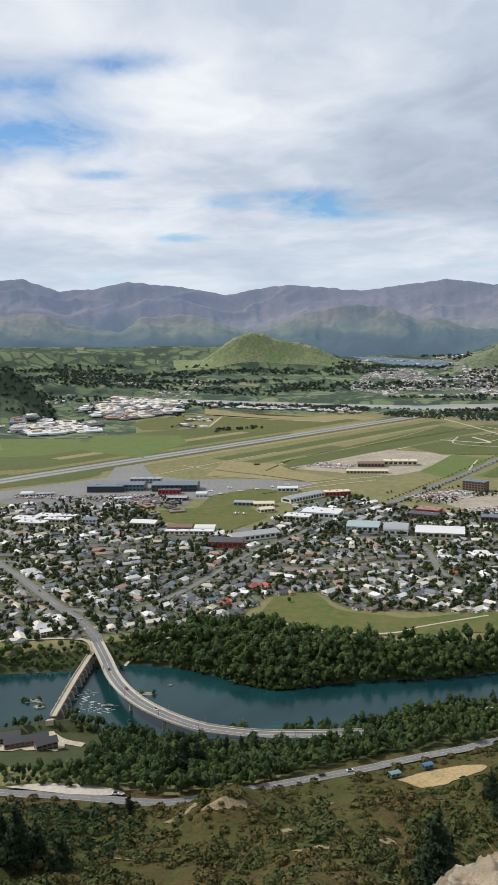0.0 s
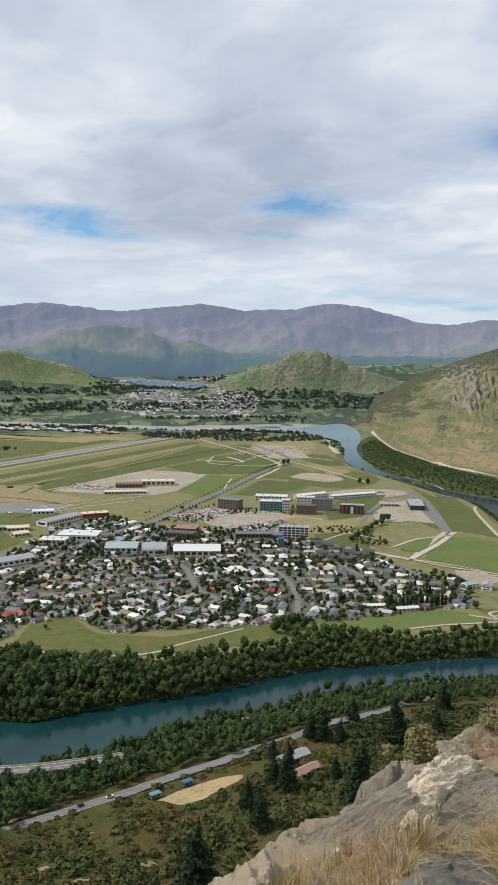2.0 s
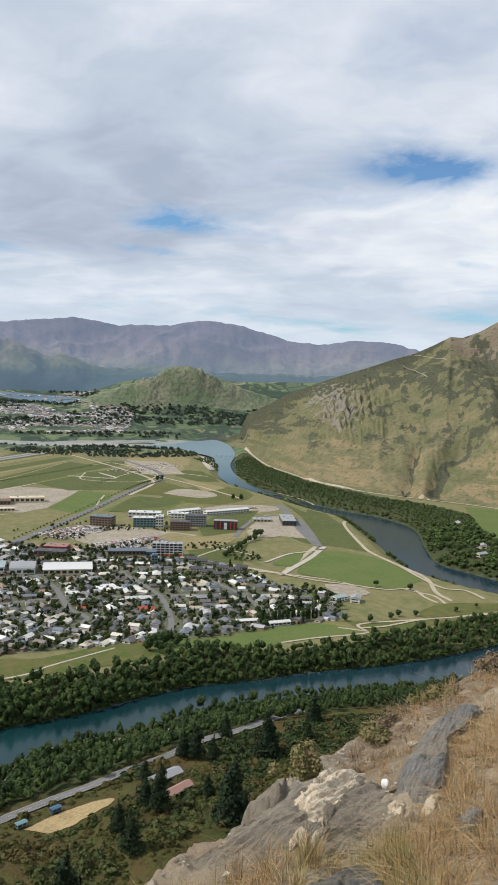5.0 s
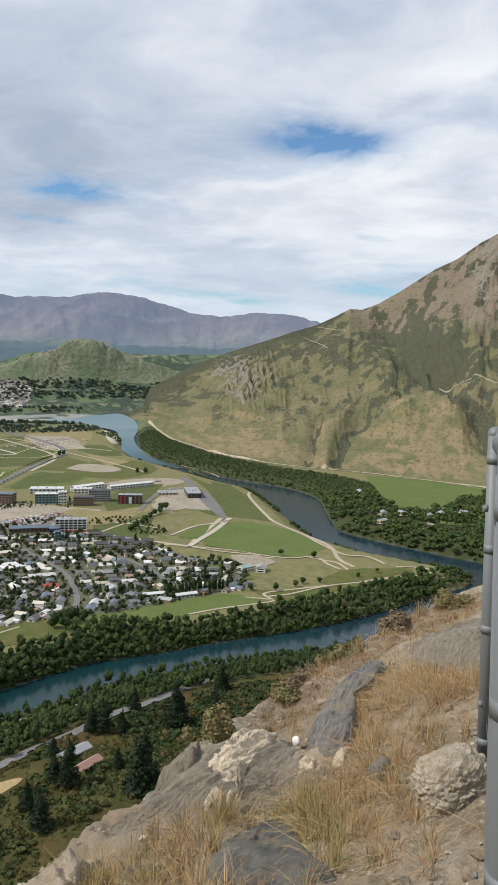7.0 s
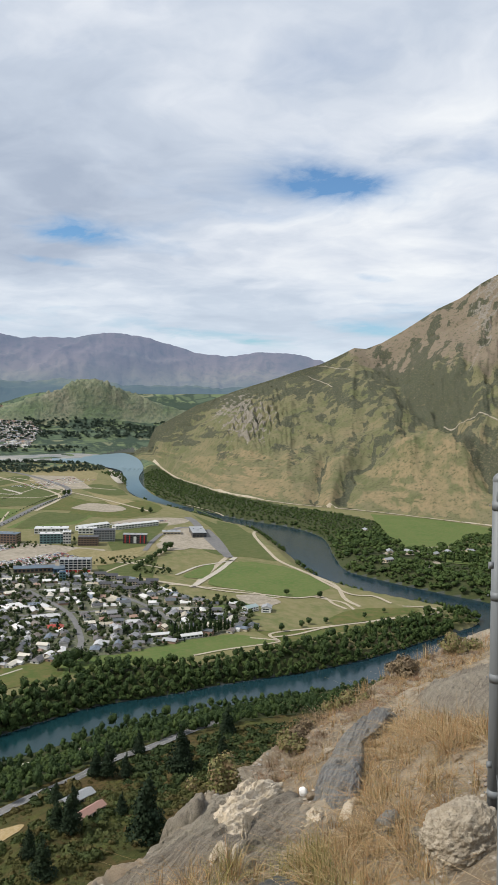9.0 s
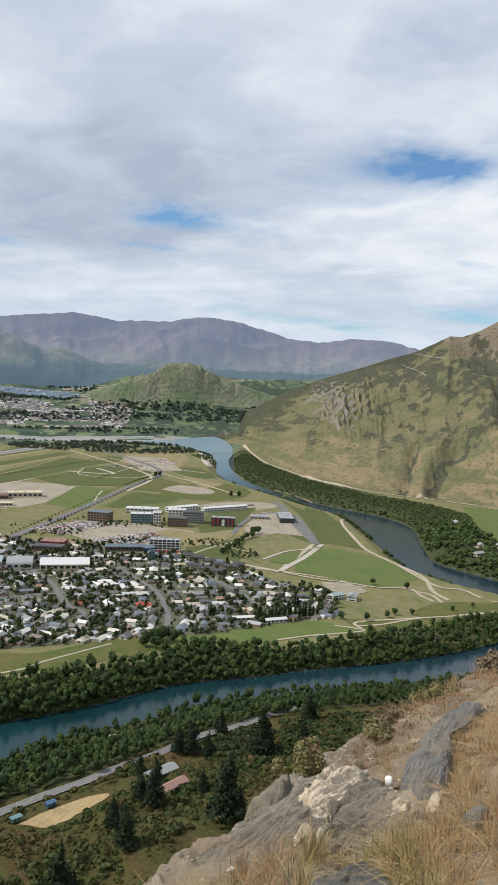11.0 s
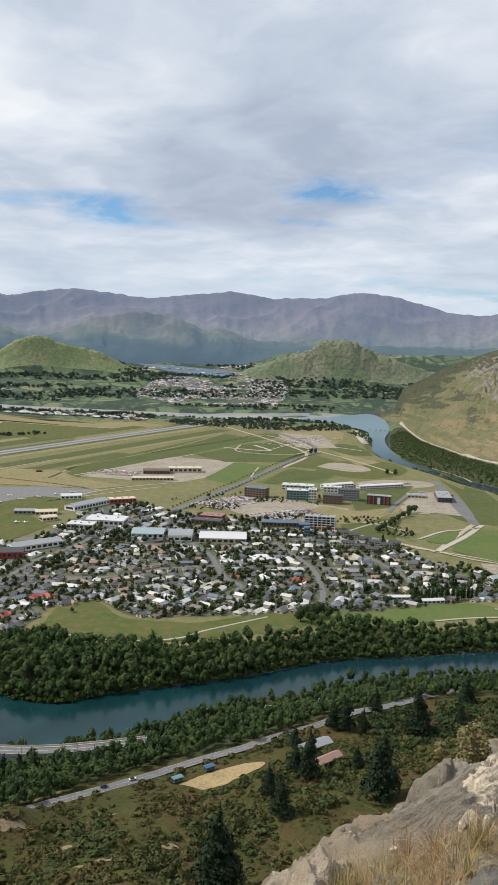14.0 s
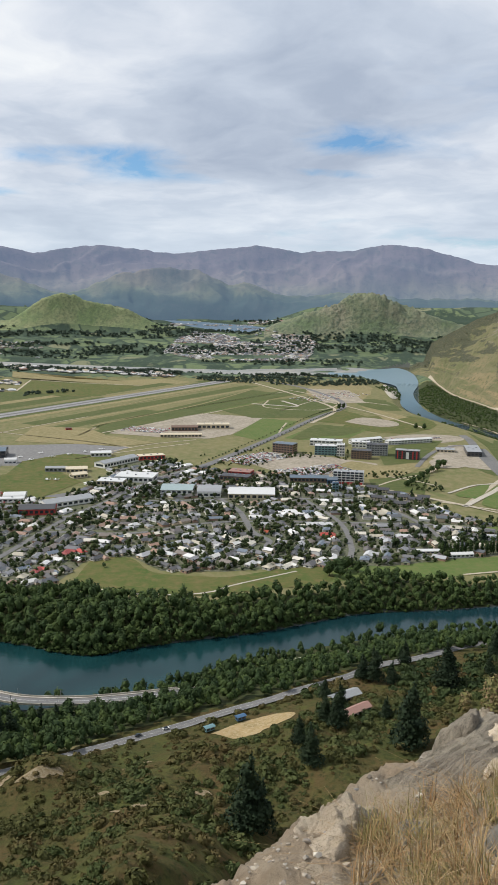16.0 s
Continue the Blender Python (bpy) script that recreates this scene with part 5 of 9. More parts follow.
def clump_cloud(centres, radii, count, size, core=0.86):
    """Foliage: dark inner lumps and many small ragged leaf clumps on them."""
    V, F, n = [], [], 0
    bv, bf = ICO1
    for c, r in zip(centres, radii):
        v = bv * r * core * (1 + 0.25 * rng.standard_normal((len(bv), 1)) * 0.6) + c
        V.append(v)
        F.append(bf + n)
        n += len(v)
    total = sum(float(np.mean(r)) ** 2 for r in radii)
    for c, r in zip(centres, radii):
        k = max(3, int(count * float(np.mean(r)) ** 2 / total))
        d = rng.standard_normal((k, 3))
        d[:, 2] = np.abs(d[:, 2]) * 1.0 - 0.35
        d /= np.linalg.norm(d, axis=1)[:, None]
        p = c + d * r * rng.uniform(0.82, 1.12, (k, 1))
        s = size * rng.uniform(0.6, 1.3, (k, 1, 1))
        out = d + (0, 0, 0.2) + 0.48 * rng.standard_normal((k, 3))
        out /= np.linalg.norm(out, axis=1)[:, None]
        t = np.cross(out, rng.standard_normal((k, 3)))
        t /= np.linalg.norm(t, axis=1)[:, None]
        b = np.cross(out, t)
        clump = np.stack([t * 1.35 + b * 0.1, b * 1.2 - t * 0.6, -b * 1.2 - t * 0.7], 1) * s
        q = p[:, None] + clump
        V.append(q.reshape(-1, 3))
        F.append(np.arange(k)[:, None] * 3 + n + np.array((0, 1, 2)))
        n += 3 * k
    return np.vstack(V), np.vstack(F)


def broadleaf(w, h, count, size, lobes=7):
    """Crown of a round-headed tree about w across and h high."""
    c, r = [], []
    for i in range(lobes):
        a, t = rng.uniform(0, 6.283), rng.uniform(0.3, 1)
        c.append((math.cos(a) * w * 0.27 * t, math.sin(a) * w * 0.27 * t, h * rng.uniform(0.32, 0.76)))
        r.append(np.array((w * 0.26, w * 0.26, h * 0.2)) * rng.uniform(0.8, 1.25))
    c.append((0, 0, h * 0.55))
    r.append(np.array((w * 0.32, w * 0.32, h * 0.36)))
    return clump_cloud(np.array(c), r, count, size)


def conifer(w, h, count, size):
    c, r = [], []
    for i in range(7):
        k = i / 6
        rad = w * 0.5 * (1 - k) ** 0.75 + 0.06 * w
        c.append((rng.normal(0, 0.06 * w), rng.normal(0, 0.06 * w), h * (0.16 + 0.76 * k)))
        r.append(np.array((rad, rad, h * 0.13)))
    return clump_cloud(np.array(c), r, count, size, 0.7)


def poplar(w, h, count, size):
    c = [(rng.normal(0, 0.05 * w), rng.normal(0, 0.05 * w), h * k) for k in (0.2, 0.35, 0.5, 0.65, 0.8, 0.92)]
    r = [np.array((w * s, w * s, h * 0.14)) for s in (0.36, 0.46, 0.5, 0.46, 0.36, 0.2)]
    return clump_cloud(np.array(c), r, count, size)


def scatter(name, protos, pts, sizes, mat, label, category, sink=0.3, flat_z=None):
    """Many plants as one object."""
    V, F, n = [], [], 0
    pts = np.asarray(pts, float)
    z = height(pts[:, 0], pts[:, 1]) if flat_z is None else np.full(len(pts), flat_z)
    base = squash(np.concatenate([pts, z[:, None]], 1))
    for i, p in enumerate(base):
        v, f = protos[i % len(protos)]
        a = rng.uniform(0, 6.283)
        m = np.array(((math.cos(a), -math.sin(a), 0), (math.sin(a), math.cos(a), 0), (0, 0, 1)))
        s = sizes[i] * np.array((1, 1, rng.uniform(0.85, 1.2)))
        V.append((v * s) @ m.T + p - (0, 0, sink))
        F.append(f + n)
        n += len(v)
    me = mesh_of(name, np.vstack(V), np.vstack(F), [mat], None, True)
    return tagged(new(name, me), label, category, kind="stuff")


def grid_points(x0, x1, y0, y1, step, keep, jitter=0.45):
    x, y = np.meshgrid(np.arange(x0, x1, step), np.arange(y0, y1, step))
    x, y = x.ravel(), y.ravel()
    x = x + rng.uniform(-jitter, jitter, len(x)) * step
    y = y + rng.uniform(-jitter, jitter, len(y)) * step
    k = keep(x, y)
    return np.stack([x[k], y[k]], -1)


NEW_BRIDGE = [(-160, 770), (-155, 757), (-134, 700), (-116, 651), (-94, 613), (-69, 586), (-42, 566), (-17, 557), (11, 552), (43, 551), (80, 552)]
OLD_BRIDGE = [(-150, 717), (-153, 662), (-155, 596)]


def woods():
    big = [broadleaf(10.5, 11.5, 78, 0.74, 2) for i in range(10)]
    tall = [broadleaf(9.5, 14.5, 84, 0.72, 2) for i in range(6)]
    plain = [broadleaf(11.5, 8, 38, 0.95, 2) for i in range(8)]

    def north(x, y):
        r = np.hypot(x, y)
        return ~inside(x, y, RIVER) & (far_from(x, y, inner) > 0.4) & (far_from(x, y, inner) < 110) & (y < np.interp(x, N_EDGE_X, N_EDGE_Y) + 7) & (y > 630) & (x < 745) \
            & (far_from(x, y, NEW_BRIDGE) > 13) & (far_from(x, y, OLD_BRIDGE) > 9)
    p = grid_points(-110, 760, 640, 780, 6.5, north)
    s = rng.uniform(0.6, 1.25, len(p)) * np.interp(p[:, 0], (-110, -60, 300, 760), (0.7, 1.05, 0.95, 0.75))
    k = rng.uniform(size=len(p)) < 0.3
    scatter("woodland", big, p[~k], s[~k], M_WILLOW, "dense green willows along the river bank", "trees")
    scatter("woodland", tall, p[k], s[k] * 1.05, M_POPLAR, "dark broadleaf trees in the riverside wood", "trees")
    q = curve(RIV_N, 22)
    q = q[(q[:, 0] > -75) & (q[:, 0] < 735)]
    q = np.vstack([q + rng.normal(0, 1.0, q.shape), q + (0, 3.0) + rng.normal(0, 1.2, q.shape)])
    scatter("woodland", big, q, rng.uniform(0.25, 0.6, len(q)), M_WILLOW, "low willows overhanging the water", "trees", 0.6)
    # thin scrub on the bank west of the bridge
    p = grid_points(-420, -100, 690, 760, 6, lambda x, y: ~inside(x, y, RIVER) & (far_from(x, y, NEW_BRIDGE) > 12) & (far_from(x, y, OLD_BRIDGE) > 8) & (far_from(x, y, inner) < 30) & (rng.uniform(size=x.shape) < 0.9))
    scatter("woodland", big, p, rng.uniform(0.35, 0.95, len(p)), M_WILLOW, "low scrub and small trees on the river bank", "trees")

    def south(x, y):
        r, az = np.hypot(x, y), np.degrees(np.arctan2(x, y))
        rd = np.interp(az, ROAD_AZ, ROAD_R)
        return ~inside(x, y, RIVER) & (far_from(x, y, outer) > np.interp(az, (-12, 4, 12, 50), (2, 2, 4, 5))) & (r > rd + 8) & (r < 900) & (y < 672) & (far_from(x, y, NEW_BRIDGE) > 9) & (far_from(x, y, OLD_BRIDGE) > 9) \
            & (far_from(x, y, outer) < 140) & ~((x < -112) & (y > 500) & (y < 582)) & ~((np.abs(az - 9) < 5) & (r < rd + 12)) & (far_from(x, y, [(165, 610), (200, 606), (240, 612)]) > 6)
    p = grid_points(-330, 700, 440, 690, 6.2, south)
    s = rng.uniform(0.55, 1.15, len(p)) * np.interp(p[:, 0], (-150, -100, 60, 150, 400), (0.6, 1.0, 0.95, 0.8, 0.75))
    k = rng.uniform(size=len(p)) < 0.5
    scatter("woodland", big, p[~k], s[~k], M_WILLOW, "green trees between highway and river", "trees")
    scatter("woodland", tall, p[k], s[k], M_POPLAR, "dark trees between highway and river", "trees")
    # east bank of the upper reach
    def east(x, y):
        d = far_from(x, y, outer)
        return ~inside(x, y, RIVER) & (d > 2) & (y > 780) & (x > np.interp(y, (780, 1100, 1500, 2600), (830, 830, 900, 1000))) & (far_from(x, y, TRACK_E) > 14) & (np.min([np.hypot(x - a, y - b) for a, b in EAST_HOUSES], 0) > 15) \
            & ~inside(x, y, [(1221, 1426), (1292, 1326), (1326, 1178), (1268, 1109), (1225, 1120), (1136, 1080), (1093, 1056), (1016, 1097), (1066, 1201)]) \
            & (x < np.interp(y, [q[1] for q in TRACK_E[::-1]], [q[0] for q in TRACK_E[::-1]])) & ((d < 150) | (y < 1150)) & (vnoise(x / 30, y / 30, 3) > np.where(y < 1130, 0.28, 0.05))
    p = grid_points(820, 1420, 780, 2500, 9.2, east)
    scatter("woodland", plain, p, rng.uniform(0.5, 1.5, len(p)) * np.where(p[:, 1] > 1250, 0.6, 1), M_WILLOW, "dark willow scrub on the far river bank", "trees")
    p = grid_points(760, 900, 720, 1900, 8, lambda x, y: ~inside(x, y, RIVER) & (far_from(x, y, UP_W) < 16) & (far_from(x, y, UP_W) > 2) & (vnoise(x / 40, y / 40, 8) > 0.45))
    scatter("woodland", big, p, rng.uniform(0.4, 0.8, len(p)), M_WILLOW, "willow clumps on the terrace edge", "trees")
    # tip of the terrace between the reaches
    p = grid_points(600, 830, 700, 770, 8, lambda x, y: ~inside(x, y, RIVER) & (far_from(x, y, inner) < 40) & (y < 745) & (vnoise(x / 30, y / 30, 5) > 0.3))
    scatter("woodland", big, p, rng.uniform(0.6, 1.0, len(p)), M_WILLOW, "willows at the river bend", "trees")


def hillside_scrub():
    bush = [clump_cloud(np.array([(rng.normal(0, 0.3), rng.normal(0, 0.3), 0.45)]), [np.array((1.5, 1.4, 0.85)) * rng.uniform(0.75, 1.1)], 78, 0.3, 0.62) for j in range(12)]

    def keep(x, y):
        r, az = np.hypot(x, y), np.degrees(np.arctan2(x, y))
        rd = np.interp(az, ROAD_AZ, ROAD_R)
        return (r < rd - 6) & (r > 225) & (az > -26) & (az < 40) & (vnoise(x / 16, y / 16, 13) + 0.25 * vnoise(x / 4, y / 4, 4) > 0.44) & ~inside(x, y, [(76, 462), (100, 482), (125, 484), (150, 472), (142, 455), (98, 446)])
    p = grid_points(-240, 380, 150, 600, 5.0, keep)
    s = (0.4 + 2.0 * rng.uniform(0, 1, len(p)) ** 2.2) * (0.6 + 0.9 * vnoise(p[:, 0] / 30, p[:, 1] / 30, 77))
    scatter("hillside_scrub", bush, p, s, M_BUSH, "low olive and brown scrub on the hillside", "scrub", 0.15)
    p = grid_points(-240, 380, 150, 600, 4.2, lambda x, y: keep(x, y + 40) & (fbm(x / 34, y / 20, 31, 4) > 0.5))
    scatter("hillside_scrub", bush, p, 0.6 + 2.3 * rng.uniform(0, 1, len(p)) ** 2.0, M_BUSHGREEN, "dark green bushes in the hollows of the hillside", "scrub")
    p = grid_points(-240, 60, 150, 440, 5.5, lambda x, y: keep(x, y) & (np.hypot(x + 130, y - 385) < 70))
    scatter("hillside_scrub", bush, p, rng.uniform(1.4, 3.0, len(p)), M_BUSHDARK, "tall dark bushes below the highway", "scrub")
    def below(x, y):
        az, r = np.degrees(np.arctan2(x, y)), np.hypot(x, y)
        q = np.interp(az, ROAD_AZ, ROAD_R) - r
        return (q > 7) & (q < 95) & (az > 17) & (az < 42) & (vnoise(x / 22, y / 22, 57) > 0.36) & (np.hypot(x - 200, y - 470) > 26) & ~inside(x, y, [(70, 455), (100, 490), (150, 480), (150, 448), (95, 440)])
    p = grid_points(120, 420, 380, 640, 6.0, below)
    scatter("hillside_scrub", bush, p, rng.uniform(1.3, 3.4, len(p)), M_BUSHDARK, "dark green thicket below the highway", "scrub")


def trunk_mesh(h, r):
    bm = bmesh.new()
    rows = []
    for i in range(5):
        k = i / 4
        rows.append([bm.verts.new((math.cos(a) * r * (1 - 0.75 * k) + 0.1 * r * math.sin(3 * k), math.sin(a) * r * (1 - 0.75 * k), h * k)) for a in np.linspace(0, 6.283, 7)[:-1]])
    for a, b in zip(rows[:-1], rows[1:]):
        for j in range(6):
            bm.faces.new((a[j], a[(j + 1) % 6], b[(j + 1) % 6], b[j]))
    for i in range(4):
        a, z = i * 1.7, h * (0.45 + 0.12 * i)
        p, q = Vector((0, 0, z)), Vector((math.cos(a) * h * 0.2, math.sin(a) * h * 0.2, z + h * 0.14))
        w = r * 0.3
        vs = [bm.verts.new(p + Vector(o) * w) for o in ((1, 0, 0), (-0.5, 0.8, 0), (-0.5, -0.8, 0))]
        tip = bm.verts.new(q)
        for j in range(3):
            bm.faces.new((vs[j], vs[(j + 1) % 3], tip))
    return bm


def tree(kind, crown, trunk_h, trunk_r, mat, label):
    ob = tagged(new(kind), label, "tree", "single trees")
    part("trunk", trunk_mesh(trunk_h, trunk_r), M_BARK, ob)
    v, f = crown
    c = new("crown", mesh_of("crown", v, f, [mat], None, True))
    c.parent = ob
    return ob


def place(ob, x, y, s=1.0, turn=0.0, dz=0.0):
    p = ground_point(x, y, dz)[0]
    return copy_thing(ob, Matrix.Translation(p) @ pose(0, 0, 0, 0, 0, turn) @ Matrix.Scale(s, 4))


def single_trees():
    pines = [tree("pine_tree", conifer(8, 17, 1300, 0.36), 12, 0.35, M_PINE, "dark pine standing on the scrubby hillside") for i in range(3)]
    pops = [tree("poplar_tree", poplar(4.2, 17, 340, 0.42), 14, 0.3, M_POPLAR, "slim dark poplar in a row by the reserve") for i in range(2)]
    rounds = [tree("broadleaf_tree", broadleaf(10, 12, 420, 0.55), 8, 0.4, M_POPLAR, "round dark broadleaf tree on open grass") for i in range(3)]
    # pines on the hillside below the rocks and by the highway
    spots = [(185, 391, 2.3), (126, 390, 1.4), (76, 325, 2.1), (84, 333, 1.5), (248, 476, 2.0), (256, 484, 1.5), (210, 510, 1.5), (220, 502, 1.0), (203, 514, 1.2), (158, 436, 1.5), (152, 444, 1.1), (191, 442, 0.8), (318, 533, 1.4), (245, 536, 1.1),
             (-45, 488, 1.7), (-38, 492, 1.4), (-51, 493, 1.3), (-103, 326, 1.7), (-110, 330, 1.4), (-97, 334, 1.2), (-85, 329, 1.1), (-72, 433, 0.7), (127, 416, 1.1), (290, 492, 0.9), (171, 470, 0.9), (-20, 522, 1.1), (-10, 526, 1.0), (166, 486, 0.9)]
    for i, (x, y, s) in enumerate(spots):
        place(pines[i % 3], x, y, s, 40 * i)
    for i in range(17):
        place(pops[i % 2], 408 + i * 4.6 + rng.normal(0, 0.6), 806 - 0.35 * i + rng.normal(0, 0.8), rng.uniform(0.75, 1.05), 50 * i)
    for x, y, s in ((38, 838, 0.5), (630, 905, 0.8), (662, 872, 0.9), (575, 778, 0.8), (530, 770, 0.9), (560, 772, 0.8), (596, 772, 0.7), (655, 770, 0.6), (505, 786, 0.8), (490, 1215, 0.0), (690, 775, 0.6),
                    (262, 765, 1.5), (275, 772, 1.5), (286, 778, 1.4), (270, 755, 1.3), (295, 770, 1.2), (700, 2000, 1.3), (715, 2010, 1.2), (760, 1660, 1.1), (775, 1650, 1.2), (620, 1255, 1.3), (632, 1262, 1.2)):
        if s:
            place(rounds[int(x) % 3], x, y, s, x)
    for i, (x, y) in enumerate([(983, 958), (996, 952), (1007, 943), (1015, 935), (1021, 923)]):
        place(pops[i % 2], x, y, 1.1, 70 * i)
    for i in range(16):     # dark hedge of trees above the houses
        k = i / 15
        place(rounds[i % 3], 505 + 105 * k + rng.normal(0, 4), 1125 + 120 * k + rng.normal(0, 4), rng.uniform(0.7, 1.0), 30 * i)
    for ob in pines + pops + rounds:
        for o in (*ob.children_recursive, ob):
            bpy.data.objects.remove(o)


def town_trees():
    small = [broadleaf(6.8, 6.5, 28, 0.85, 2) for i in range(10)]
    firs = [conifer(4.5, 9, 60, 0.6) for i in range(3)]

    def keep(x, y):
        return inside(x, y, TOWN) & (CLEAR(x, y, 1.0))
    p = grid_points(-560, 570, 735, 1400, 8.4, keep)
    near = rng.uniform(size=len(p)) < np.interp(p[:, 1], (740, 1000, 1200, 1400), (0.88, 0.84, 0.76, 0.66))
    p = p[near]
    s = (0.48 + 0.9 * rng.uniform(0, 1, len(p)) ** 1.4) * (0.8 + 0.55 * vnoise(p[:, 0] / 60, p[:, 1] / 60, 19))
    k = rng.uniform(size=len(p)) < 0.08
    scatter("garden_trees", small, p[~k], s[~k], M_GARDEN, "mixed green garden trees between the houses", "trees", flat_z=0.0)
    scatter("garden_trees", firs, p[k], s[k], M_PINE, "dark conifers in the gardens", "trees", flat_z=0.0)
    # trees about the terminal, the sheds and the new buildings
    def edge(x, y):
        return CLEAR(x, y, 6) & ~inside(x, y, TOWN) & (vnoise(x / 45, y / 45, 61) > 0.52) & (inside(x, y, [(-600, 1260), (-420, 1400), (-130, 1440), (-120, 1360), (-130, 1220), (-220, 1340), (-380, 1390)])
                                                                                              | inside(x, y, [(180, 1400), (300, 1300), (430, 1180), (560, 1060), (620, 1240), (560, 1440), (420, 1480), (260, 1440)]))
    p = grid_points(-600, 640, 1060, 1490, 11, edge)
    scatter("garden_trees", small, p, rng.uniform(0.5, 1.1, len(p)), M_GARDEN, "green trees round the car parks and sheds", "trees", flat_z=0.0)
    a = curve([(240, 1352), (384, 1560), (597, 1875), (690, 1990)], 16)
    p = np.vstack([a + (10, -8), a + (-10, 8)])
    scatter("avenue_trees", small, p, np.full(len(p), 0.6), M_GARDEN, "young trees lining the avenue", "trees", flat_z=0.0)


def hill_scrub():
    bush = [broadleaf(7, 4, 22, 1.1, 1) for i in range(5)]
    pick = rng.integers(0, len(SCRUB_AZ), 1800)
    a, f = SCRUB_AZ[pick] + rng.normal(0, 0.06, 1800), np.clip(SCRUB_F[pick] + rng.normal(0, 0.004, 1800), 0.01, 0.99)
    rb = np.interp(a, HILL_AZ, HILL_BASE)
    r = rb + f * np.interp(a, (24, 28, 34, 40, 48, 60), (420, 640, 900, 1150, 1350, 1700))
    x, y = np.sin(np.radians(a)) * r, np.cos(np.radians(a)) * r
    p = np.stack([x, y], -1)
    scatter("hill_scrub", bush, p, 0.25 + 0.7 * rng.uniform(0, 1, len(p)) ** 3, M_HILLBUSH, "dark scrub bushes scattered over the tussock hill", "scrub", 0.6)


def far_plants():
    lump = [broadleaf(24, 17, 22, 3.6, 1) for i in range(8)]

    def keep(x, y):
        r, az = np.hypot(x, y), np.degrees(np.arctan2(x, y))
        hill = (height(x, y) > 45)
        return (az > -22) & (az < 27) & (r > 3150) & (r < 9800) & ~hill & (far_from(x, y, [(-700, 4200), (-8, 3620), (450, 3340), (1000, 3180), (1300, 3100), (1640, 3700)]) > 150) & (fbm(x / 420, y / 420, 91, 4) > np.where((az > 7) & (az < 15) & (r < 6300), 0.56, np.where(az > 15, 0.44, 0.485))) \
            & ~inside(x, y, [(1150, 10800), (1900, 10400), (2150, 7558), (1900, 6600), (1400, 6900), (900, 8035)])
    r0 = np.sqrt(rng.uniform(3150 ** 1.2, 9800 ** 1.2, 12500)) ** (2 / 1.2)
    a0 = np.radians(rng.uniform(-22, 27, 12500))
    x, y = np.sin(a0) * r0, np.cos(a0) * r0
    k = keep(x, y)
    p = np.stack([x[k], y[k]], -1)
    d = np.hypot(p[:, 0], p[:, 1])
    s = rng.uniform(0.5, 1.1, len(p)) * np.interp(d, (3000, 10000), (0.75, 0.7))
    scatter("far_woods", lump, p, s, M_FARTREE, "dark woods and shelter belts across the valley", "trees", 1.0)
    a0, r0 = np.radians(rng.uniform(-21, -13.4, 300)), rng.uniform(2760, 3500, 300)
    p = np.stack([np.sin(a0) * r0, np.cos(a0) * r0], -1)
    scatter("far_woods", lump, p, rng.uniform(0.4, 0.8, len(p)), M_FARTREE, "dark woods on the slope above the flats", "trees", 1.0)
    for zone in ([(761, 2859), (917, 2746), (1098, 2693), (1041, 2551), (847, 2533), (692, 2597), (459, 2780), (485, 2940)], [(-193, 3461), (72, 3291), (446, 3100), (430, 2987), (69, 3144), (-184, 3302)]):
        z = np.array(zone)
        p = grid_points(*np.stack([z.min(0), z.max(0)], 1).ravel(), 17, lambda x, y: inside(x, y, zone) & (vnoise(x / 60, y / 60, 23) > 0.25))
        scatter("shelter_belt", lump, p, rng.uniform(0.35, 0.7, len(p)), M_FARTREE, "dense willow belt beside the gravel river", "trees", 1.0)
    # shelter belts along the river flats
    rows = []
    for a, b, n in (((-650, 3450), (-150, 3350), 60), ((440, 3180), (1000, 2860), 90), ((300, 3210), (480, 3150), 30), ((-720, 2700), (-560, 2780), 20), ((-110, 2420), (30, 2500), 26), ((-330, 3180), (-250, 2900), 20), ((620, 3600), (980, 3480), 50), ((960, 3600), (1300, 3500), 40), ((700, 2990), (1050, 2800), 60), ((120, 4300), (420, 4250), 40)):
        t = np.linspace(0, 1, n)[:, None]
        rows.append(np.array(a) * (1 - t) + np.array(b) * t + rng.normal(0, 9, (n, 2)))
    p = np.vstack(rows)
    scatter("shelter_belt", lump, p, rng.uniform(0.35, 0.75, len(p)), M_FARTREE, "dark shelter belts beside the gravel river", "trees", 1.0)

# ---- buildings ----
HAND = []       # footprints that houses and trees keep clear of: x, y, half length, turn


def CLEAR(x, y, margin):
    """Points that lie on no street, big building or yard."""
    ok = np.ones(np.shape(x), bool)
    for line, w in STREETS:
        ok &= far_from(x, y, line) > w / 2 + margin
    for bx, by, half in HAND:
        ok &= np.hypot(x - bx, y - by) > half + margin
    return ok


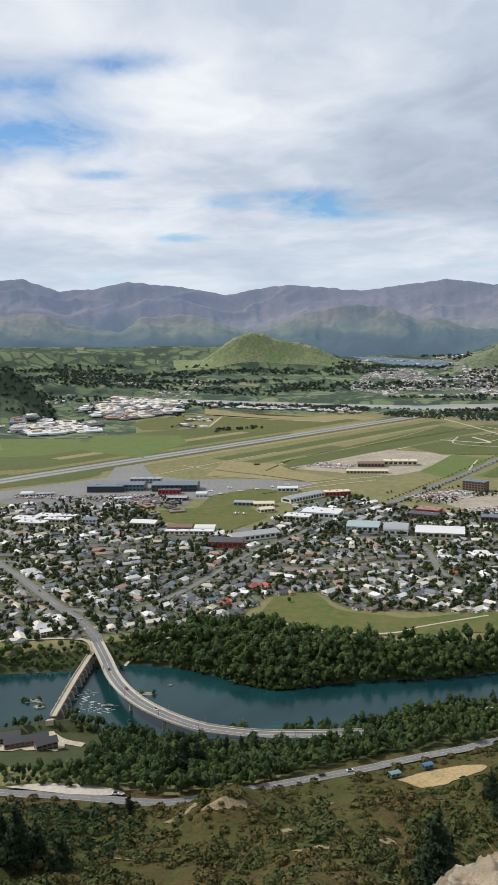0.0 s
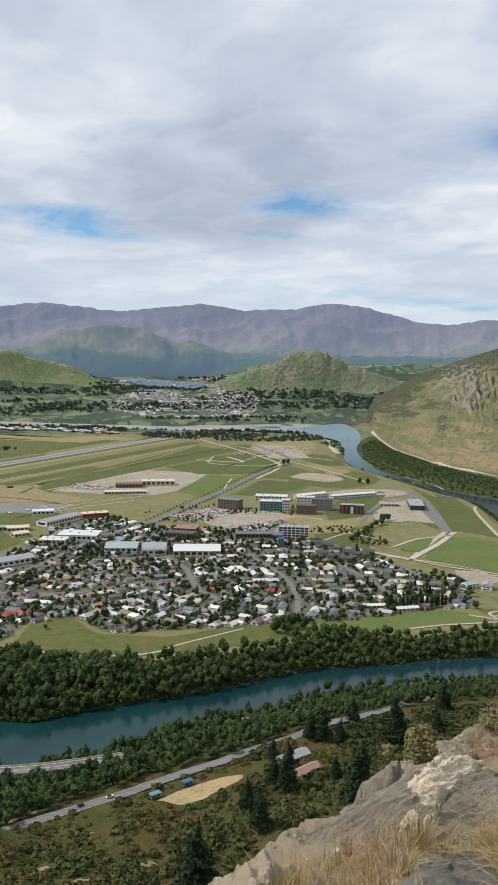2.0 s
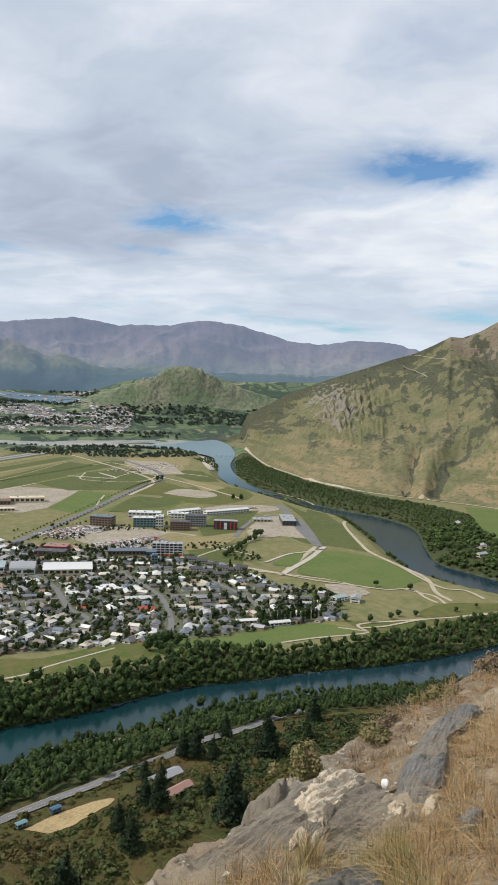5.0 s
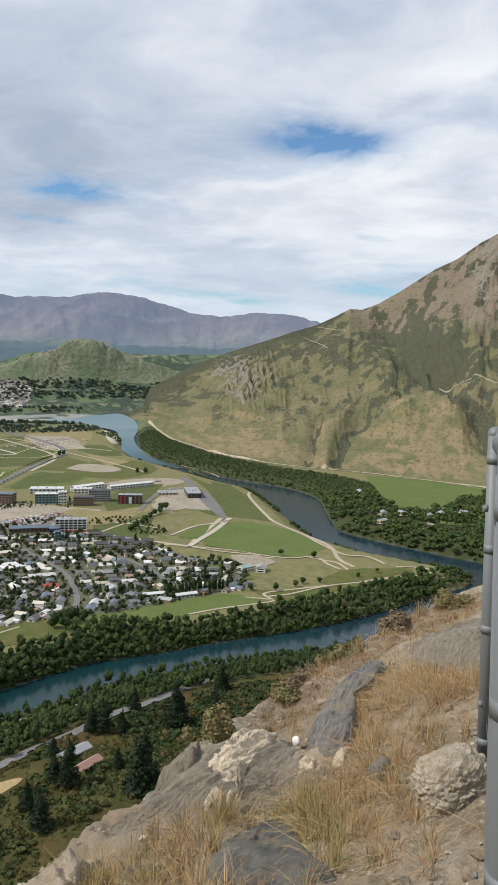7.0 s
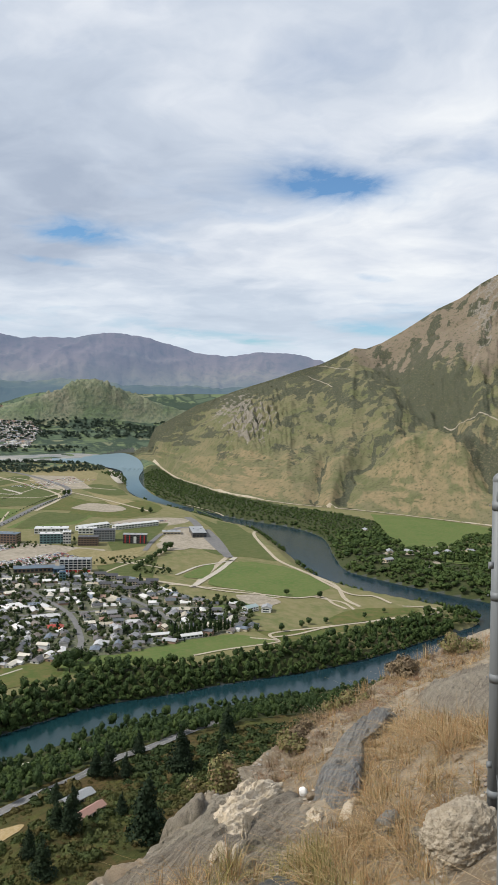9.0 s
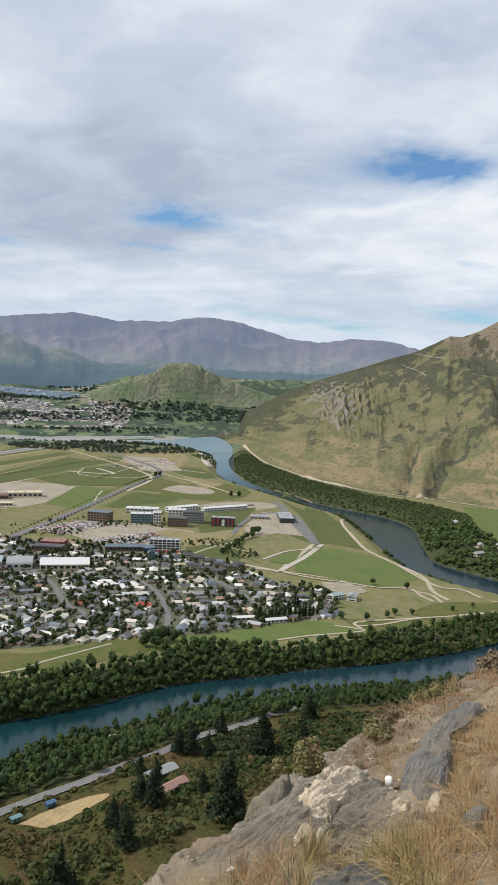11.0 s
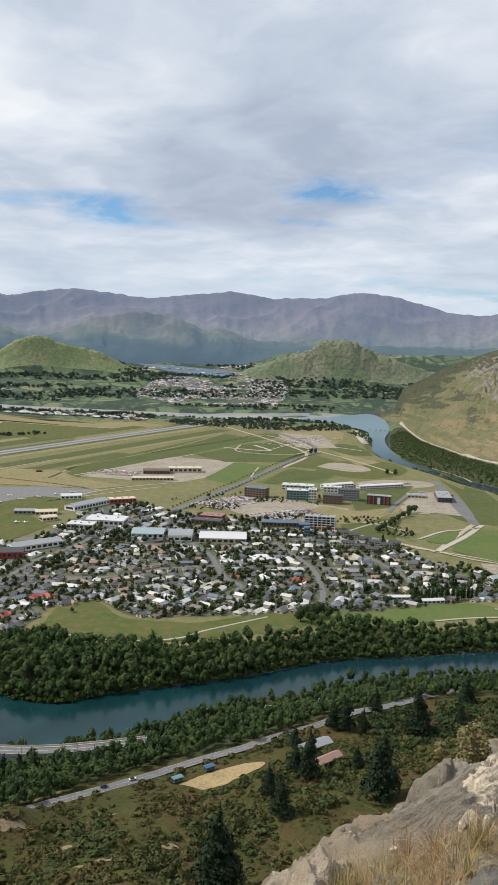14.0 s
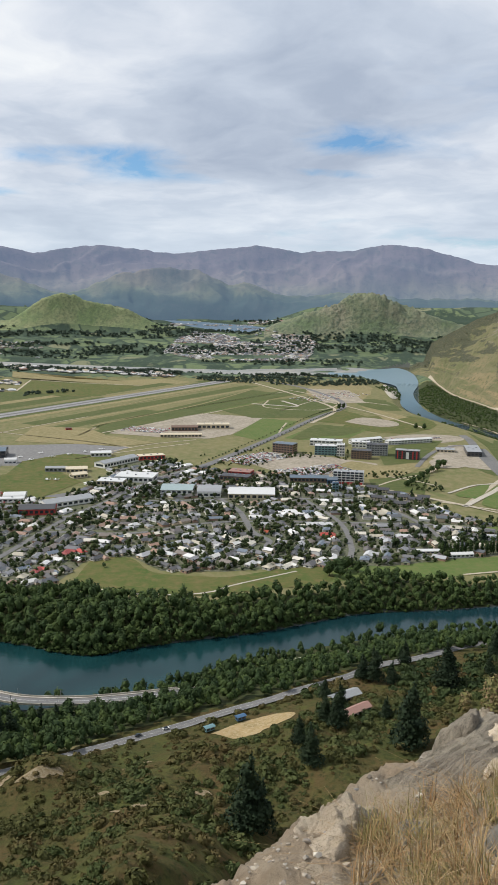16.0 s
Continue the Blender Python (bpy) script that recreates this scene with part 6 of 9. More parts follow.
STREETS = [([(-121, 682), (-149, 744), (-176, 795), (-200, 827), (-245, 896), (-283, 954), (-330, 1020), (-452, 1196), (-600, 1420)], 14),
           ([(-200, 827), (-182, 822), (-147, 800), (-122, 814), (-75, 887), (-27, 987), (6, 1052), (58, 1125), (134, 1246), (230, 1347)], 10),
           ([(216, 868), (232, 897), (222, 936), (224, 985), (226, 1041), (214, 1108)], 11), ([(-330, 1020), (-240, 1010), (-120, 1040), (6, 1052)], 9),
           ([(-27, 987), (80, 960), (160, 985), (224, 985), (330, 960), (440, 930), (520, 890)], 9), ([(58, 1125), (150, 1110), (214, 1108), (330, 1090), (420, 1060), (497, 1040)], 9),
           ([(330, 1090), (340, 960), (320, 860), (300, 810)], 8), ([(420, 1060), (440, 930), (430, 830)], 8)]


def gable(bm, L, W, h, rise, over=0.5, hip=0.0):
    """A pitched roof with thickness over a plan of L by W, ridge along x; hip pulls the ridge ends in."""
    l, w = L / 2 + over, W / 2 + over
    t = 0.18
    vs = {}
    for lev, dz in (("t", t), ("b", 0.0)):
        vs[lev] = [bm.verts.new(p) for p in ((-l, -w, h + dz - 0.15), (l, -w, h + dz - 0.15), (l, w, h + dz - 0.15), (-l, w, h + dz - 0.15), (-l + hip, 0, h + rise + dz), (l - hip, 0, h + rise + dz))]
    a, b = vs["t"], vs["b"]
    for q in (a, b):
        for f in ((0, 1, 5, 4), (2, 3, 4, 5), (1, 2, 5), (3, 0, 4)):
            if hip or len(f) == 4:
                bm.faces.new([q[i] for i in (f if q is a else f[::-1])])
    ring = (0, 1, 2, 3) if hip else (0, 1, 5, 2, 3, 4)
    for i, j in zip(ring, ring[1:] + ring[:1]):
        bm.faces.new((b[i], b[j], a[j], a[i]))


def house(L, W, h, rise, hip, wing, roof_mat, storeys=1):
    """A house with its walls, roof, windows, door and chimney."""
    ob = tagged(new("house"), "single-storey suburban house with a pitched metal roof among garden trees", "house", "houses of the suburb")
    H = h * storeys
    bm = bmesh.new()
    box(bm, -L / 2, L / 2, -W / 2, W / 2, 0, H)
    if not hip:
        for s in (-1, 1):
            v = [bm.verts.new(p) for p in ((s * L / 2, -W / 2, H), (s * L / 2, W / 2, H), (s * L / 2, 0, H + rise * 0.95))]
            bm.faces.new(v if s > 0 else v[::-1])
    if wing:
        box(bm, L / 2 - wing, L / 2, -W / 2 - 4.5, -W / 2 + 0.01, 0, H - 0.004)
    part("wall", bm, M_WALL, ob)
    bm = bmesh.new()
    gable(bm, L, W, H, rise, 0.5, hip)
    roof = part("roof", bm, roof_mat, ob)
    if wing:
        bm = bmesh.new()
        gable(bm, W / 2 + 5, wing, H, rise * 0.8, 0.4, hip * 0.6)
        bmesh.ops.rotate(bm, verts=bm.verts[:], cent=(0, 0, 0), matrix=Matrix.Rotation(math.pi / 2, 3, "Z"))
        bmesh.ops.translate(bm, verts=bm.verts[:], vec=(L / 2 - wing / 2, -W / 2 - 2.0 + (W / 4 - 0.5), -0.02))
        part("wing_roof", bm, roof_mat, ob)
    for st in range(storeys):
        z = st * h
        for i, x in enumerate(np.linspace(-L * 0.36, L * 0.36, 4)):
            if wing and x > L / 2 - wing - 0.8:
                continue
            bm = bmesh.new()
            if i == 1 and st == 0:
                box(bm, x - 0.5, x + 0.5, -W / 2 - 0.05, -W / 2 + 0.1, 0.0, 2.05)
                part("door", bm, M_DARK, ob)
            else:
                box(bm, x - 0.95, x + 0.95, -W / 2 - 0.05, -W / 2 + 0.1, z + 0.8, z + 2.15)
                part("window", bm, M_GLASS, ob)
        bm = bmesh.new()
        box(bm, -L / 2 - 0.05, -L / 2 + 0.1, -1.2, 1.2, z + 0.7, z + 2.1)
        part("window", bm, M_GLASS, ob)
    return ob


def house_array(L, W, h, rise, hip):
    """The same house as bare arrays, for the farther streets: walls, then roof."""
    out = []
    for roof in (0, 1):
        bm = bmesh.new()
        if roof:
            gable(bm, L, W, h, rise, 0.5, hip)
        else:
            box(bm, -L / 2, L / 2, -W / 2, W / 2, 0, h + 0.3)
        bmesh.ops.triangulate(bm, faces=bm.faces[:])
        bm.verts.index_update()
        out.append((np.array([v.co[:] for v in bm.verts]), np.array([[v.index for v in f.verts] for f in bm.faces])))
        bm.free()
    return out


def many(name, protos, pts, turns, sizes, mats, label, category, z=0.0, flat=True):
    """Far buildings or vehicles in great number, as one object."""
    V, F, M, n = [], [], [], 0
    pts = np.asarray(pts, float)
    base = np.concatenate([pts, np.full((len(pts), 1), z)], 1) if flat else ground_point(pts[:, 0], pts[:, 1])
    for i, p in enumerate(base):
        a = turns[i]
        m = np.array(((math.cos(a), -math.sin(a), 0), (math.sin(a), math.cos(a), 0), (0, 0, 1)))
        for j, (v, f) in enumerate(protos[i % len(protos)]):
            V.append((v * sizes[i]) @ m.T + p)
            F.append(f + n)
            M.append(np.full(len(f), j))
            n += len(v)
    me = mesh_of(name, np.vstack(V), np.vstack(F), mats, np.concatenate(M))
    return tagged(new(name, me), label, category, kind="stuff")


def suburb():
    def keep(x, y):
        return inside(x, y, TOWN) & CLEAR(x, y, 8.0)
    p = []
    for line, w in STREETS:         # rows of houses along the streets, then the blocks behind them
        c = curve(line, 24)
        s = np.concatenate([[0], np.cumsum(np.linalg.norm(np.diff(c, axis=0), axis=1))])
        t = np.gradient(c, axis=0)
        for off in (17, -17, 40, -40, 62, -62):
            for q in np.arange(6, s[-1], 18.5):
                i = int(np.searchsorted(s, q + rng.uniform(-2, 2))) % len(c)
                u = t[i] / np.linalg.norm(t[i])
                p.append((*(c[i] + np.array((-u[1], u[0])) * (off + rng.uniform(-3, 3))), math.atan2(u[1], u[0]) + (math.pi if off > 0 else 0) + rng.choice((0, 0, 0, math.pi / 2)) + rng.normal(0, 0.08)))
    g = grid_points(-560, 570, 735, 1400, 16, lambda x, y: np.ones(x.shape, bool), 0.3)
    p += [(x, y, 0.4 + 0.5 * vnoise(x / 120, y / 120, 3) + rng.choice((0, math.pi / 2))) for x, y in g]
    p = np.array(p)
    p = p[keep(p[:, 0], p[:, 1])]
    kept = []
    for q in p:
        if all((q[0] - k[0]) ** 2 + (q[1] - k[1]) ** 2 > 13.2 ** 2 for k in kept):
            kept.append(q)
    p = np.array(kept)
    d = p[:, 1] - 0.1 * p[:, 0]
    order = np.argsort(d)
    p = p[order]
    specs = [(15, 8.5, 2.6, 2.0, 2.6, 0), (14, 9, 2.6, 1.9, 0, 5.5), (17, 9, 2.6, 2.2, 3.0, 6), (12, 8, 2.6, 1.8, 0, 0), (16, 10, 2.7, 2.3, 3.2, 0), (13, 7.5, 2.6, 1.7, 0, 5), (11, 9, 2.7, 1.9, 2.8, 0), (18, 8, 2.6, 1.9, 0, 6)]
    protos = [house(*s, M_ROOF) for s in specs] + [house(12, 8.5, 2.6, 2.0, 0, 0, M_ROOF, 2)]
    red = [house(*s, M_REDROOF) for s in specs[:3]]
    for o in red:
        tagged(o, "single-storey suburban house with a bright red roof")
    tagged(protos[-1], "two-storey suburban house with a pitched roof")
    reds = [(-55, 862), (22, 892), (6, 884), (-30, 845), (300, 985), (262, 1010), (238, 925), (262, 950), (255, 905), (305, 1000), (20, 905), (66, 985), (84, 970), (310, 905)]
    for i, (x, y, a) in enumerate(p[:285]):
        src = red[i % 3] if min(math.hypot(x - u, y - v) for u, v in reds) < 10 else protos[(i * 7) % len(protos)]
        copy_thing(src, pose(x, y, 0.1, 0, 0, math.degrees(a)) @ Matrix.Scale(float(rng.uniform(0.9, 1.12)), 4))
    for ob in protos + red:
        for o in (*ob.children_recursive, ob):
            bpy.data.objects.remove(o)
    arr = [house_array(*s[:5]) for s in specs]
    rest = p[285:]
    many("far_houses", arr, rest[:, :2], rest[:, 2], rng.uniform(0.9, 1.15, len(rest)), [M_WALL, M_ROOF], "suburban houses with grey and dark roofs", "houses", 0.1)
    # the new suburb beyond the gravel river
    out = [(512, 4250), (800, 5600), (1000, 6300), (1900, 6200), (1500, 4700), (1080, 3560), (640, 3640)]
    g = grid_points(500, 1950, 3560, 6300, 26, lambda x, y: inside(x, y, out) & (vnoise(x / 160, y / 260, 51) > 0.36) & (height(x, y) < 22), 0.35)
    many("far_suburb", arr, g, rng.uniform(0, 6.28, len(g)), rng.uniform(0.8, 1.15, len(g)), [M_WALL, M_ROOF], "pale roofs of a distant new suburb", "houses", flat=False)
    g = grid_points(-900, -100, 3300, 5200, 46, lambda x, y: (vnoise(x / 160, y / 260, 57) > 0.62) & (height(x, y) < 50), 0.4)
    many("far_suburb", arr, g, rng.uniform(0, 6.28, len(g)), rng.uniform(0.8, 1.2, len(g)), [M_WALL, M_ROOF], "scattered distant houses among trees", "houses", flat=False)
    g = grid_points(1000, 2600, 6000, 9500, 90, lambda x, y: (vnoise(x / 260, y / 460, 53) > 0.6) & (height(x, y) < 50), 0.4)
    many("far_suburb", arr, g, rng.uniform(0, 6.28, len(g)), rng.uniform(1.0, 1.5, len(g)), [M_WALL, M_ROOF], "scattered houses by the distant lake", "houses", flat=False)


def block(name, label, x, y, L, W, H, turn, wall, roof_mat, roof="flat", floors=1, bays=6, rise=2.0, group="large buildings", z=0.1):
    """A large building: walls, roof with parapet or pitch, rows of windows on the two long sides and ends."""
    ob = tagged(new(name), label, "building", group)
    ob.matrix_world = pose(x, y, z, 0, 0, turn)
    HAND.append((x, y, max(L, W) * 0.5))
    bm = bmesh.new()
    box(bm, -L / 2, L / 2, -W / 2, W / 2, 0, H)
    part("wall", bm, wall, ob)
    bm = bmesh.new()
    if roof == "flat":
        box(bm, -L / 2 - 0.3, L / 2 + 0.3, -W / 2 - 0.3, W / 2 + 0.3, H + 0.004, H + 0.5)
        part("roof", bm, roof_mat, ob)
        for i in range(3):
            bm = bmesh.new()
            u, v = (i - 1) * L * 0.27, W * 0.12 * (-1) ** i
            box(bm, u - 1.4, u + 1.4, v - 1.1, v + 1.1, H + 0.5, H + 1.8, 0.1)
            part("plant_box", bm, M_GREYROOF, ob)
    elif roof == "gable":
        gable(bm, L, W, H, rise, 0.6, 0.0)
        part("roof", bm, roof_mat, ob)
        for s in (-1, 1):
            bm = bmesh.new()
            v = [bm.verts.new(p) for p in ((s * (L / 2 - 0.05), -W / 2, H), (s * (L / 2 - 0.05), W / 2, H), (s * (L / 2 - 0.05), 0, H + rise * 0.95))]
            bm.faces.new(v if s > 0 else v[::-1])
            part("gable_end", bm, wall, ob)
    elif roof == "barrel":
        n = 10
        rows = [[bm.verts.new((s * (L / 2 + 0.4), math.cos(a) * (W / 2 + 0.3), H + math.sin(a) * rise)) for a in np.linspace(0, math.pi, n)] for s in (-1, 1)]
        for j in range(n - 1):
            bm.faces.new((rows[0][j + 1], rows[0][j], rows[1][j], rows[1][j + 1]))
        bm.faces.new(rows[0])
        bm.faces.new(rows[1][::-1])
        part("roof", bm, roof_mat, ob)
    fh = H / floors
    for f in range(floors):
        for side in (-1, 1):
            for i in range(bays):
                u = (i + 0.5) / bays * L - L / 2
                bm = bmesh.new()
                y0 = side * W / 2
                box(bm, u - L / bays * 0.33, u + L / bays * 0.33, min(y0, y0 + side * 0.08), max(y0, y0 + side * 0.08), f * fh + fh * 0.3, f * fh + fh * 0.78)
                part("window", bm, M_GLASS, ob)
            bm = bmesh.new()
            x0 = side * L / 2
            box(bm, min(x0, x0 + side * 0.08), max(x0, x0 + side * 0.08), -W * 0.33, W * 0.33, f * fh + fh * 0.3, f * fh + fh * 0.75)
            part("window", bm, M_GLASS, ob)
    return ob


def framed(ob, L, W, H, floors, bays, mat):
    """White balcony frames proud of the long sides."""
    fh = H / floors
    for i in range(bays + 1):
        u = i / bays * L - L / 2
        for side in (-1, 1):
            bm = bmesh.new()
            y0 = side * W / 2
            box(bm, u - 0.5, u + 0.5, min(y0, y0 + side * 1.3), max(y0, y0 + side * 1.3), 0.1, H + 0.6)
            part("pier", bm, mat, ob)
    for f in range(floors):
        for side in (-1, 1):
            bm = bmesh.new()
            y0 = side * W / 2
            box(bm, -L / 2 + 0.6, L / 2 - 0.6, min(y0, y0 + side * 1.1), max(y0, y0 + side * 1.1), f * fh + 0.05, f * fh + 0.95)
            part("balcony", bm, mat, ob)


def landmarks():
    # the hotel and the new town centre
    h = block("hotel", "five-storey hotel with white balcony frames over a red ground floor", 428, 1172, 46, 16, 19, -24, M_DARK, M_GREYROOF, "flat", 5, 7)
    framed(h, 46, 16, 19, 5, 7, M_WHITE)
    bm = bmesh.new()
    box(bm, -22, 22, -9.2, -8.1, 0, 3.6)
    part("shopfront", bm, M_RED, h)
    block("office_building", "dark office block with a blue roof edge and pale stone base", 400, 1440, 40, 24, 17, -38, M_BROWN, M_BLUEROOF, "flat", 4, 7)
    block("office_building", "white and glass four-storey building with a tall end wall", 472, 1405, 48, 20, 17, -20, M_TEAL, M_WHITEROOF, "flat", 4, 8)
    block("end_tower", "tall white end wall block", 492, 1392, 14, 22, 21, -20, M_WHITE, M_WHITEROOF, "flat", 4, 3)
    block("apartment_building", "brown brick building with a dark flat roof", 520, 1360, 34, 22, 15, -28, M_BROWN, M_DARK, "flat", 4, 7)
    block("apartment_building", "dark glass five-storey building with pale piers", 560, 1385, 38, 22, 20, -25, M_GREYROOF, M_DARK, "flat", 5, 8)
    block("apartment_building", "dark building with red and white wall panels", 600, 1340, 42, 16, 16, -30, M_DARK, M_GREYROOF, "flat", 5, 7)
    bm = bmesh.new()
    o = bpy.data.objects["apartment_building.002"]
    box(bm, -2, 3, -8.3, -8.05, 1, 13)
    part("white_panel", bm, M_WHITE, o)
    for u in (-17, -9, 10, 17):
        bm = bmesh.new()
        box(bm, u - 0.9, u + 0.9, -8.3, -8.05, 1, 15)
        part("red_panel", bm, M_RED, o)
    block("school_hall", "long white school hall with a bright metal roof", 500, 1500, 62, 26, 10, -24, M_WHITE, M_WHITEROOF, "flat", 2, 8)
    block("school_hall", "white school wing with a curved bright roof", 585, 1510, 70, 16, 8, 14, M_WHITE, M_WHITEROOF, "gable", 2, 9, 2.5)
    block("school_hall", "very long low white school building", 668, 1490, 100, 14, 8, 8, M_WHITE, M_WHITEROOF, "gable", 2, 14, 2.0)
    block("school_hall", "white flat-roofed connecting school building", 560, 1470, 34, 20, 10, -22, M_WHITE, M_WHITEROOF, "flat", 2, 5)
    block("shops", "low dark-roofed shop row with a blue gable", 372, 1195, 60, 15, 7, -16, M_BROWN, M_BLUEROOF, "gable", 1, 10, 3)
    block("shops", "shop with a bright blue gable", 402, 1172, 16, 14, 8, -16, M_BLUE, M_BLUEROOF, "gable", 1, 3, 3)
    block("blue_tower", "small square pale blue tower", 392, 1128, 9, 9, 12, -16, M_TEAL, M_BLUE, "flat", 3, 2)
    block("shops", "low shop with a red-brown roof", 278, 1262, 36, 26, 7, -30, M_RED, painted("dusty_red_roof", [(0.3, 0.16, 0.13)], 0.6), "flat", 1, 6)
    block("shops", "dark brown commercial building", 262, 1228, 46, 22, 7, -30, M_BROWN, M_DARK, "flat", 1, 7)
    block("warehouse", "big white metal warehouse with a low gable roof", 262, 1118, 66, 44, 8, -14, M_CREAM, M_WHITEROOF, "gable", 1, 8, 3)
    block("warehouse", "pale grey curved warehouse roof", 205, 1140, 34, 40, 7, -14, M_WHITE, M_GREYROOF, "barrel", 1, 4, 5)
    block("warehouse", "pale green metal warehouse", 162, 1165, 46, 40, 7, -14, M_WHITE, M_GREENROOF, "gable", 1, 6, 3)
    block("warehouse", "white-roofed showroom with roof boxes", 110, 1255, 60, 38, 8, -20, M_WHITE, M_WHITEROOF, "flat", 1, 8)
    block("warehouse", "white shed with a flat bright roof", 70, 1230, 40, 24, 7, -20, M_CREAM, M_WHITEROOF, "flat", 1, 6)
    block("warehouse", "long pale grey hangar shed", 88, 1385, 82, 24, 8, 42, M_WHITE, M_GREYROOF, "gable", 1, 12, 3)
    block("warehouse", "red and cream freight building", 150, 1420, 46, 20, 7, 8, M_RED, M_CREAM, "flat", 1, 7)
    block("hangar", "small white aircraft hangar", 65, 1462, 36, 18, 7, 0, M_WHITE, M_WHITEROOF, "gable", 1, 5, 2.5)
    block("hangar", "cream aero-club building with a pale roof", 20, 1335, 34, 20, 6, 0, M_CREAM, M_CREAM, "gable", 1, 5, 2.5)
    block("hangar", "low grey hangar on the airfield", -12, 1345, 34, 16, 6, -10, M_GREYROOF, M_GREYROOF, "gable", 1, 5, 2)
    block("hangar", "yellow-cream hangar on the grass", 22, 1290, 24, 18, 6, 20, M_CREAM, M_CREAM, "gable", 1, 4, 2.5)
    block("shed", "pale shed with a grey low roof", 2, 1120, 70, 26, 7, 24, M_WHITE, M_GREYROOF, "gable", 1, 9, 3)
    block("shed", "dark red shed with a black roof", -35, 1080, 46, 28, 8, -6, M_RED, M_DARK, "gable", 1, 7, 3)
    block("shed", "white marquee-like curved hall", -68, 1165, 30, 22, 5, -6, M_WHITE, M_WHITEROOF, "barrel", 1, 4, 4)
    block("shed", "dark red hall between white sheds", -105, 1175, 36, 20, 6, -6, M_RED, M_BROWN, "gable", 1, 5, 3)
    block("shed", "long white low shed with a flat roof", -90, 1150, 70, 12, 5, -6, M_WHITE, M_WHITEROOF, "flat", 1, 10)
    block("shed", "cream warehouse with white roof", -160, 1200, 40, 24, 8, -15, M_CREAM, M_WHITEROOF, "gable", 1, 6, 3)
    block("shed", "white house-like hall with a grey roof", -245, 1220, 22, 16, 9, -10, M_WHITE, M_BLUEROOF, "gable", 2, 4, 3)
    # the terminal
    block("terminal", "long blue-grey airport terminal with glass walls", -268, 1495, 66, 34, 11, -4, M_GLASS, M_BLUEROOF, "flat", 2, 9)
    block("terminal", "blue-grey airport terminal hall with glass walls", -222, 1505, 50, 36, 12, -4, M_BLUEROOF, M_BLUEROOF, "gable", 2, 7, 3)
    block("terminal", "dark terminal pier with a red wall", -140, 1495, 84, 40, 12, -4, M_DARK, M_BLUEROOF, "gable", 2, 10, 4)
    block("red_hall", "bright red terminal front building", -148, 1455, 40, 14, 8, -4, M_RED, M_DARK, "flat", 1, 6)
    block("terminal", "grey flat-roofed terminal annexe building", -205, 1575, 60, 20, 9, -4, M_GREYROOF, M_GREYROOF, "flat", 2, 8)
    block("car_rental", "dark low building with a curved roof", -128, 1400, 34, 16, 5, -10, M_DARK, M_GREYROOF, "gable", 1, 5, 2)
    block("fuel_store", "small white fabric hangar with a barrel roof", -88, 1425, 20, 14, 4, -4, M_WHITE, M_WHITEROOF, "barrel", 1, 3, 5)
    block("white_shed", "white domed shed at the apron edge", -405, 1455, 22, 16, 5, 10, M_WHITE, M_WHITEROOF, "barrel", 1, 3, 4)
    block("white_shed", "long white awning at the car park", -378, 1462, 40, 12, 4, 10, M_WHITE, M_GREYROOF, "gable", 1, 6, 1.5)
    block("white_shed", "white flat canopy in the car park", -225, 1408, 30, 12, 4, 14, M_WHITE, M_WHITEROOF, "flat", 1, 4)
    for x, y, L, W in ((-352, 1250, 40, 24), (-322, 1268, 34, 22), (-300, 1240, 40, 18), (-335, 1222, 46, 20), (-290, 1262, 30, 14)):
        block("school_building", "white flat-roofed school building", x, y, L, W, 6, -12, M_CREAM, M_WHITEROOF, "flat", 1, 6)
    # site beside the runway
    block("depot", "long cream depot shed", 235, 1640, 84, 14, 6, -8, M_CREAM, M_CREAM, "gable", 1, 12, 2)
    block("depot", "brown metal depot hall on bare earth", 255, 1725, 56, 24, 8, -8, M_BROWN, M_BROWN, "gable", 1, 8, 3)
    block("depot", "cream hall with tall bays", 320, 1740, 70, 26, 10, -8, M_CREAM, M_CREAM, "flat", 1, 7)
    block("field_hut", "small rust-red hut on the airfield", 12, 1770, 12, 8, 4, 10, M_RED, M_BROWN, "gable", 1, 2, 1.5)
    for x, y in [(448, 1122), (458, 1104), (465, 1080), (470, 1057), (480, 1040), (432, 1061), (440, 1039), (450, 1022), (497, 1049)]:
        block("town_house", "dark-roofed new town house with pale walls", x, y, 17, 11, 5, -28, M_CREAM, M_DARK, "gable", 2, 4, 2.5, "new town houses")
    # terrace buildings
    block("new_house_row", "new dark terrace building with white roof edges", 742, 1368, 26, 70, 9, -22, M_DARK, M_GREYROOF, "flat", 3, 4)
    block("new_house_row", "low pale building beside a gravel yard", 700, 1395, 34, 24, 5, -22, M_CREAM, M_GREYROOF, "flat", 1, 5)
    block("house_large", "large white house with a pale blue roof", 545, 862, 18, 11, 5.5, 10, M_WHITE, M_GREENROOF, "gable", 2, 4, 2.5)
    block("house_large", "white house with a grey roof", 562, 850, 15, 12, 6, 50, M_WHITE, M_GREYROOF, "gable", 2, 4, 2.5)
    block("long_shed", "long low white shed by the reserve", 425, 800, 30, 9, 3.5, -4, M_WHITE, M_WHITEROOF, "gable", 1, 6, 1.5)
    block("long_shed", "low white shed by the reserve", 395, 818, 26, 8, 3.5, -10, M_CREAM, M_WHITEROOF, "gable", 1, 5, 1.5)
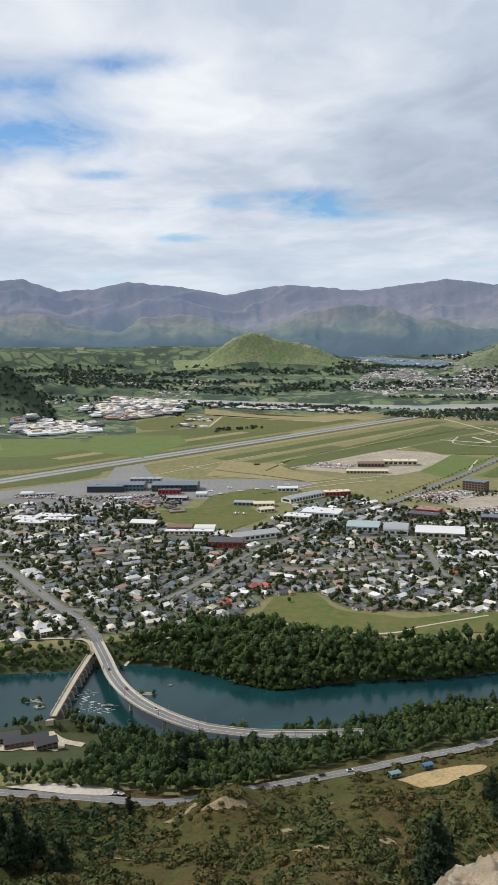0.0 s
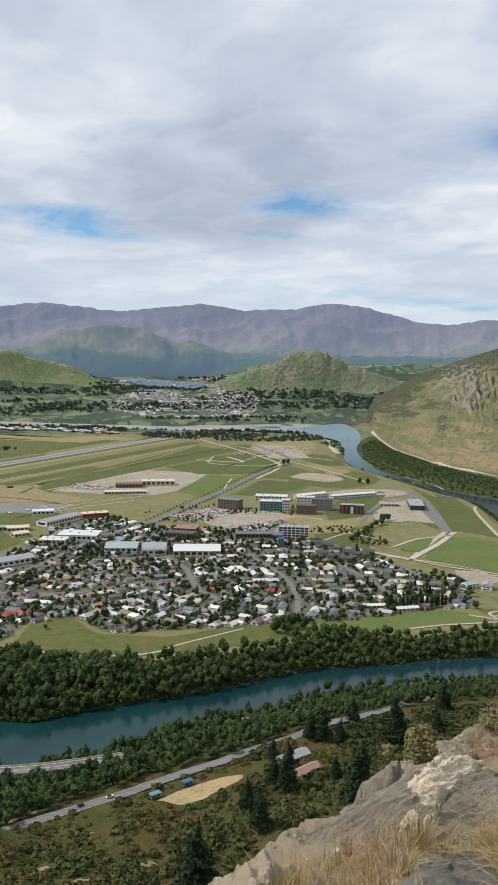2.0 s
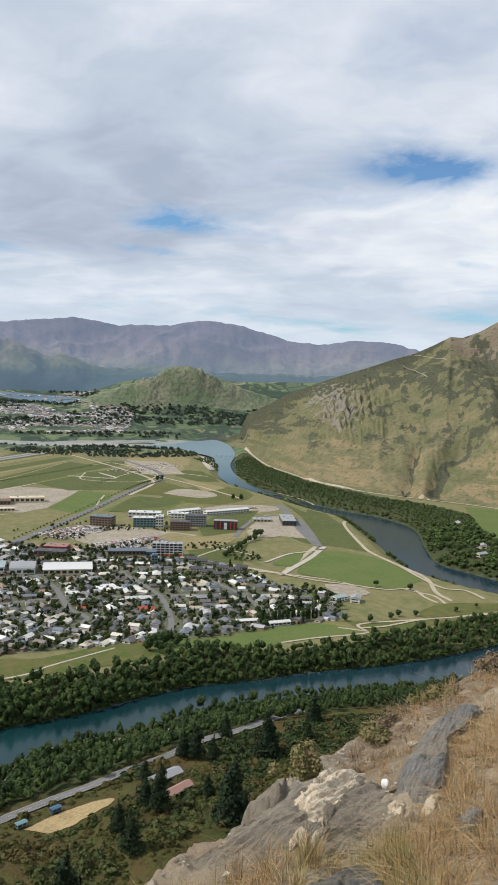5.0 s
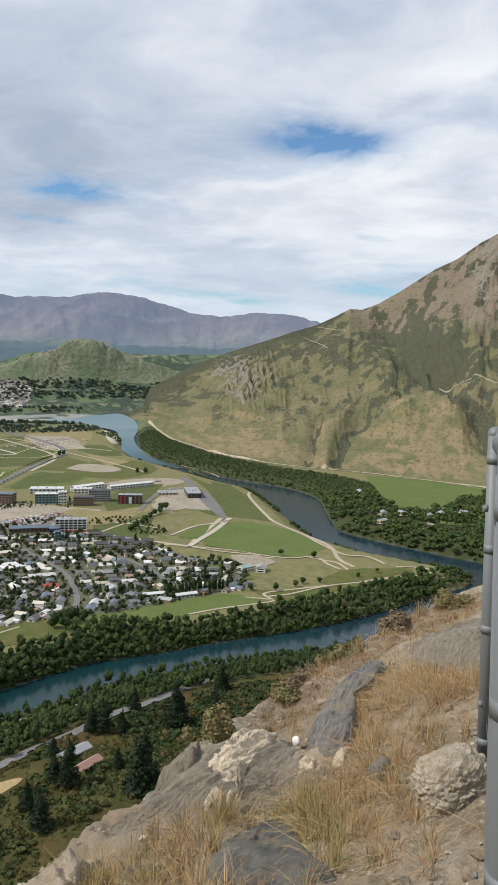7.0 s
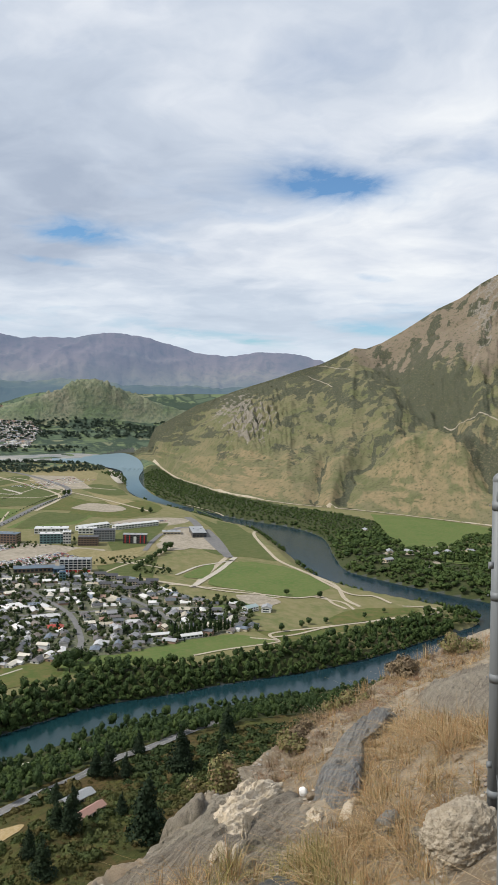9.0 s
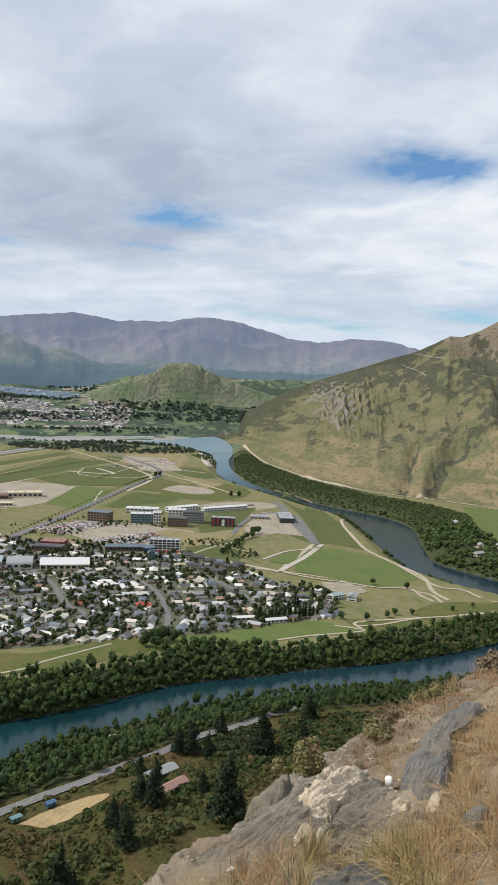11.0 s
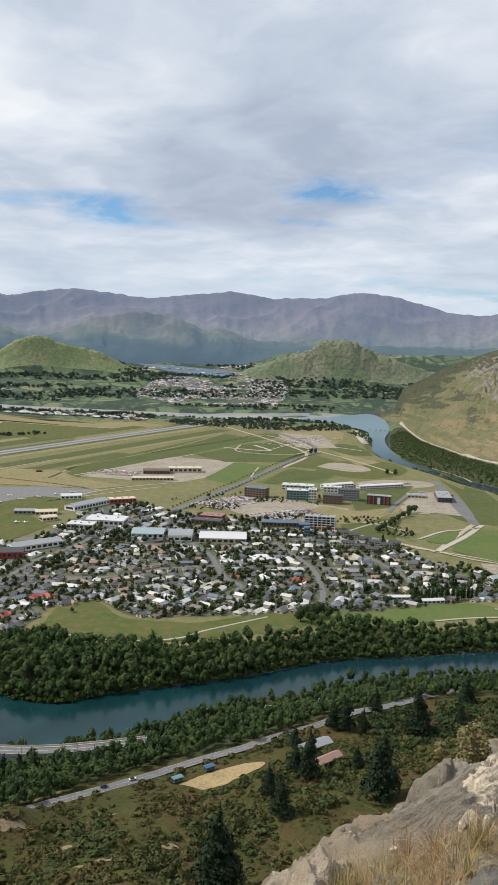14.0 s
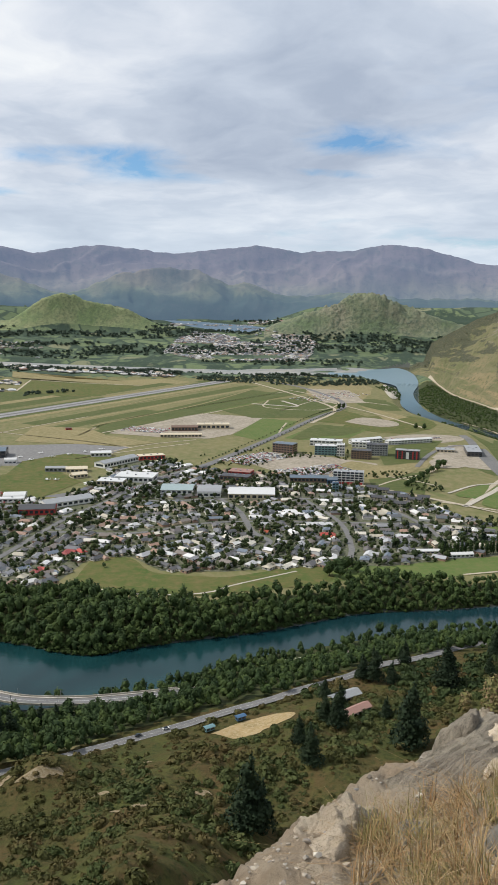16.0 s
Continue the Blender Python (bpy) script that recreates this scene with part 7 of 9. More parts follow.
    # riverside settlement at the old bridge, and huts on the cleared lot
    for x, y, t, L in ((-158, 556, 25, 17), (-172, 551, 20, 14), (-180, 566, 15, 15), (-148, 545, 30, 15), (-196, 556, 10, 14)):
        zz = float(ground_point(x, y)[0][2])
        block("bridge_house", "dark gabled modern house with white edges above the river", x, y, L, 8, 5.5, t, M_BROWN, M_DARK, "gable", 2, 4, 3, "houses by the old bridge", zz - 0.2)
    for x, y, m, lab in ((84, 468, M_TEAL, "small green hut on the cleared lot"), (106, 477, M_BLUE, "small blue container hut on the cleared lot")):
        block("hut", lab, x, y, 6, 3, 2.6, 20, m, m, "gable", 1, 2, 0.3, "huts", float(ground_point(x, y)[0][2]) + 1.0)
    block("farmhouse", "low reddish house among pines", 175, 452, 20, 7, 4, 25, M_WALL, painted("faded_red_roof", [(0.35, 0.2, 0.16)], 0.6), "gable", 1, 5, 2, "huts", float(ground_point(175, 452)[0][2]) - 0.3)
    block("farmhouse", "low grey-roofed house among pines", 178, 482, 22, 9, 4, 20, M_WALL, M_GREYROOF, "gable", 1, 5, 2, "huts", float(ground_point(178, 482)[0][2]) - 0.3)
    for x, y in EAST_HOUSES:
        block("country_house", "pale house among willows across the river", x, y, 18, 10, 5, x % 90, M_CREAM, M_GREYROOF, "gable", 1, 4, 2.5, "houses across the river", float(ground_point(x, y)[0][2]) - 0.2)


def industry():
    """Sheds of the business parks beyond the runway."""
    arr = [house_array(1, 1, 0.22, 0.08, 0), house_array(1, 0.6, 0.2, 0.07, 0), house_array(0.7, 1.2, 0.25, 0.05, 0)]
    pts, size = [], []
    for zone, step, lo, hi in (([(-684, 3118), (-596, 3859), (-274, 3567), (-277, 3042), (-435, 2796)], 34, 9, 30), ([(-774, 2515), (-701, 2779), (-505, 2688), (-465, 2469), (-662, 2358)], 33, 9, 30),
                               ([(-241, 3480), (410, 3045), (381, 2890), (-162, 3261)], 30, 7, 18), ([(-235, 2560), (-190, 2840), (-120, 2800), (-150, 2500)], 30, 7, 18)):
        z = np.array(zone)
        g = grid_points(*np.stack([z.min(0), z.max(0)], 1).ravel(), step, lambda x, y: inside(x, y, zone) & (vnoise(x / 90, y / 90, 17) > 0.25), 0.35)
        pts.append(g)
        size.append(lo + (hi - lo) * rng.uniform(0, 1, len(g)) ** 1.8)
    pts, size = np.vstack(pts), np.concatenate(size)
    k = rng.uniform(size=len(pts)) < 0.22
    many("industrial_sheds", arr, pts[k], rng.normal(0.5, 0.2, k.sum()), size[k], [M_WALL, M_WHITEROOF], "white-roofed sheds of a business park", "sheds", flat=False)
    many("industrial_sheds", arr, pts[~k], rng.normal(0.5, 0.2, (~k).sum()), size[~k], [M_WALL, M_ROOF], "grey and dark sheds of a business park", "sheds", flat=False)
    lump = [broadleaf(12, 9, 24, 2.0, 1) for i in range(4)]
    near = pts[rng.uniform(size=len(pts)) < 0.55]
    scatter("shed_trees", lump, near + rng.normal(0, 16, near.shape), rng.uniform(0.5, 1.1, len(near)), M_FARTREE, "trees between the sheds of the business park", "trees", 1.0)
    g = grid_points(-450, -110, 1290, 1400, 40, lambda x, y: CLEAR(x, y, 12) & ~inside(x, y, TOWN), 0.3)
    many("town_sheds", arr, g, rng.normal(0.4, 0.3, len(g)), rng.uniform(7, 14, len(g)), [M_BROWN, M_ROOF], "small shops and sheds with grey and pale roofs", "sheds")


def car_array():
    bm = bmesh.new()
    box(bm, -2.2, 2.2, -0.9, 0.9, 0.35, 0.95)
    v = box(bm, -1.5, 1.1, -0.8, 0.8, 0.95, 1.5)
    for p in v[4:]:
        p.co.x *= 0.75
        p.co.y *= 0.85
    bmesh.ops.triangulate(bm, faces=bm.faces[:])
    bm.verts.index_update()
    a = (np.array([p.co[:] for p in bm.verts]), np.array([[q.index for q in f.verts] for f in bm.faces]))
    bm.free()
    return [a]


def parked():
    arr = [car_array()]
    rows = []
    for (x0, y0), (x1, y1), n, depth, gap in (((-430, 1440), (-330, 1420), 26, 4, 9), ((-330, 1400), (-120, 1370), 50, 6, 10), ((-250, 1440), (-130, 1425), 34, 2, 8), ((120, 1740), (205, 1690), 30, 7, 9), ((300, 1330), (400, 1390), 30, 9, 8),
                                        ((350, 1225), (470, 1255), 36, 8, 8), ((60, 1190), (140, 1180), 20, 3, 9), ((600, 1530), (760, 1530), 36, 2, 8), ((-30, 1140), (-110, 1150), 24, 2, 9), ((330, 1160), (400, 1140), 18, 3, 9), ((160, 1200), (230, 1180), 18, 3, 9), ((680, 2150), (900, 2300), 40, 5, 22)):
        a, b = np.array((x0, y0), float), np.array((x1, y1), float)
        u = (b - a) / np.linalg.norm(b - a)
        w = np.array((-u[1], u[0]))
        for d in range(depth):
            for i in range(n):
                if rng.uniform() < 0.72:
                    rows.append((*(a + (b - a) * i / n + w * d * gap + rng.normal(0, 0.4, 2)), math.atan2(w[1], w[0]) + rng.normal(0, 0.1)))
    rows = np.array(rows)
    many("parked_cars", arr, rows[:, :2], rows[:, 2], np.full(len(rows), 1.1), [M_CARS], "rows of parked cars in pale and dark colours", "cars", 0.75)


def car(x, y, z, turn, mat, label):
    ob = tagged(new("car"), label, "car", "cars on the roads")
    ob.matrix_world = pose(x, y, z, 0, 0, turn)
    bm = bmesh.new()
    box(bm, -2.2, 2.2, -0.9, 0.9, 0.3, 0.95, 0.12)
    part("body", bm, mat, ob)
    bm = bmesh.new()
    v = box(bm, -1.5, 1.2, -0.8, 0.8, 0.9, 1.5)
    for p in v[4:]:
        p.co.x *= 0.75
        p.co.y *= 0.85
    part("cabin", bm, M_GLASS, ob)
    for sx in (-1.4, 1.4):
        for sy in (-0.85, 0.85):
            bm = bmesh.new()
            bmesh.ops.create_cone(bm, cap_ends=True, segments=10, radius1=0.33, radius2=0.33, depth=0.22, matrix=Matrix.Translation((sx, sy, 0.33)) @ Matrix.Rotation(math.pi / 2, 4, "X"))
            part("wheel", bm, M_TYRE, ob)


def planes():
    for x, y, t in ((-55, 1440), (-20, 1462), (10, 1480), (-75, 1470), (40, 1500), (-40, 1500), (-25, 1275), (-15, 1272), (70, 1520)) and [(-55, 1440, 20), (-20, 1462, 80), (10, 1480, 30), (-75, 1470, 60), (40, 1500, 10), (-40, 1500, 45), (-25, 1275, 0), (-12, 1272, 0), (70, 1520, 70)]:
        ob = tagged(new("light_aircraft"), "small white light aircraft parked on the airfield", "aircraft", "parked aircraft")
        ob.matrix_world = pose(x, y, 0.3, 0, 0, t)
        bm = bmesh.new()
        bmesh.ops.create_cone(bm, cap_ends=True, segments=10, radius1=0.9, radius2=0.3, depth=9, matrix=Matrix.Translation((0, 0, 1.6)) @ Matrix.Rotation(math.pi / 2, 4, "Y"))
        part("fuselage", bm, M_WHITE, ob)
        bm = bmesh.new()
        box(bm, -1.8, -0.2, -6.5, 6.5, 2.2, 2.4)
        part("wing", bm, M_WHITE, ob)
        bm = bmesh.new()
        box(bm, 3.4, 4.4, -2, 2, 1.8, 1.95)
        box(bm, 3.6, 4.5, -0.1, 0.1, 1.8, 3.4)
        part("tail", bm, M_WHITE, ob)
        for sy in (-1, 1):
            bm = bmesh.new()
            box(bm, -1.2, -0.8, sy - 0.1, sy + 0.1, 0, 1.2)
            part("wheel_leg", bm, M_DARK, ob)


# ---- bridges ----
def sweep(bm, line, profile, z):
    """A section (across, up) swept along a line at height z (per point)."""
    p = np.asarray(line)
    t = np.gradient(p, axis=0)
    t /= np.linalg.norm(t, axis=1)[:, None]
    nrm = np.stack([-t[:, 1], t[:, 0]], -1)
    rows = [[bm.verts.new((*(p[i] + nrm[i] * a), z[i] + b)) for a, b in profile] for i in range(len(p))]
    for a, b in zip(rows[:-1], rows[1:]):
        for j in range(len(profile)):
            k = (j + 1) % len(profile)
            bm.faces.new((a[j], b[j], b[k], a[k]))
    bm.faces.new(rows[0])
    bm.faces.new(rows[-1][::-1])
    bmesh.ops.recalc_face_normals(bm, faces=bm.faces[:])


def bridges():
    line = curve(NEW_BRIDGE, 9)
    s = np.linspace(0, 1, len(line))
    z = np.interp(s, (0, 0.12, 1), (0.6, -1.4, -2.0))
    ob = tagged(new("road_bridge"), "long curved pale concrete two-lane road bridge over the river", "bridge")
    ob.matrix_world = pose(-60, 580, 0)
    off = np.array((60, -580))
    for name, prof, mat, lab in (("deck", ((-6, 0), (6, 0), (6, -0.5), (3.2, -2.0), (-3.2, -2.0), (-6, -0.5)), M_CONC, ""),
                                 ("carriageway", ((-3.6, 0.06), (3.6, 0.06), (3.6, 0.02), (-3.6, 0.02)), M_ASPHALT, "grey asphalt carriageway"),
                                 ("footpath", ((-6, 0.2), (-4.2, 0.2), (-4.2, 0.02), (-6, 0.02)), M_GRAVEL, "pale concrete footpath"),
                                 ("parapet", ((5.7, 1.1), (6.1, 1.1), (6.1, -0.4), (5.7, -0.4)), M_GRAVEL, ""), ("parapet", ((-6.1, 1.1), (-5.7, 1.1), (-5.7, -0.4), (-6.1, -0.4)), M_GRAVEL, ""),
                                 ("kerb", ((3.6, 0.5), (4.0, 0.5), (4.0, 0.02), (3.6, 0.02)), M_GRAVEL, ""), ("lane_line", ((-0.1, 0.075), (0.1, 0.075), (0.1, 0.062), (-0.1, 0.062)), M_WHITE, "white painted centre line")):
        bm = bmesh.new()
        sweep(bm, line + off, prof, z)
        part(name, bm, mat, ob, lab)
    for k in np.linspace(0.14, 0.86, 7):
        i = int(k * (len(line) - 1))
        x, y = line[i] + off
        bm = bmesh.new()
        bmesh.ops.create_cone(bm, cap_ends=True, segments=12, radius1=1.5, radius2=1.3, depth=z[i] - WATER + 4, matrix=Matrix.Translation((x, y, (z[i] + WATER - 6.0) / 2 - 0.5)))
        part("pier", bm, M_CONC, ob)
        for a in (-5.2, 5.2):
            bm = bmesh.new()
            t = line[min(i + 1, len(line) - 1)] - line[i]
            t = t / np.linalg.norm(t)
            cx, cy = x - t[1] * a, y + t[0] * a
            box(bm, cx - 0.15, cx + 0.15, cy - 0.15, cy + 0.15, z[i] + 0.1, z[i] + 5.5)
            part("lamp_post", bm, M_GREYROOF, ob)
    # old narrow bridge on stone piers
    line = curve(OLD_BRIDGE, 12)
    z = np.full(len(line), -6.0)
    ob = tagged(new("old_bridge"), "narrow old concrete bridge on dark stone piers above the weir", "bridge")
    ob.matrix_world = pose(-153, 650, 0)
    off = np.array((153, -650))
    for name, prof, mat in (("deck", ((-2.6, 0), (2.6, 0), (2.6, -1.0), (-2.6, -1.0)), M_TRACK), ("parapet", ((2.3, 1.0), (2.7, 1.0), (2.7, -0.2), (2.3, -0.2)), M_GRAVEL), ("parapet", ((-2.7, 1.0), (-2.3, 1.0), (-2.3, -0.2), (-2.7, -0.2)), M_GRAVEL)):
        bm = bmesh.new()
        sweep(bm, line + off, prof, z)
        part(name, bm, mat, ob)
    for k in np.linspace(0.06, 0.94, 11):
        x, y = line[int(k * (len(line) - 1))] + off
        bm = bmesh.new()
        v = box(bm, x - 4.5, x + 4.0, y - 1.6, y + 1.6, WATER - 2, -7.0)
        for q in v[:4]:
            q.co.x = x + (q.co.x - x) * 1.5
        part("pier", bm, M_OLDCONC, ob)
    ribbon("track_bridge_end", [(-150, 716), (-150, 728), (-160, 738), (-190, 742), (-260, 736), (-330, 735)], 4, M_TRACK, 0.8, "pale gravel track to the old bridge", "track")
    ribbon("track_bridge_end", [(-155, 600), (-156, 590), (-152, 576), (-140, 562), (-124, 556)], 6, M_TRACK, 0.9, "pale gravel drive at the old bridge", "track")
    ribbon("track_riverside", [(60, 556), (80, 566), (100, 585), (118, 602), (140, 617)], 3.5, M_GRAVEL, 0.8, "pale gravel riverside path", "track")
    ribbon("track_riverside", [(165, 610), (200, 606), (240, 612)], 4, M_GRAVEL, 0.8, "pale gravel riverside track", "track")
    ribbon("track_bank", [(-122, 704), (-100, 730), (-70, 742), (-40, 735)], 3, M_TRACK, 0.9, "pale gravel bank path", "track")
    # rocks, islets and broken water
    for x, y, w, l in ((-92, 650, 3, 12), (-182, 640, 4, 9), (-174, 628, 3, 6), (-120, 630, 2, 6), (-72, 666, 1.2, 2.5)):
        bm = bmesh.new()
        bmesh.ops.create_icosphere(bm, subdivisions=3, radius=1)
        for v in bm.verts:
            n = 1 + 0.5 * noise.noise(v.co * 1.8 + Vector((x, y, 0)))
            v.co = Vector((v.co.x * l * n, v.co.y * w * n, v.co.z * 1.6 * n))
        me = bpy.data.meshes.new("islet")
        bm.to_mesh(me)
        bm.free()
        me.materials.append(M_OLDCONC)
        o = tagged(new("islet", me), "low rocky islet in the river", "rock", "river rocks")
        o.location = (x, y, WATER - 0.6)
    bush = [broadleaf(5, 4, 60, 0.6, 4) for i in range(3)]
    p = np.array([(-182, 640), (-178, 642), (-186, 638), (-174, 628), (-190, 641), (-171, 630), (-95, 651), (-84, 650), (-121, 631)])
    scatter("islet_bushes", bush, p, rng.uniform(0.6, 1.1, len(p)), M_WILLOW, "green bushes on the river islets", "bushes", 0.5, WATER)
    V, F = [], []
    for i in range(60):
        x, y = -138 + rng.normal(0, 5), 640 + rng.normal(0, 12)
        if i > 40:
            x, y = -122 + rng.normal(0, 7), 622 + rng.normal(0, 5)
        l, w, a = rng.uniform(1.0, 4), rng.uniform(0.12, 0.4), rng.normal(-0.35, 0.35)
        c, s = math.cos(a), math.sin(a)
        n = len(V)
        V += [(x + c * u * l - s * v * w, y + s * u * l + c * v * w, WATER + 0.12) for u, v in ((-1, 0), (0, -1), (1, 0), (0.1, 0.9))]
        F.append((n, n + 1, n + 2, n + 3))
    tagged(new("foam", mesh_of("foam", V, F, [M_WHITE])), "white broken water below the old bridge", "foam", kind="stuff")


landmarks()
suburb()
industry()
parked()
planes()
bridges()
for x, y, t, m, lab in ((-125, 672, -70, M_CARS, "dark car on the bridge"), (-76, 594, -48, M_WHITE, "white car on the bridge"), (-104, 632, -60, M_CARS, "car on the bridge")):
    car(x, y, -1.6, t, m, lab)
for x, y, t, m, lab in ((-84, 456, -5, M_WHITE, "white car parked on the lay-by"), (58, 478, 15, M_WHITE, "white car on the highway"), (40, 473, 15, M_CARS, "dark car on the highway"), (-175, 795, 125, M_CARS, "car on the main road"), (-240, 890, 125, M_DARK, "dark car on the main road")):
    car(x, y, float(ground_point(x, y)[0][2]) + (1.3 if y < 600 else 0.75), t, m, lab)
woods()
hillside_scrub()
single_trees()
town_trees()
hill_scrub()
far_plants()

# ---- the lookout: rocky ground, outcrops, dry grass, fence ----
EDGE_AZ = (-30, 0, 8, 13, 16, 19, 23, 26.8, 28.8, 31.2, 34.5, 39.3, 43.1, 48.6, 56, 70, 110)
EDGE_EL = (-50, -43, -38.5, -36, -34.2, -32.7, -31.1, -29.2, -27.0, -25.4, -23.9, -20.5, -18.1, -15.5, -13.7, -13, -14)
EDGE_D = (2.2, 2.6, 3.0, 3.4, 3.7, 4.0, 4.4, 4.8, 5.2, 5.6, 6.3, 7.0, 7.7, 8.5, 9, 9, 8)


def near_height(x, y, rough=1.0):
    x, y = np.asarray(x, float), np.asarray(y, float)
    az, d = np.degrees(np.arctan2(x, y)), np.hypot(x, y)
    De = np.interp(az, EDGE_AZ, EDGE_D) * (1 + 0.05 * (fbm(az / 2.5, az * 0, 15, 3) - 0.5) * rough)
    ze = -De * np.tan(-np.radians(np.interp(az, EDGE_AZ, EDGE_EL)))
    z = np.where(d < De, -1.65 + (ze + 1.65) * np.clip(d / De, 0, 1) ** 0.85, ze - (d - De) * 1.7)
    z = z + rough * (0.09 * (fbm(x * 1.6, y * 1.6, 33, 4) - 0.5) + 0.09 * (fbm(x * 5, y * 5, 34, 5) - 0.5))
    rocky = sstep(1.0, 0.2, De - d) * (az < 30)
    z = z + rough * rocky * 0.22 * (fbm(x * 3.2 + y, y * 2.2, 35, 6, True) - 0.6)
    return EYE + z


def schist(name, a, b, c, scale, streak=(1, 1, 6), lichen=0.0, turn=(0.5, 0.4, 0.6)):
    """Foliated grey rock with streaks, chips and pale lichen."""
    m, k, sh = material(name, 0.85, 0, 0.3)
    pos = k.n("TexCoord").outputs["Object"]
    n1 = k.noise(k.mapping(k.mapping(pos, (1, 1, 1), rot=turn), streak), scale, 8, 0.65, 0.8)
    n2 = k.noise(pos, scale * 6, 6, 0.7)
    n3 = k.noise(pos, scale * 0.5, 5, 0.6, 0.5)
    col = k.mix(k.ramp(n1, (0.36, 0.0), (0.62, 1.0)), a, b)
    col = k.mix(k.ramp(n2, (0.5, 0.0), (0.75, 0.7)), col, c)
    col = k.mix(k.ramp(n3, (0.5 - lichen * 0.15, 0.0), (0.72 - lichen * 0.15, 0.9 * min(1, 0.25 + lichen))), col, (0.45, 0.4, 0.31))
    n4 = k.noise(pos, scale * 24, 4, 0.7)
    col = k.mix(k.ramp(n4, (0.52, 0.0), (0.7, 0.6)), col, c)
    col = k.mix(k.ramp(n4, (0.3, 0.5), (0.44, 0.0)), col, b)
    wire(k, sh, col, k.math("ADD", n1, k.math("ADD", k.math("MULTIPLY", n2, 0.6), k.math("MULTIPLY", n4, 0.3))), 1.0, 0.04)
    return m


def soil_material():
    m, k, sh = material("stony_soil_with_straw", 0.95, 0, 0.15)
    pos = k.n("TexCoord").outputs["Object"]
    n1, n2, n3 = k.noise(pos, 1.6, 6, 0.6, 0.4), k.noise(pos, 14, 6, 0.7), k.noise(k.mapping(pos, (1, 3, 1), rot=(0, 0, 0.7)), 45, 3, 0.6, 1.5)
    v = k.n("TexVoronoi", inputs={"Vector": k.mapping(pos, (1, 0.7, 1)), "Scale": 70.0}).outputs["Color"]
    col = k.mix(k.ramp(n1, (0.36, 0.0), (0.62, 1.0)), (0.21, 0.165, 0.115), (0.38, 0.325, 0.245))
    col = k.mix(k.ramp(n2, (0.45, 0.0), (0.66, 0.85)), col, (0.15, 0.115, 0.08))
    col = k.mix(k.ramp(n3, (0.55, 0.0), (0.66, 0.7)), col, (0.48, 0.39, 0.25))
    col = k.mix(k.ramp(k.n("SeparateColor", inputs={0: v}).outputs[0], (0.9, 0.0), (0.95, 0.5)), col, (0.42, 0.37, 0.3))
    wire(k, sh, col, k.math("ADD", n2, n3), 0.8, 0.02)
    return m


def straw_material(name, colours):
    m, k, sh = material(name, 0.7, 0, 0.2)
    isl = k.n("NewGeometry").outputs["Random Per Island"]
    n = len(colours)
    col = k.ramp(isl, *[(i / (n - 1), c) for i, c in enumerate(colours)])
    wire(k, sh, col)
    return m


def crust_material(name, a, b, hole, scale):
    """Pale knobbly quartz with a few dark hollows."""
    m, k, sh = material(name, 0.85, 0, 0.25)
    pos = k.n("TexCoord").outputs["Object"]
    n1, n2 = k.noise(pos, scale, 6, 0.6, 0.4), k.noise(pos, scale * 4, 5, 0.65)
    v = k.n("TexVoronoi", feature="SMOOTH_F1", inputs={"Vector": pos, "Scale": scale * 3.0}).outputs[0]
    col = k.mix(k.ramp(n1, (0.38, 0.0), (0.62, 1.0)), a, b)
    col = k.mix(k.ramp(n2, (0.57, 0.0), (0.68, 0.8)), col, hole)
    wire(k, sh, col, k.math("ADD", n2, k.math("MULTIPLY", v, -0.4)), 0.8, 0.025)
    return m


M_SOIL = soil_material()
M_SCHIST = schist("grey_schist", (0.19, 0.16, 0.125), (0.36, 0.31, 0.24), (0.09, 0.076, 0.06), 5, (1, 8, 2), 0.45, (0.1, 0.1, -0.37))
M_TANROCK = schist("tan_grey_rock", (0.46, 0.36, 0.25), (0.34, 0.26, 0.175), (0.2, 0.15, 0.105), 7, (1, 1, 3), 0.25)
M_BLUEROCK = schist("blue_grey_schist", (0.13, 0.135, 0.137), (0.3, 0.295, 0.28), (0.075, 0.077, 0.078), 4.5, (1.0, 9, 3), 0.25, (0.1, 0.1, -0.67))
M_DARKROCK = schist("dark_slate", (0.085, 0.088, 0.085), (0.13, 0.13, 0.122), (0.17, 0.16, 0.135), 4, (1, 4, 1), 0.15)
M_PALE = crust_material("cream_quartz_crust", (0.5, 0.41, 0.29), (0.64, 0.55, 0.43), (0.2, 0.165, 0.125), 14)
M_CONGLOM = crust_material("rough_conglomerate", (0.34, 0.285, 0.21), (0.5, 0.43, 0.33), (0.14, 0.11, 0.08), 22)
M_CREAMROCK = schist("cream_weathered_rock", (0.56, 0.45, 0.32), (0.68, 0.57, 0.43), (0.28, 0.21, 0.145), 6, (1, 1, 3), 0.3)
M_WHITESTONE = mottled("white_quartz", (0.82, 0.81, 0.78), (0.86, 0.85, 0.83), (0.76, 0.74, 0.7), 0.05, 0.01, bump=0.1, dist=0.01)
M_STRAW = straw_material("dry_straw", [(0.25, 0.13, 0.055), (0.4, 0.24, 0.11), (0.2, 0.15, 0.07), (0.55, 0.41, 0.24), (0.14, 0.095, 0.045), (0.43, 0.26, 0.12), (0.24, 0.2, 0.085), (0.5, 0.33, 0.18)])
M_OLIVE = straw_material("fading_grass", [(0.2, 0.17, 0.06), (0.32, 0.26, 0.1), (0.16, 0.16, 0.05), (0.42, 0.33, 0.16)])
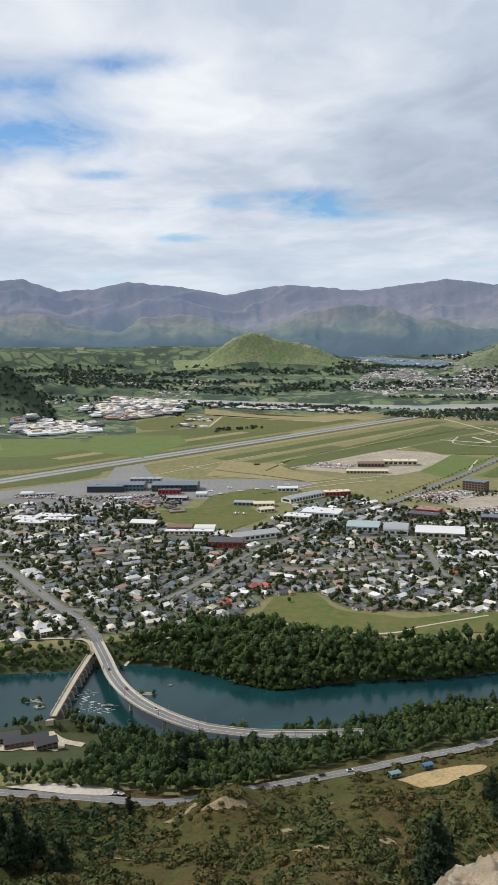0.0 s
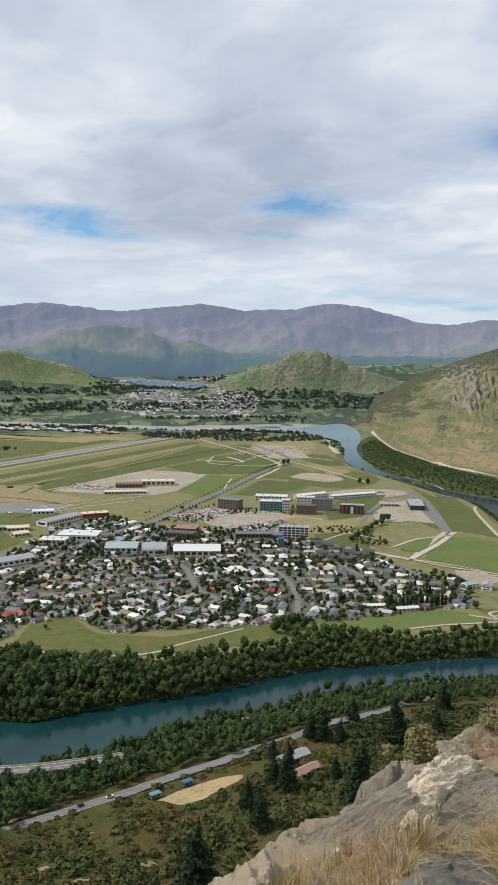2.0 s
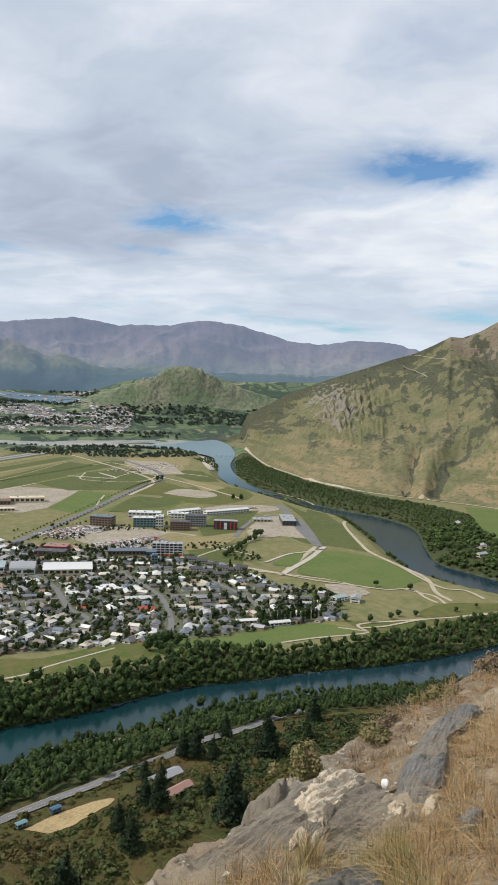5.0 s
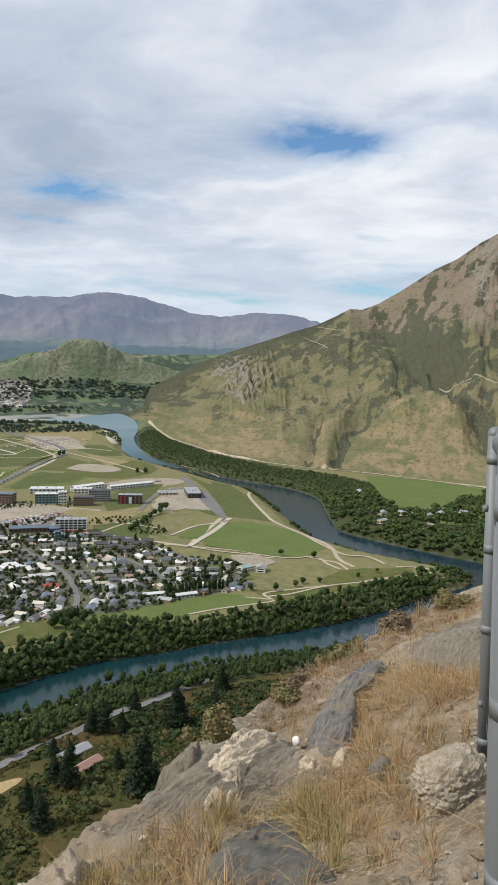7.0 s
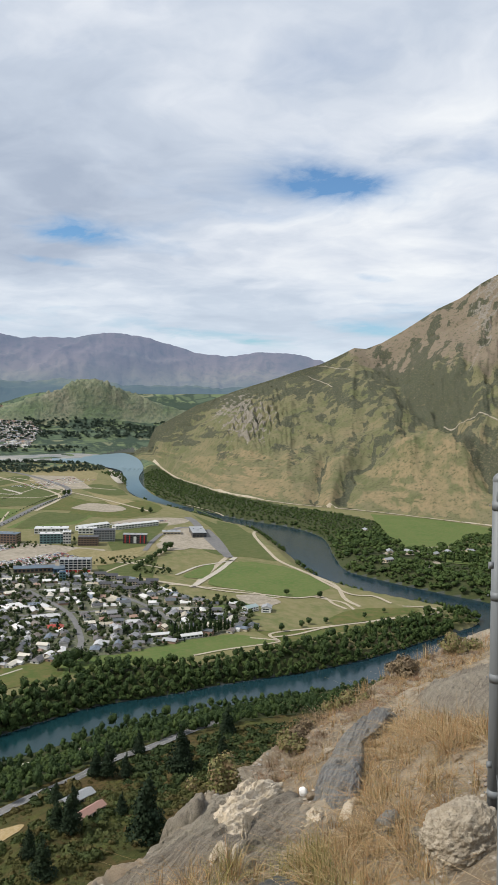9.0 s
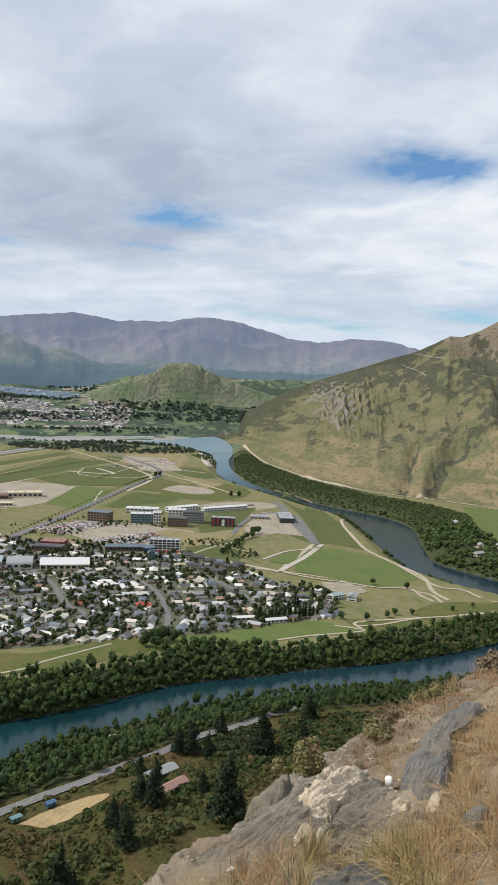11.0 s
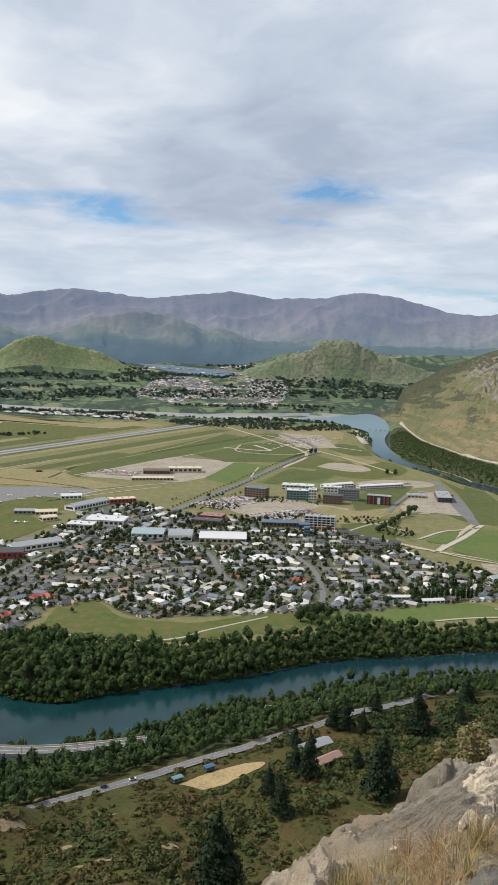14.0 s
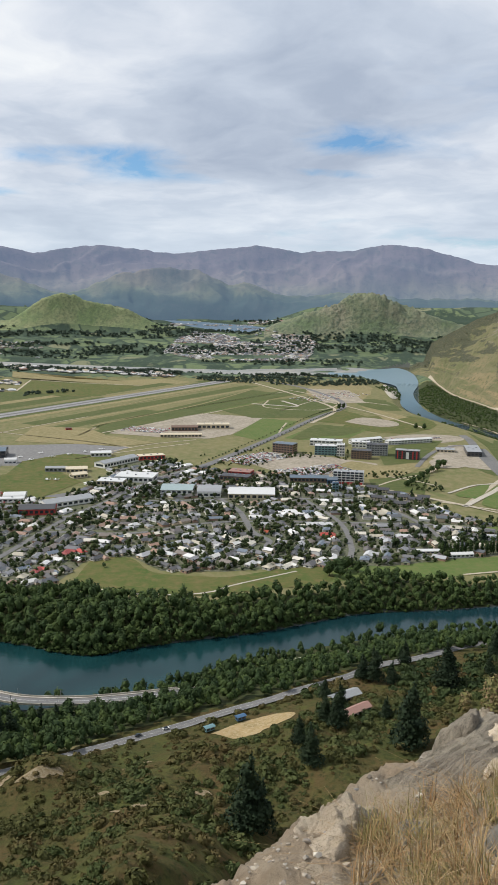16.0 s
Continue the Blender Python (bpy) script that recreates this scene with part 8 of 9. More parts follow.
M_CHIPS = straw_material("stone_chips", [(0.3, 0.25, 0.19), (0.45, 0.39, 0.31), (0.2, 0.17, 0.14), (0.55, 0.5, 0.42), (0.26, 0.24, 0.22)])
M_REDTWIG = straw_material("dead_matted_scrub", [(0.2, 0.12, 0.075), (0.28, 0.17, 0.1), (0.13, 0.085, 0.055), (0.33, 0.23, 0.15)])
M_TWIG = straw_material("dry_twigs", [(0.14, 0.1, 0.06), (0.22, 0.16, 0.1), (0.1, 0.08, 0.045), (0.3, 0.22, 0.13)])
M_HERB = straw_material("grey_green_herb", [(0.12, 0.125, 0.04), (0.2, 0.18, 0.07), (0.2, 0.13, 0.075), (0.15, 0.165, 0.06)])
M_GALV = painted("galvanised_steel", [(0.2, 0.215, 0.225)], 0.6, 0.25, 0.15)


def lookout_ground():
    az = np.concatenate([np.linspace(-180, -6, 40, endpoint=False), np.linspace(-6, 66, 380, endpoint=False), np.linspace(66, 180, 26, endpoint=False)])
    d = np.concatenate([np.linspace(0.02, 1.6, 10, endpoint=False), np.linspace(1.6, 9.6, 160, endpoint=False), np.linspace(9.6, 16, 16)])
    A, D = np.meshgrid(np.radians(az), d)
    X, Y = np.sin(A) * D, np.cos(A) * D
    V = np.stack([X, Y, near_height(X, Y)], -1).reshape(-1, 3)
    F = strip_faces(len(d), len(az), True)[:, ::-1]
    a, r = np.degrees(A).ravel()[F[:, 0]], D.ravel()[F].mean(1)
    De = np.interp(a, EDGE_AZ, EDGE_D)
    jit = fbm(X.ravel()[F[:, 0]] * 2.2, Y.ravel()[F[:, 0]] * 2.2, 61, 3)
    rock = (((De - r) < 0.35 + 1.3 * (jit - 0.3)) & (a < 29)) | (r > De + 0.03)
    V = V - (0, 0, EYE - 2)
    me = mesh_of("ground_lookout", V, F, [M_SOIL, M_TANROCK], rock.astype(int), True)
    ob = tagged(new("ground_lookout", me), "stony tan soil and broken rock of the lookout edge", "ground", kind="structure")
    ob.location = (0, 0, EYE - 2)


def grain_of_rock(x, y, seed=0, along=(0.93, 0.36)):
    """Foliation: thin broken ribs that run one way."""
    u, v = x * along[0] + y * along[1], y * along[0] - x * along[1]
    v = v + 0.12 * (fbm(u * 2.2, v * 2.2, seed + 1, 3) - 0.5)
    return 0.6 * (fbm(u * 2.0, v * 11, seed, 4, True) - 0.6) + 0.4 * (fbm(u * 6, v * 26, seed + 9, 3, True) - 0.6)


def ledge_top(x, y):
    """Top of the schist ledge that runs along the brink."""
    step = fbm(x * 1.9 + 4, y * 1.9, 83, 3)
    return near_height(x, y, 0.0) + 0.055 + 0.14 * (step - 0.5) + 0.12 * grain_of_rock(x, y, 5)


def ledge(name, outline, mat, label, seed, top, rings=60, n=10, ragged=0.35, lip=0.07, group="outcrops", tail=6.0):
    """Rock that lies flush in the slope: a given top surface inside a ragged outline, its rim tucked into the soil."""
    p = np.asarray(outline, float)
    p = curve(np.vstack([p, p[:1]]), n)[:-1]
    i = np.arange(len(p))
    c = p.mean(0)
    p = c + (p - c) * (1 + ragged * (fbm(i * 0.35, i * 0, seed, 5)[:, None] - 0.5))
    k = np.linspace(0, 1, rings) ** 0.8
    q = c + (p - c)[None] * (k[:, None, None] * 0.995 + 0.005)
    x, y = q[..., 0], q[..., 1]
    z = top(x, y) - lip * (k ** tail)[:, None] * 2.0 + 0.012 * (fbm(x * 34, y * 34, seed + 5, 4) - 0.5)
    V = np.stack([x - c[0], y - c[1], z - EYE + 2], -1).reshape(-1, 3)
    area = np.sum(p[:, 0] * np.roll(p[:, 1], -1) - np.roll(p[:, 0], -1) * p[:, 1])
    F = strip_faces(rings, len(p), True)
    F = F[:, ::-1] if area > 0 else F
    ob = tagged(new(name, mesh_of(name, V, F, [mat], None, True)), label, "rock", group)
    ob.location = (c[0], c[1], EYE - 2)
    return ob


def boulder(name, x, y, size, mat, label, seed, sink=0.25, rough=0.35, sub=5, group="loose stones", detail=0.12):
    bm = bmesh.new()
    bmesh.ops.create_icosphere(bm, subdivisions=sub, radius=1)
    for v in bm.verts:
        o = Vector((seed, seed * 1.7, -seed))
        r = 1 + rough * noise.noise(v.co * 1.1 + o) + detail * noise.noise(v.co * 4.5 + o) + detail * 0.7 * noise.noise(v.co * 11 + o) + (detail * 0.6 * noise.noise(v.co * 24 + o) if sub > 5 else 0)
        v.co = Vector((v.co.x * size[0], v.co.y * size[1], v.co.z * size[2])) * r
    for f in bm.faces:
        f.smooth = sub > 2
    me = bpy.data.meshes.new(name)
    bm.to_mesh(me)
    bm.free()
    me.materials.append(mat)
    ob = tagged(new(name, me), label, "stone", group)
    ob.location = (x, y, float(near_height(x, y)) + size[2] * (1 - 2 * sink))
    ob.rotation_euler = (0.2, 0.1, seed)
    return ob


def blades(name, pts, n, length, width, mat, label, category, lean=0.6, droop=0.5, kind="stuff", seed=1, up=1.0):
    """Tufts of thin curved blades at the given places, as one object."""
    g = np.random.default_rng(seed)
    pts = np.asarray(pts, float)
    base = np.repeat(pts, n, 0)
    m = len(base)
    base = base + g.normal(0, 0.035, (m, 2)) * np.array(length).mean() / 0.2
    z = near_height(base[:, 0], base[:, 1]) - 0.015
    a = g.uniform(0, 6.283, m)
    L = g.uniform(*length, m)
    ln = np.abs(g.normal(0, lean, m))
    dirx, diry = np.cos(a), np.sin(a)
    V = []
    for k in (0.0, 0.4, 0.75, 1.0):
        out = ln * k * L * (0.5 + droop * k)
        hgt = L * k * up * np.maximum(1 - droop * ln * k, 0.15)
        w = width * (1 - k) * 0.5 + 0.0004
        cx, cy, cz = base[:, 0] + dirx * out, base[:, 1] + diry * out, z + hgt
        # ribbons turned at random about the upright
        b = a + g.uniform(0.6, 2.4, m) if k == 0 else b
        V.append(np.stack([cx - np.cos(b) * w, cy - np.sin(b) * w, cz], -1))
        V.append(np.stack([cx + np.cos(b) * w, cy + np.sin(b) * w, cz], -1))
    V = np.stack(V, 1)
    i = np.arange(m)[:, None] * 8
    F = np.concatenate([i + (0, 1, 3, 2), i + (2, 3, 5, 4), i + (4, 5, 7, 6)], 0)
    V = V.reshape(-1, 3)
    me = mesh_of(name, V - (0, 0, EYE - 2), F, [mat])
    ob = tagged(new(name, me), label, category, kind=kind)
    ob.location = (0, 0, EYE - 2)
    return ob


SLATE = [(1.7, 3.02), (1.85, 3.12), (2.16, 3.24), (2.22, 3.1), (2.02, 2.55), (1.94, 2.38), (1.7, 2.6), (1.62, 2.8)]
BARE_ROCK = (SLATE, [(1.46, 3.85), (2.08, 4.22), (2.45, 4.42), (2.96, 4.3), (2.94, 3.95), (2.8, 3.55), (2.55, 3.42), (2.2, 3.46), (1.9, 3.62), (1.6, 3.72)], [(2.72, 3.5), (3.13, 4.14), (3.9, 4.68), (4.14, 4.66), (4.1, 4.52), (3.6, 4.27), (3.0, 3.6), (2.8, 3.42)],
             [(4.46, 4.6), (4.74, 4.7), (4.96, 4.5), (4.5, 3.85), (4.15, 3.7), (4.08, 3.95), (4.22, 4.3)])


def spots_in(poly, step, seed, keep=1.0):
    g = np.random.default_rng(seed)
    p = np.asarray(poly, float)
    lo, hi = p.min(0), p.max(0)
    n = int((hi[0] - lo[0]) * (hi[1] - lo[1]) / step ** 2)
    q = g.uniform(lo, hi, (n, 2))
    q = q[inside(q[:, 0], q[:, 1], p)]
    for rock in BARE_ROCK:
        q = q[~inside(q[:, 0], q[:, 1], rock)]
    k = fbm(q[:, 0] * 2.5, q[:, 1] * 2.5, seed, 3) + g.uniform(-0.2, 0.2, len(q))
    return q[k > 1 - keep]


def near_things():
    ledge("outcrop", [(1.46, 3.89), (1.79, 4.09), (2.08, 4.25), (2.2, 4.34), (2.45, 4.45), (2.58, 4.36), (2.96, 4.32), (2.95, 3.95), (2.84, 3.55), (2.62, 3.19), (2.43, 3.22), (2.24, 3.32), (1.96, 3.5), (1.66, 3.62)], M_SCHIST,
          "grey-brown schist ledge with pale seams along the brink", 3, ledge_top)
    ledge("outcrop", [(2.1, 4.2), (2.04, 4.3), (2.2, 4.42), (2.42, 4.5), (2.44, 4.34), (2.3, 4.14), (2.18, 4.06)], M_SCHIST, "blocky grey schist standing at the brink", 9, lambda x, y: near_height(x, y, 0.0) + 0.15 + 0.25 * (fbm(x * 3, y * 3, 85, 3) - 0.5) + 0.07 * grain_of_rock(x, y, 15, (0.5, 0.86)), 40, 10, 0.25, 0.12, tail=9)
    ledge("pale_crust", [(2.82, 4.31), (2.95, 4.26), (2.8, 4.09), (2.64, 3.98), (2.5, 3.84), (2.38, 3.77), (2.27, 3.62), (2.13, 3.5), (2.01, 3.53), (2.02, 3.64), (2.16, 3.78), (2.24, 3.98), (2.33, 4.07), (2.42, 4.12), (2.56, 4.25), (2.74, 4.32)], M_PALE,
          "cream white quartz crust broken over the grey ledge", 27, lambda x, y: ledge_top(x, y) + 0.01 + 0.05 * (fbm(x * 5.5, y * 5.5, 87, 3) - 0.42) + 0.012 * (fbm(x * 22, y * 22, 88, 3) - 0.5), 64, 12, 0.55, 0.02)
    ledge("pale_crust", [(2.6, 3.62), (2.74, 3.72), (2.8, 3.62), (2.66, 3.46), (2.52, 3.42), (2.5, 3.5)], M_PALE, "thin cream quartz seam across the grey ledge", 31, lambda x, y: ledge_top(x, y) - 0.004 + 0.06 * (fbm(x * 9, y * 9, 89, 4) - 0.5), 30, 9, 0.6, 0.03)
    ledge("outcrop", [(2.66, 3.42), (2.74, 3.72), (3.13, 4.17), (3.55, 4.52), (3.92, 4.72), (4.17, 4.72), (4.17, 4.5), (3.8, 4.3), (3.6, 4.23), (3.32, 3.9), (2.97, 3.52), (2.78, 3.36)], M_BLUEROCK,
          "long blue-grey schist slab tilted out of dry grass", 33, lambda x, y: near_height(x, y, 0.0) + 0.07 + 0.12 * (fbm(x * 2.4, y * 2.4, 91, 4) - 0.5) + 0.11 * grain_of_rock(x, y, 25, (0.78, 0.62)), 50, 10, 0.25, 0.09, tail=8)
    ledge("pale_crust", [(2.9, 3.54), (2.92, 3.46), (2.74, 3.31), (2.66, 3.34), (2.74, 3.42)], M_PALE, "cream quartz rim at the foot of the slab", 45, lambda x, y: near_height(x, y, 0.0) + 0.05 + 0.08 * (fbm(x * 9, y * 9, 93, 3) - 0.5), 24, 8, 0.6, 0.05)
    ledge("outcrop", [(4.46, 4.64), (4.74, 4.77), (5.0, 4.62), (5.1, 4.3), (4.55, 3.8), (4.12, 3.6), (4.03, 3.93), (4.2, 4.32)], M_SCHIST, "grey rock with pale quartz stripes beside the fence", 41, lambda x, y: near_height(x, y, 0.0) + 0.1 + 0.14 * (fbm(x * 2.4, y * 2.4, 95, 3) - 0.5) + 0.1 * grain_of_rock(x, y, 35, (0.3, 0.95)), 50, 10, 0.3, 0.1, tail=8)
    ledge("outcrop", SLATE, M_DARKROCK, "flat dark slate slab in dry grass", 55, lambda x, y: near_height(x, y, 0.0) + 0.07 + 0.05 * grain_of_rock(x, y, 45, (0.7, 0.7)), 36, 10, 0.2, 0.07, tail=10)
    ledge("outcrop", [(2.68, 3.1), (2.8, 3.14), (2.82, 3.02), (2.7, 2.98)], M_BLUEROCK, "small grey slab showing between grass tufts", 57, lambda x, y: near_height(x, y, 0.0) + 0.05 + 0.05 * grain_of_rock(x, y, 47, (0.7, 0.7)), 24, 10, 0.2, 0.06)
    ledge("outcrop", [(0.5, 3.02), (0.6, 3.17), (0.74, 3.3), (0.98, 3.52), (1.2, 3.62), (1.42, 3.72), (1.5, 3.5), (1.3, 3.36), (1.14, 3.16), (0.92, 2.9), (0.66, 2.82)], M_CREAMROCK, "pale cream broken rock at the brink", 63,
          lambda x, y: near_height(x, y, 0.0) + 0.03 + 0.24 * (fbm(x * 2.6, y * 2.6, 97, 3) - 0.5) + 0.16 * (fbm(x * 6, y * 6, 99, 4, True) - 0.6), 60, 12, 0.35, 0.1, tail=7)
    ledge("outcrop", [(1.4, 3.34), (1.56, 3.38), (1.5, 3.18), (1.33, 3.1)], M_BLUEROCK, "small grey stone lying among dry grass", 65, lambda x, y: near_height(x, y, 0.0) + 0.06 + 0.06 * grain_of_rock(x, y, 49, (0.7, 0.7)), 24, 10, 0.2, 0.06)
    boulder("boulder", 2.69, 2.47, (0.2, 0.17, 0.155), M_CONGLOM, "rough cream conglomerate boulder in dry grass", 3.1, 0.3, 0.3, 6, "loose stones", 0.09)
    boulder("white_stone", 2.95, 4.05, (0.03, 0.024, 0.033), M_WHITESTONE, "smooth white stone on grey rock", 5.2, -0.05, 0.2, 3)
    g = np.random.default_rng(5)
    for i in range(300):
        a, d = radians(g.uniform(12, 50)), g.uniform(2.4, 6.5)
        s = 0.007 + 0.03 * g.uniform() ** 4
        if d > np.interp(math.degrees(a), EDGE_AZ, EDGE_D) - 0.15:
            continue
        boulder("pebble", math.sin(a) * d, math.cos(a) * d, (s * 1.3, s, s * 0.7), (M_TANROCK, M_SCHIST, M_TANROCK, M_CONGLOM)[i % 4], "small angular loose stone on the soil", float(i), 0.25, 0.5, 2)
    # gravel over the bare soil
    n = 5200
    a, d = np.radians(g.uniform(8, 52, n)), 1.7 + 4.6 * g.uniform(0, 1, n) ** 0.8
    x, y = np.sin(a) * d, np.cos(a) * d
    k = (d < np.interp(np.degrees(a), EDGE_AZ, EDGE_D) - 0.05) & (fbm(x * 2.2, y * 2.2, 93, 3) + g.uniform(-0.15, 0.15, n) > 0.42)
    x, y = x[k], y[k]
    size = 0.003 + 0.012 * g.uniform(0, 1, len(x)) ** 3
    z = near_height(x, y) + size * 0.3
    bv, bf = ICO1
    V = bv[None] * (1 + 0.25 * g.standard_normal((len(x), len(bv), 1))) * (size[:, None] * (1.3, 1.0, 0.7))[:, None] + np.stack([x, y, z - EYE + 2], -1)[:, None]
    F = bf[None] + (np.arange(len(x)) * len(bv))[:, None, None]
    ob = tagged(new("gravel", mesh_of("gravel", V.reshape(-1, 3), F.reshape(-1, 3), [M_CHIPS])), "loose angular gravel and stone chips on the soil", "gravel", kind="stuff")
    ob.location = (0, 0, EYE - 2)
    A = [(2.92, 3.42), (3.4, 3.95), (3.64, 4.2), (3.95, 4.35), (4.1, 4.2), (4.07, 3.6), (3.3, 2.77), (2.98, 2.9), (2.9, 2.62), (2.4, 2.3), (2.0, 1.9), (2.16, 2.5), (2.3, 3.05), (2.4, 3.25), (2.66, 3.16), (2.84, 3.34)]
    B = [(1.2, 3.3), (1.5, 3.62), (1.7, 3.66), (1.96, 3.54), (2.24, 3.34), (2.4, 3.2), (2.2, 2.7), (1.9, 2.3), (1.5, 2.6), (1.3, 2.8)]
    C = [(3.3, 4.85), (4.3, 5.25), (5.1, 5.4), (6.1, 5.3), (5.6, 4.85), (4.8, 4.8), (4.2, 4.75), (3.6, 4.65)]
    blades("dry_grass", spots_in(A, 0.085, 2, 0.58), 62, (0.05, 0.2), 0.003, M_STRAW, "golden dry grass tufts matted on the slope", "grass", 1.9, 0.4, seed=2, up=0.8)
    blades("dry_grass", spots_in(B, 0.075, 4, 0.62), 38, (0.06, 0.22), 0.0036, M_OLIVE, "fading olive grass tufts near the brink", "grass", 0.9, 0.4, seed=4)
    blades("dry_grass", spots_in(C, 0.09, 6, 0.62), 26, (0.05, 0.15), 0.0045, M_STRAW, "short dry grass along the crest", "grass", 1.2, 0.5, seed=6, up=0.6)
    blades("dry_grass", spots_in([(1.0, 2.2), (1.2, 3.2), (2.6, 4.4), (4.5, 4.8), (5.6, 4.2), (3.2, 2.2), (2.0, 1.6)], 0.13, 8, 0.6), 18, (0.04, 0.13), 0.004, M_STRAW, "sparse dry grass and straw", "grass", 1.1, 0.6, seed=8)
    blades("dry_grass", spots_in([(0.95, 2.7), (1.2, 3.2), (1.5, 3.45), (1.9, 3.6), (2.3, 3.3), (2.2, 2.6), (1.7, 2.1), (1.2, 2.3)], 0.1, 38, 0.6), 44, (0.07, 0.24), 0.0034, M_STRAW, "straw-coloured tufts among the brink rocks", "grass", 1.3, 0.45, seed=38)
    blades("seed_stalks", spots_in(A, 0.4, 12, 0.6), 3, (0.2, 0.36), 0.0035, M_STRAW, "tall pale seed stalks above the tufts", "grass", 0.35, 0.3, seed=12)
    brink = [(2.75, 4.5), (3.1, 4.75), (3.53, 5.1), (4.37, 5.33), (5.19, 5.5), (6.15, 5.42), (5.75, 5.0), (4.9, 4.98), (4.3, 4.85), (3.7, 4.72), (3.2, 4.35)]
    blades("dry_twigs", spots_in(brink, 0.07, 14, 0.62), 34, (0.03, 0.1), 0.005, M_REDTWIG, "matted red-brown dead scrub along the brink", "scrub", 1.5, 0.3, seed=14, up=0.6)
    blades("dry_twigs", spots_in(brink, 0.2, 16, 0.55), 50, (0.07, 0.2), 0.005, M_TWIG, "dry brown twiggy scrub along the crest", "scrub", 1.2, 0.3, seed=16, up=0.7)
    crest = [(3.4, 4.98), (3.53, 5.12), (4.37, 5.35), (5.19, 5.54), (6.15, 5.46), (6.1, 5.3), (5.1, 5.35), (4.3, 5.18)]
    blades("dry_grass", spots_in(crest, 0.12, 26, 0.62), 30, (0.07, 0.2), 0.004, M_STRAW, "dry grass heads along the crest", "grass", 0.7, 0.5, seed=26)
    blades("straw_litter", spots_in([(1.6, 2.0), (1.6, 3.4), (2.4, 3.6), (2.9, 4.5), (4.4, 5.1), (5.8, 5.1), (5.6, 4.2), (3.2, 2.0), (2.2, 1.4)], 0.085, 28, 0.56), 12, (0.03, 0.11), 0.003, M_STRAW, "flattened straw and dead stems over the soil", "grass", 2.4, 0.15, seed=28, up=0.25)
    # low leafy shrubs at the brink
    for x, y, w, h, mat, lab in ((2.58, 4.46, 0.12, 0.23, M_HERB, "compact olive and brown shrub clinging to the brink"), (3.42, 4.88, 0.12, 0.13, M_HERB, "small dull green shrub at the brink"), (3.62, 4.98, 0.1, 0.1, M_TWIG, "small brown shrub at the brink"),
                                 (4.25, 5.2, 0.13, 0.12, M_HERB, "low dull green shrub on the crest"), (5.0, 5.4, 0.14, 0.14, M_TWIG, "low brown shrub on the crest"), (5.6, 5.35, 0.15, 0.16, M_HERB, "low olive shrub on the crest")):
        c = np.stack([g.normal(0, w * 0.55, 9), g.normal(0, w * 0.5, 9), g.uniform(0.2, 0.8, 9) * h], -1)
        v, f = clump_cloud(c, [np.array((w, w, h)) * g.uniform(0.3, 0.5) for i in range(9)], 1500, 0.009, 0.6)
        ob = tagged(new("low_shrub", mesh_of("low_shrub", v, f, [mat])), lab, "shrub", "shrubs at the brink")
        ob.location = (x, y, float(near_height(x, y)) - 0.01)


def tube(bm, points, r, seg=12):
    """A round bar along points."""
    rows = []
    p = [Vector(q) for q in points]
    side = None
    for i, q in enumerate(p):
        t = (p[min(i + 1, len(p) - 1)] - p[max(i - 1, 0)]).normalized()
        if side is None:
            side = t.orthogonal().normalized()
        side = (side - t * side.dot(t)).normalized()
        o = t.cross(side)
        rows.append([bm.verts.new(q + (side * math.cos(a) + o * math.sin(a)) * r) for a in np.linspace(0, 2 * math.pi, seg, endpoint=False)])
    for a, b in zip(rows[:-1], rows[1:]):
        for j in range(seg):
            f = bm.faces.new((a[j], a[(j + 1) % seg], b[(j + 1) % seg], b[j]))
            f.smooth = True
    bm.faces.new(rows[0][::-1])
    bm.faces.new(rows[-1])


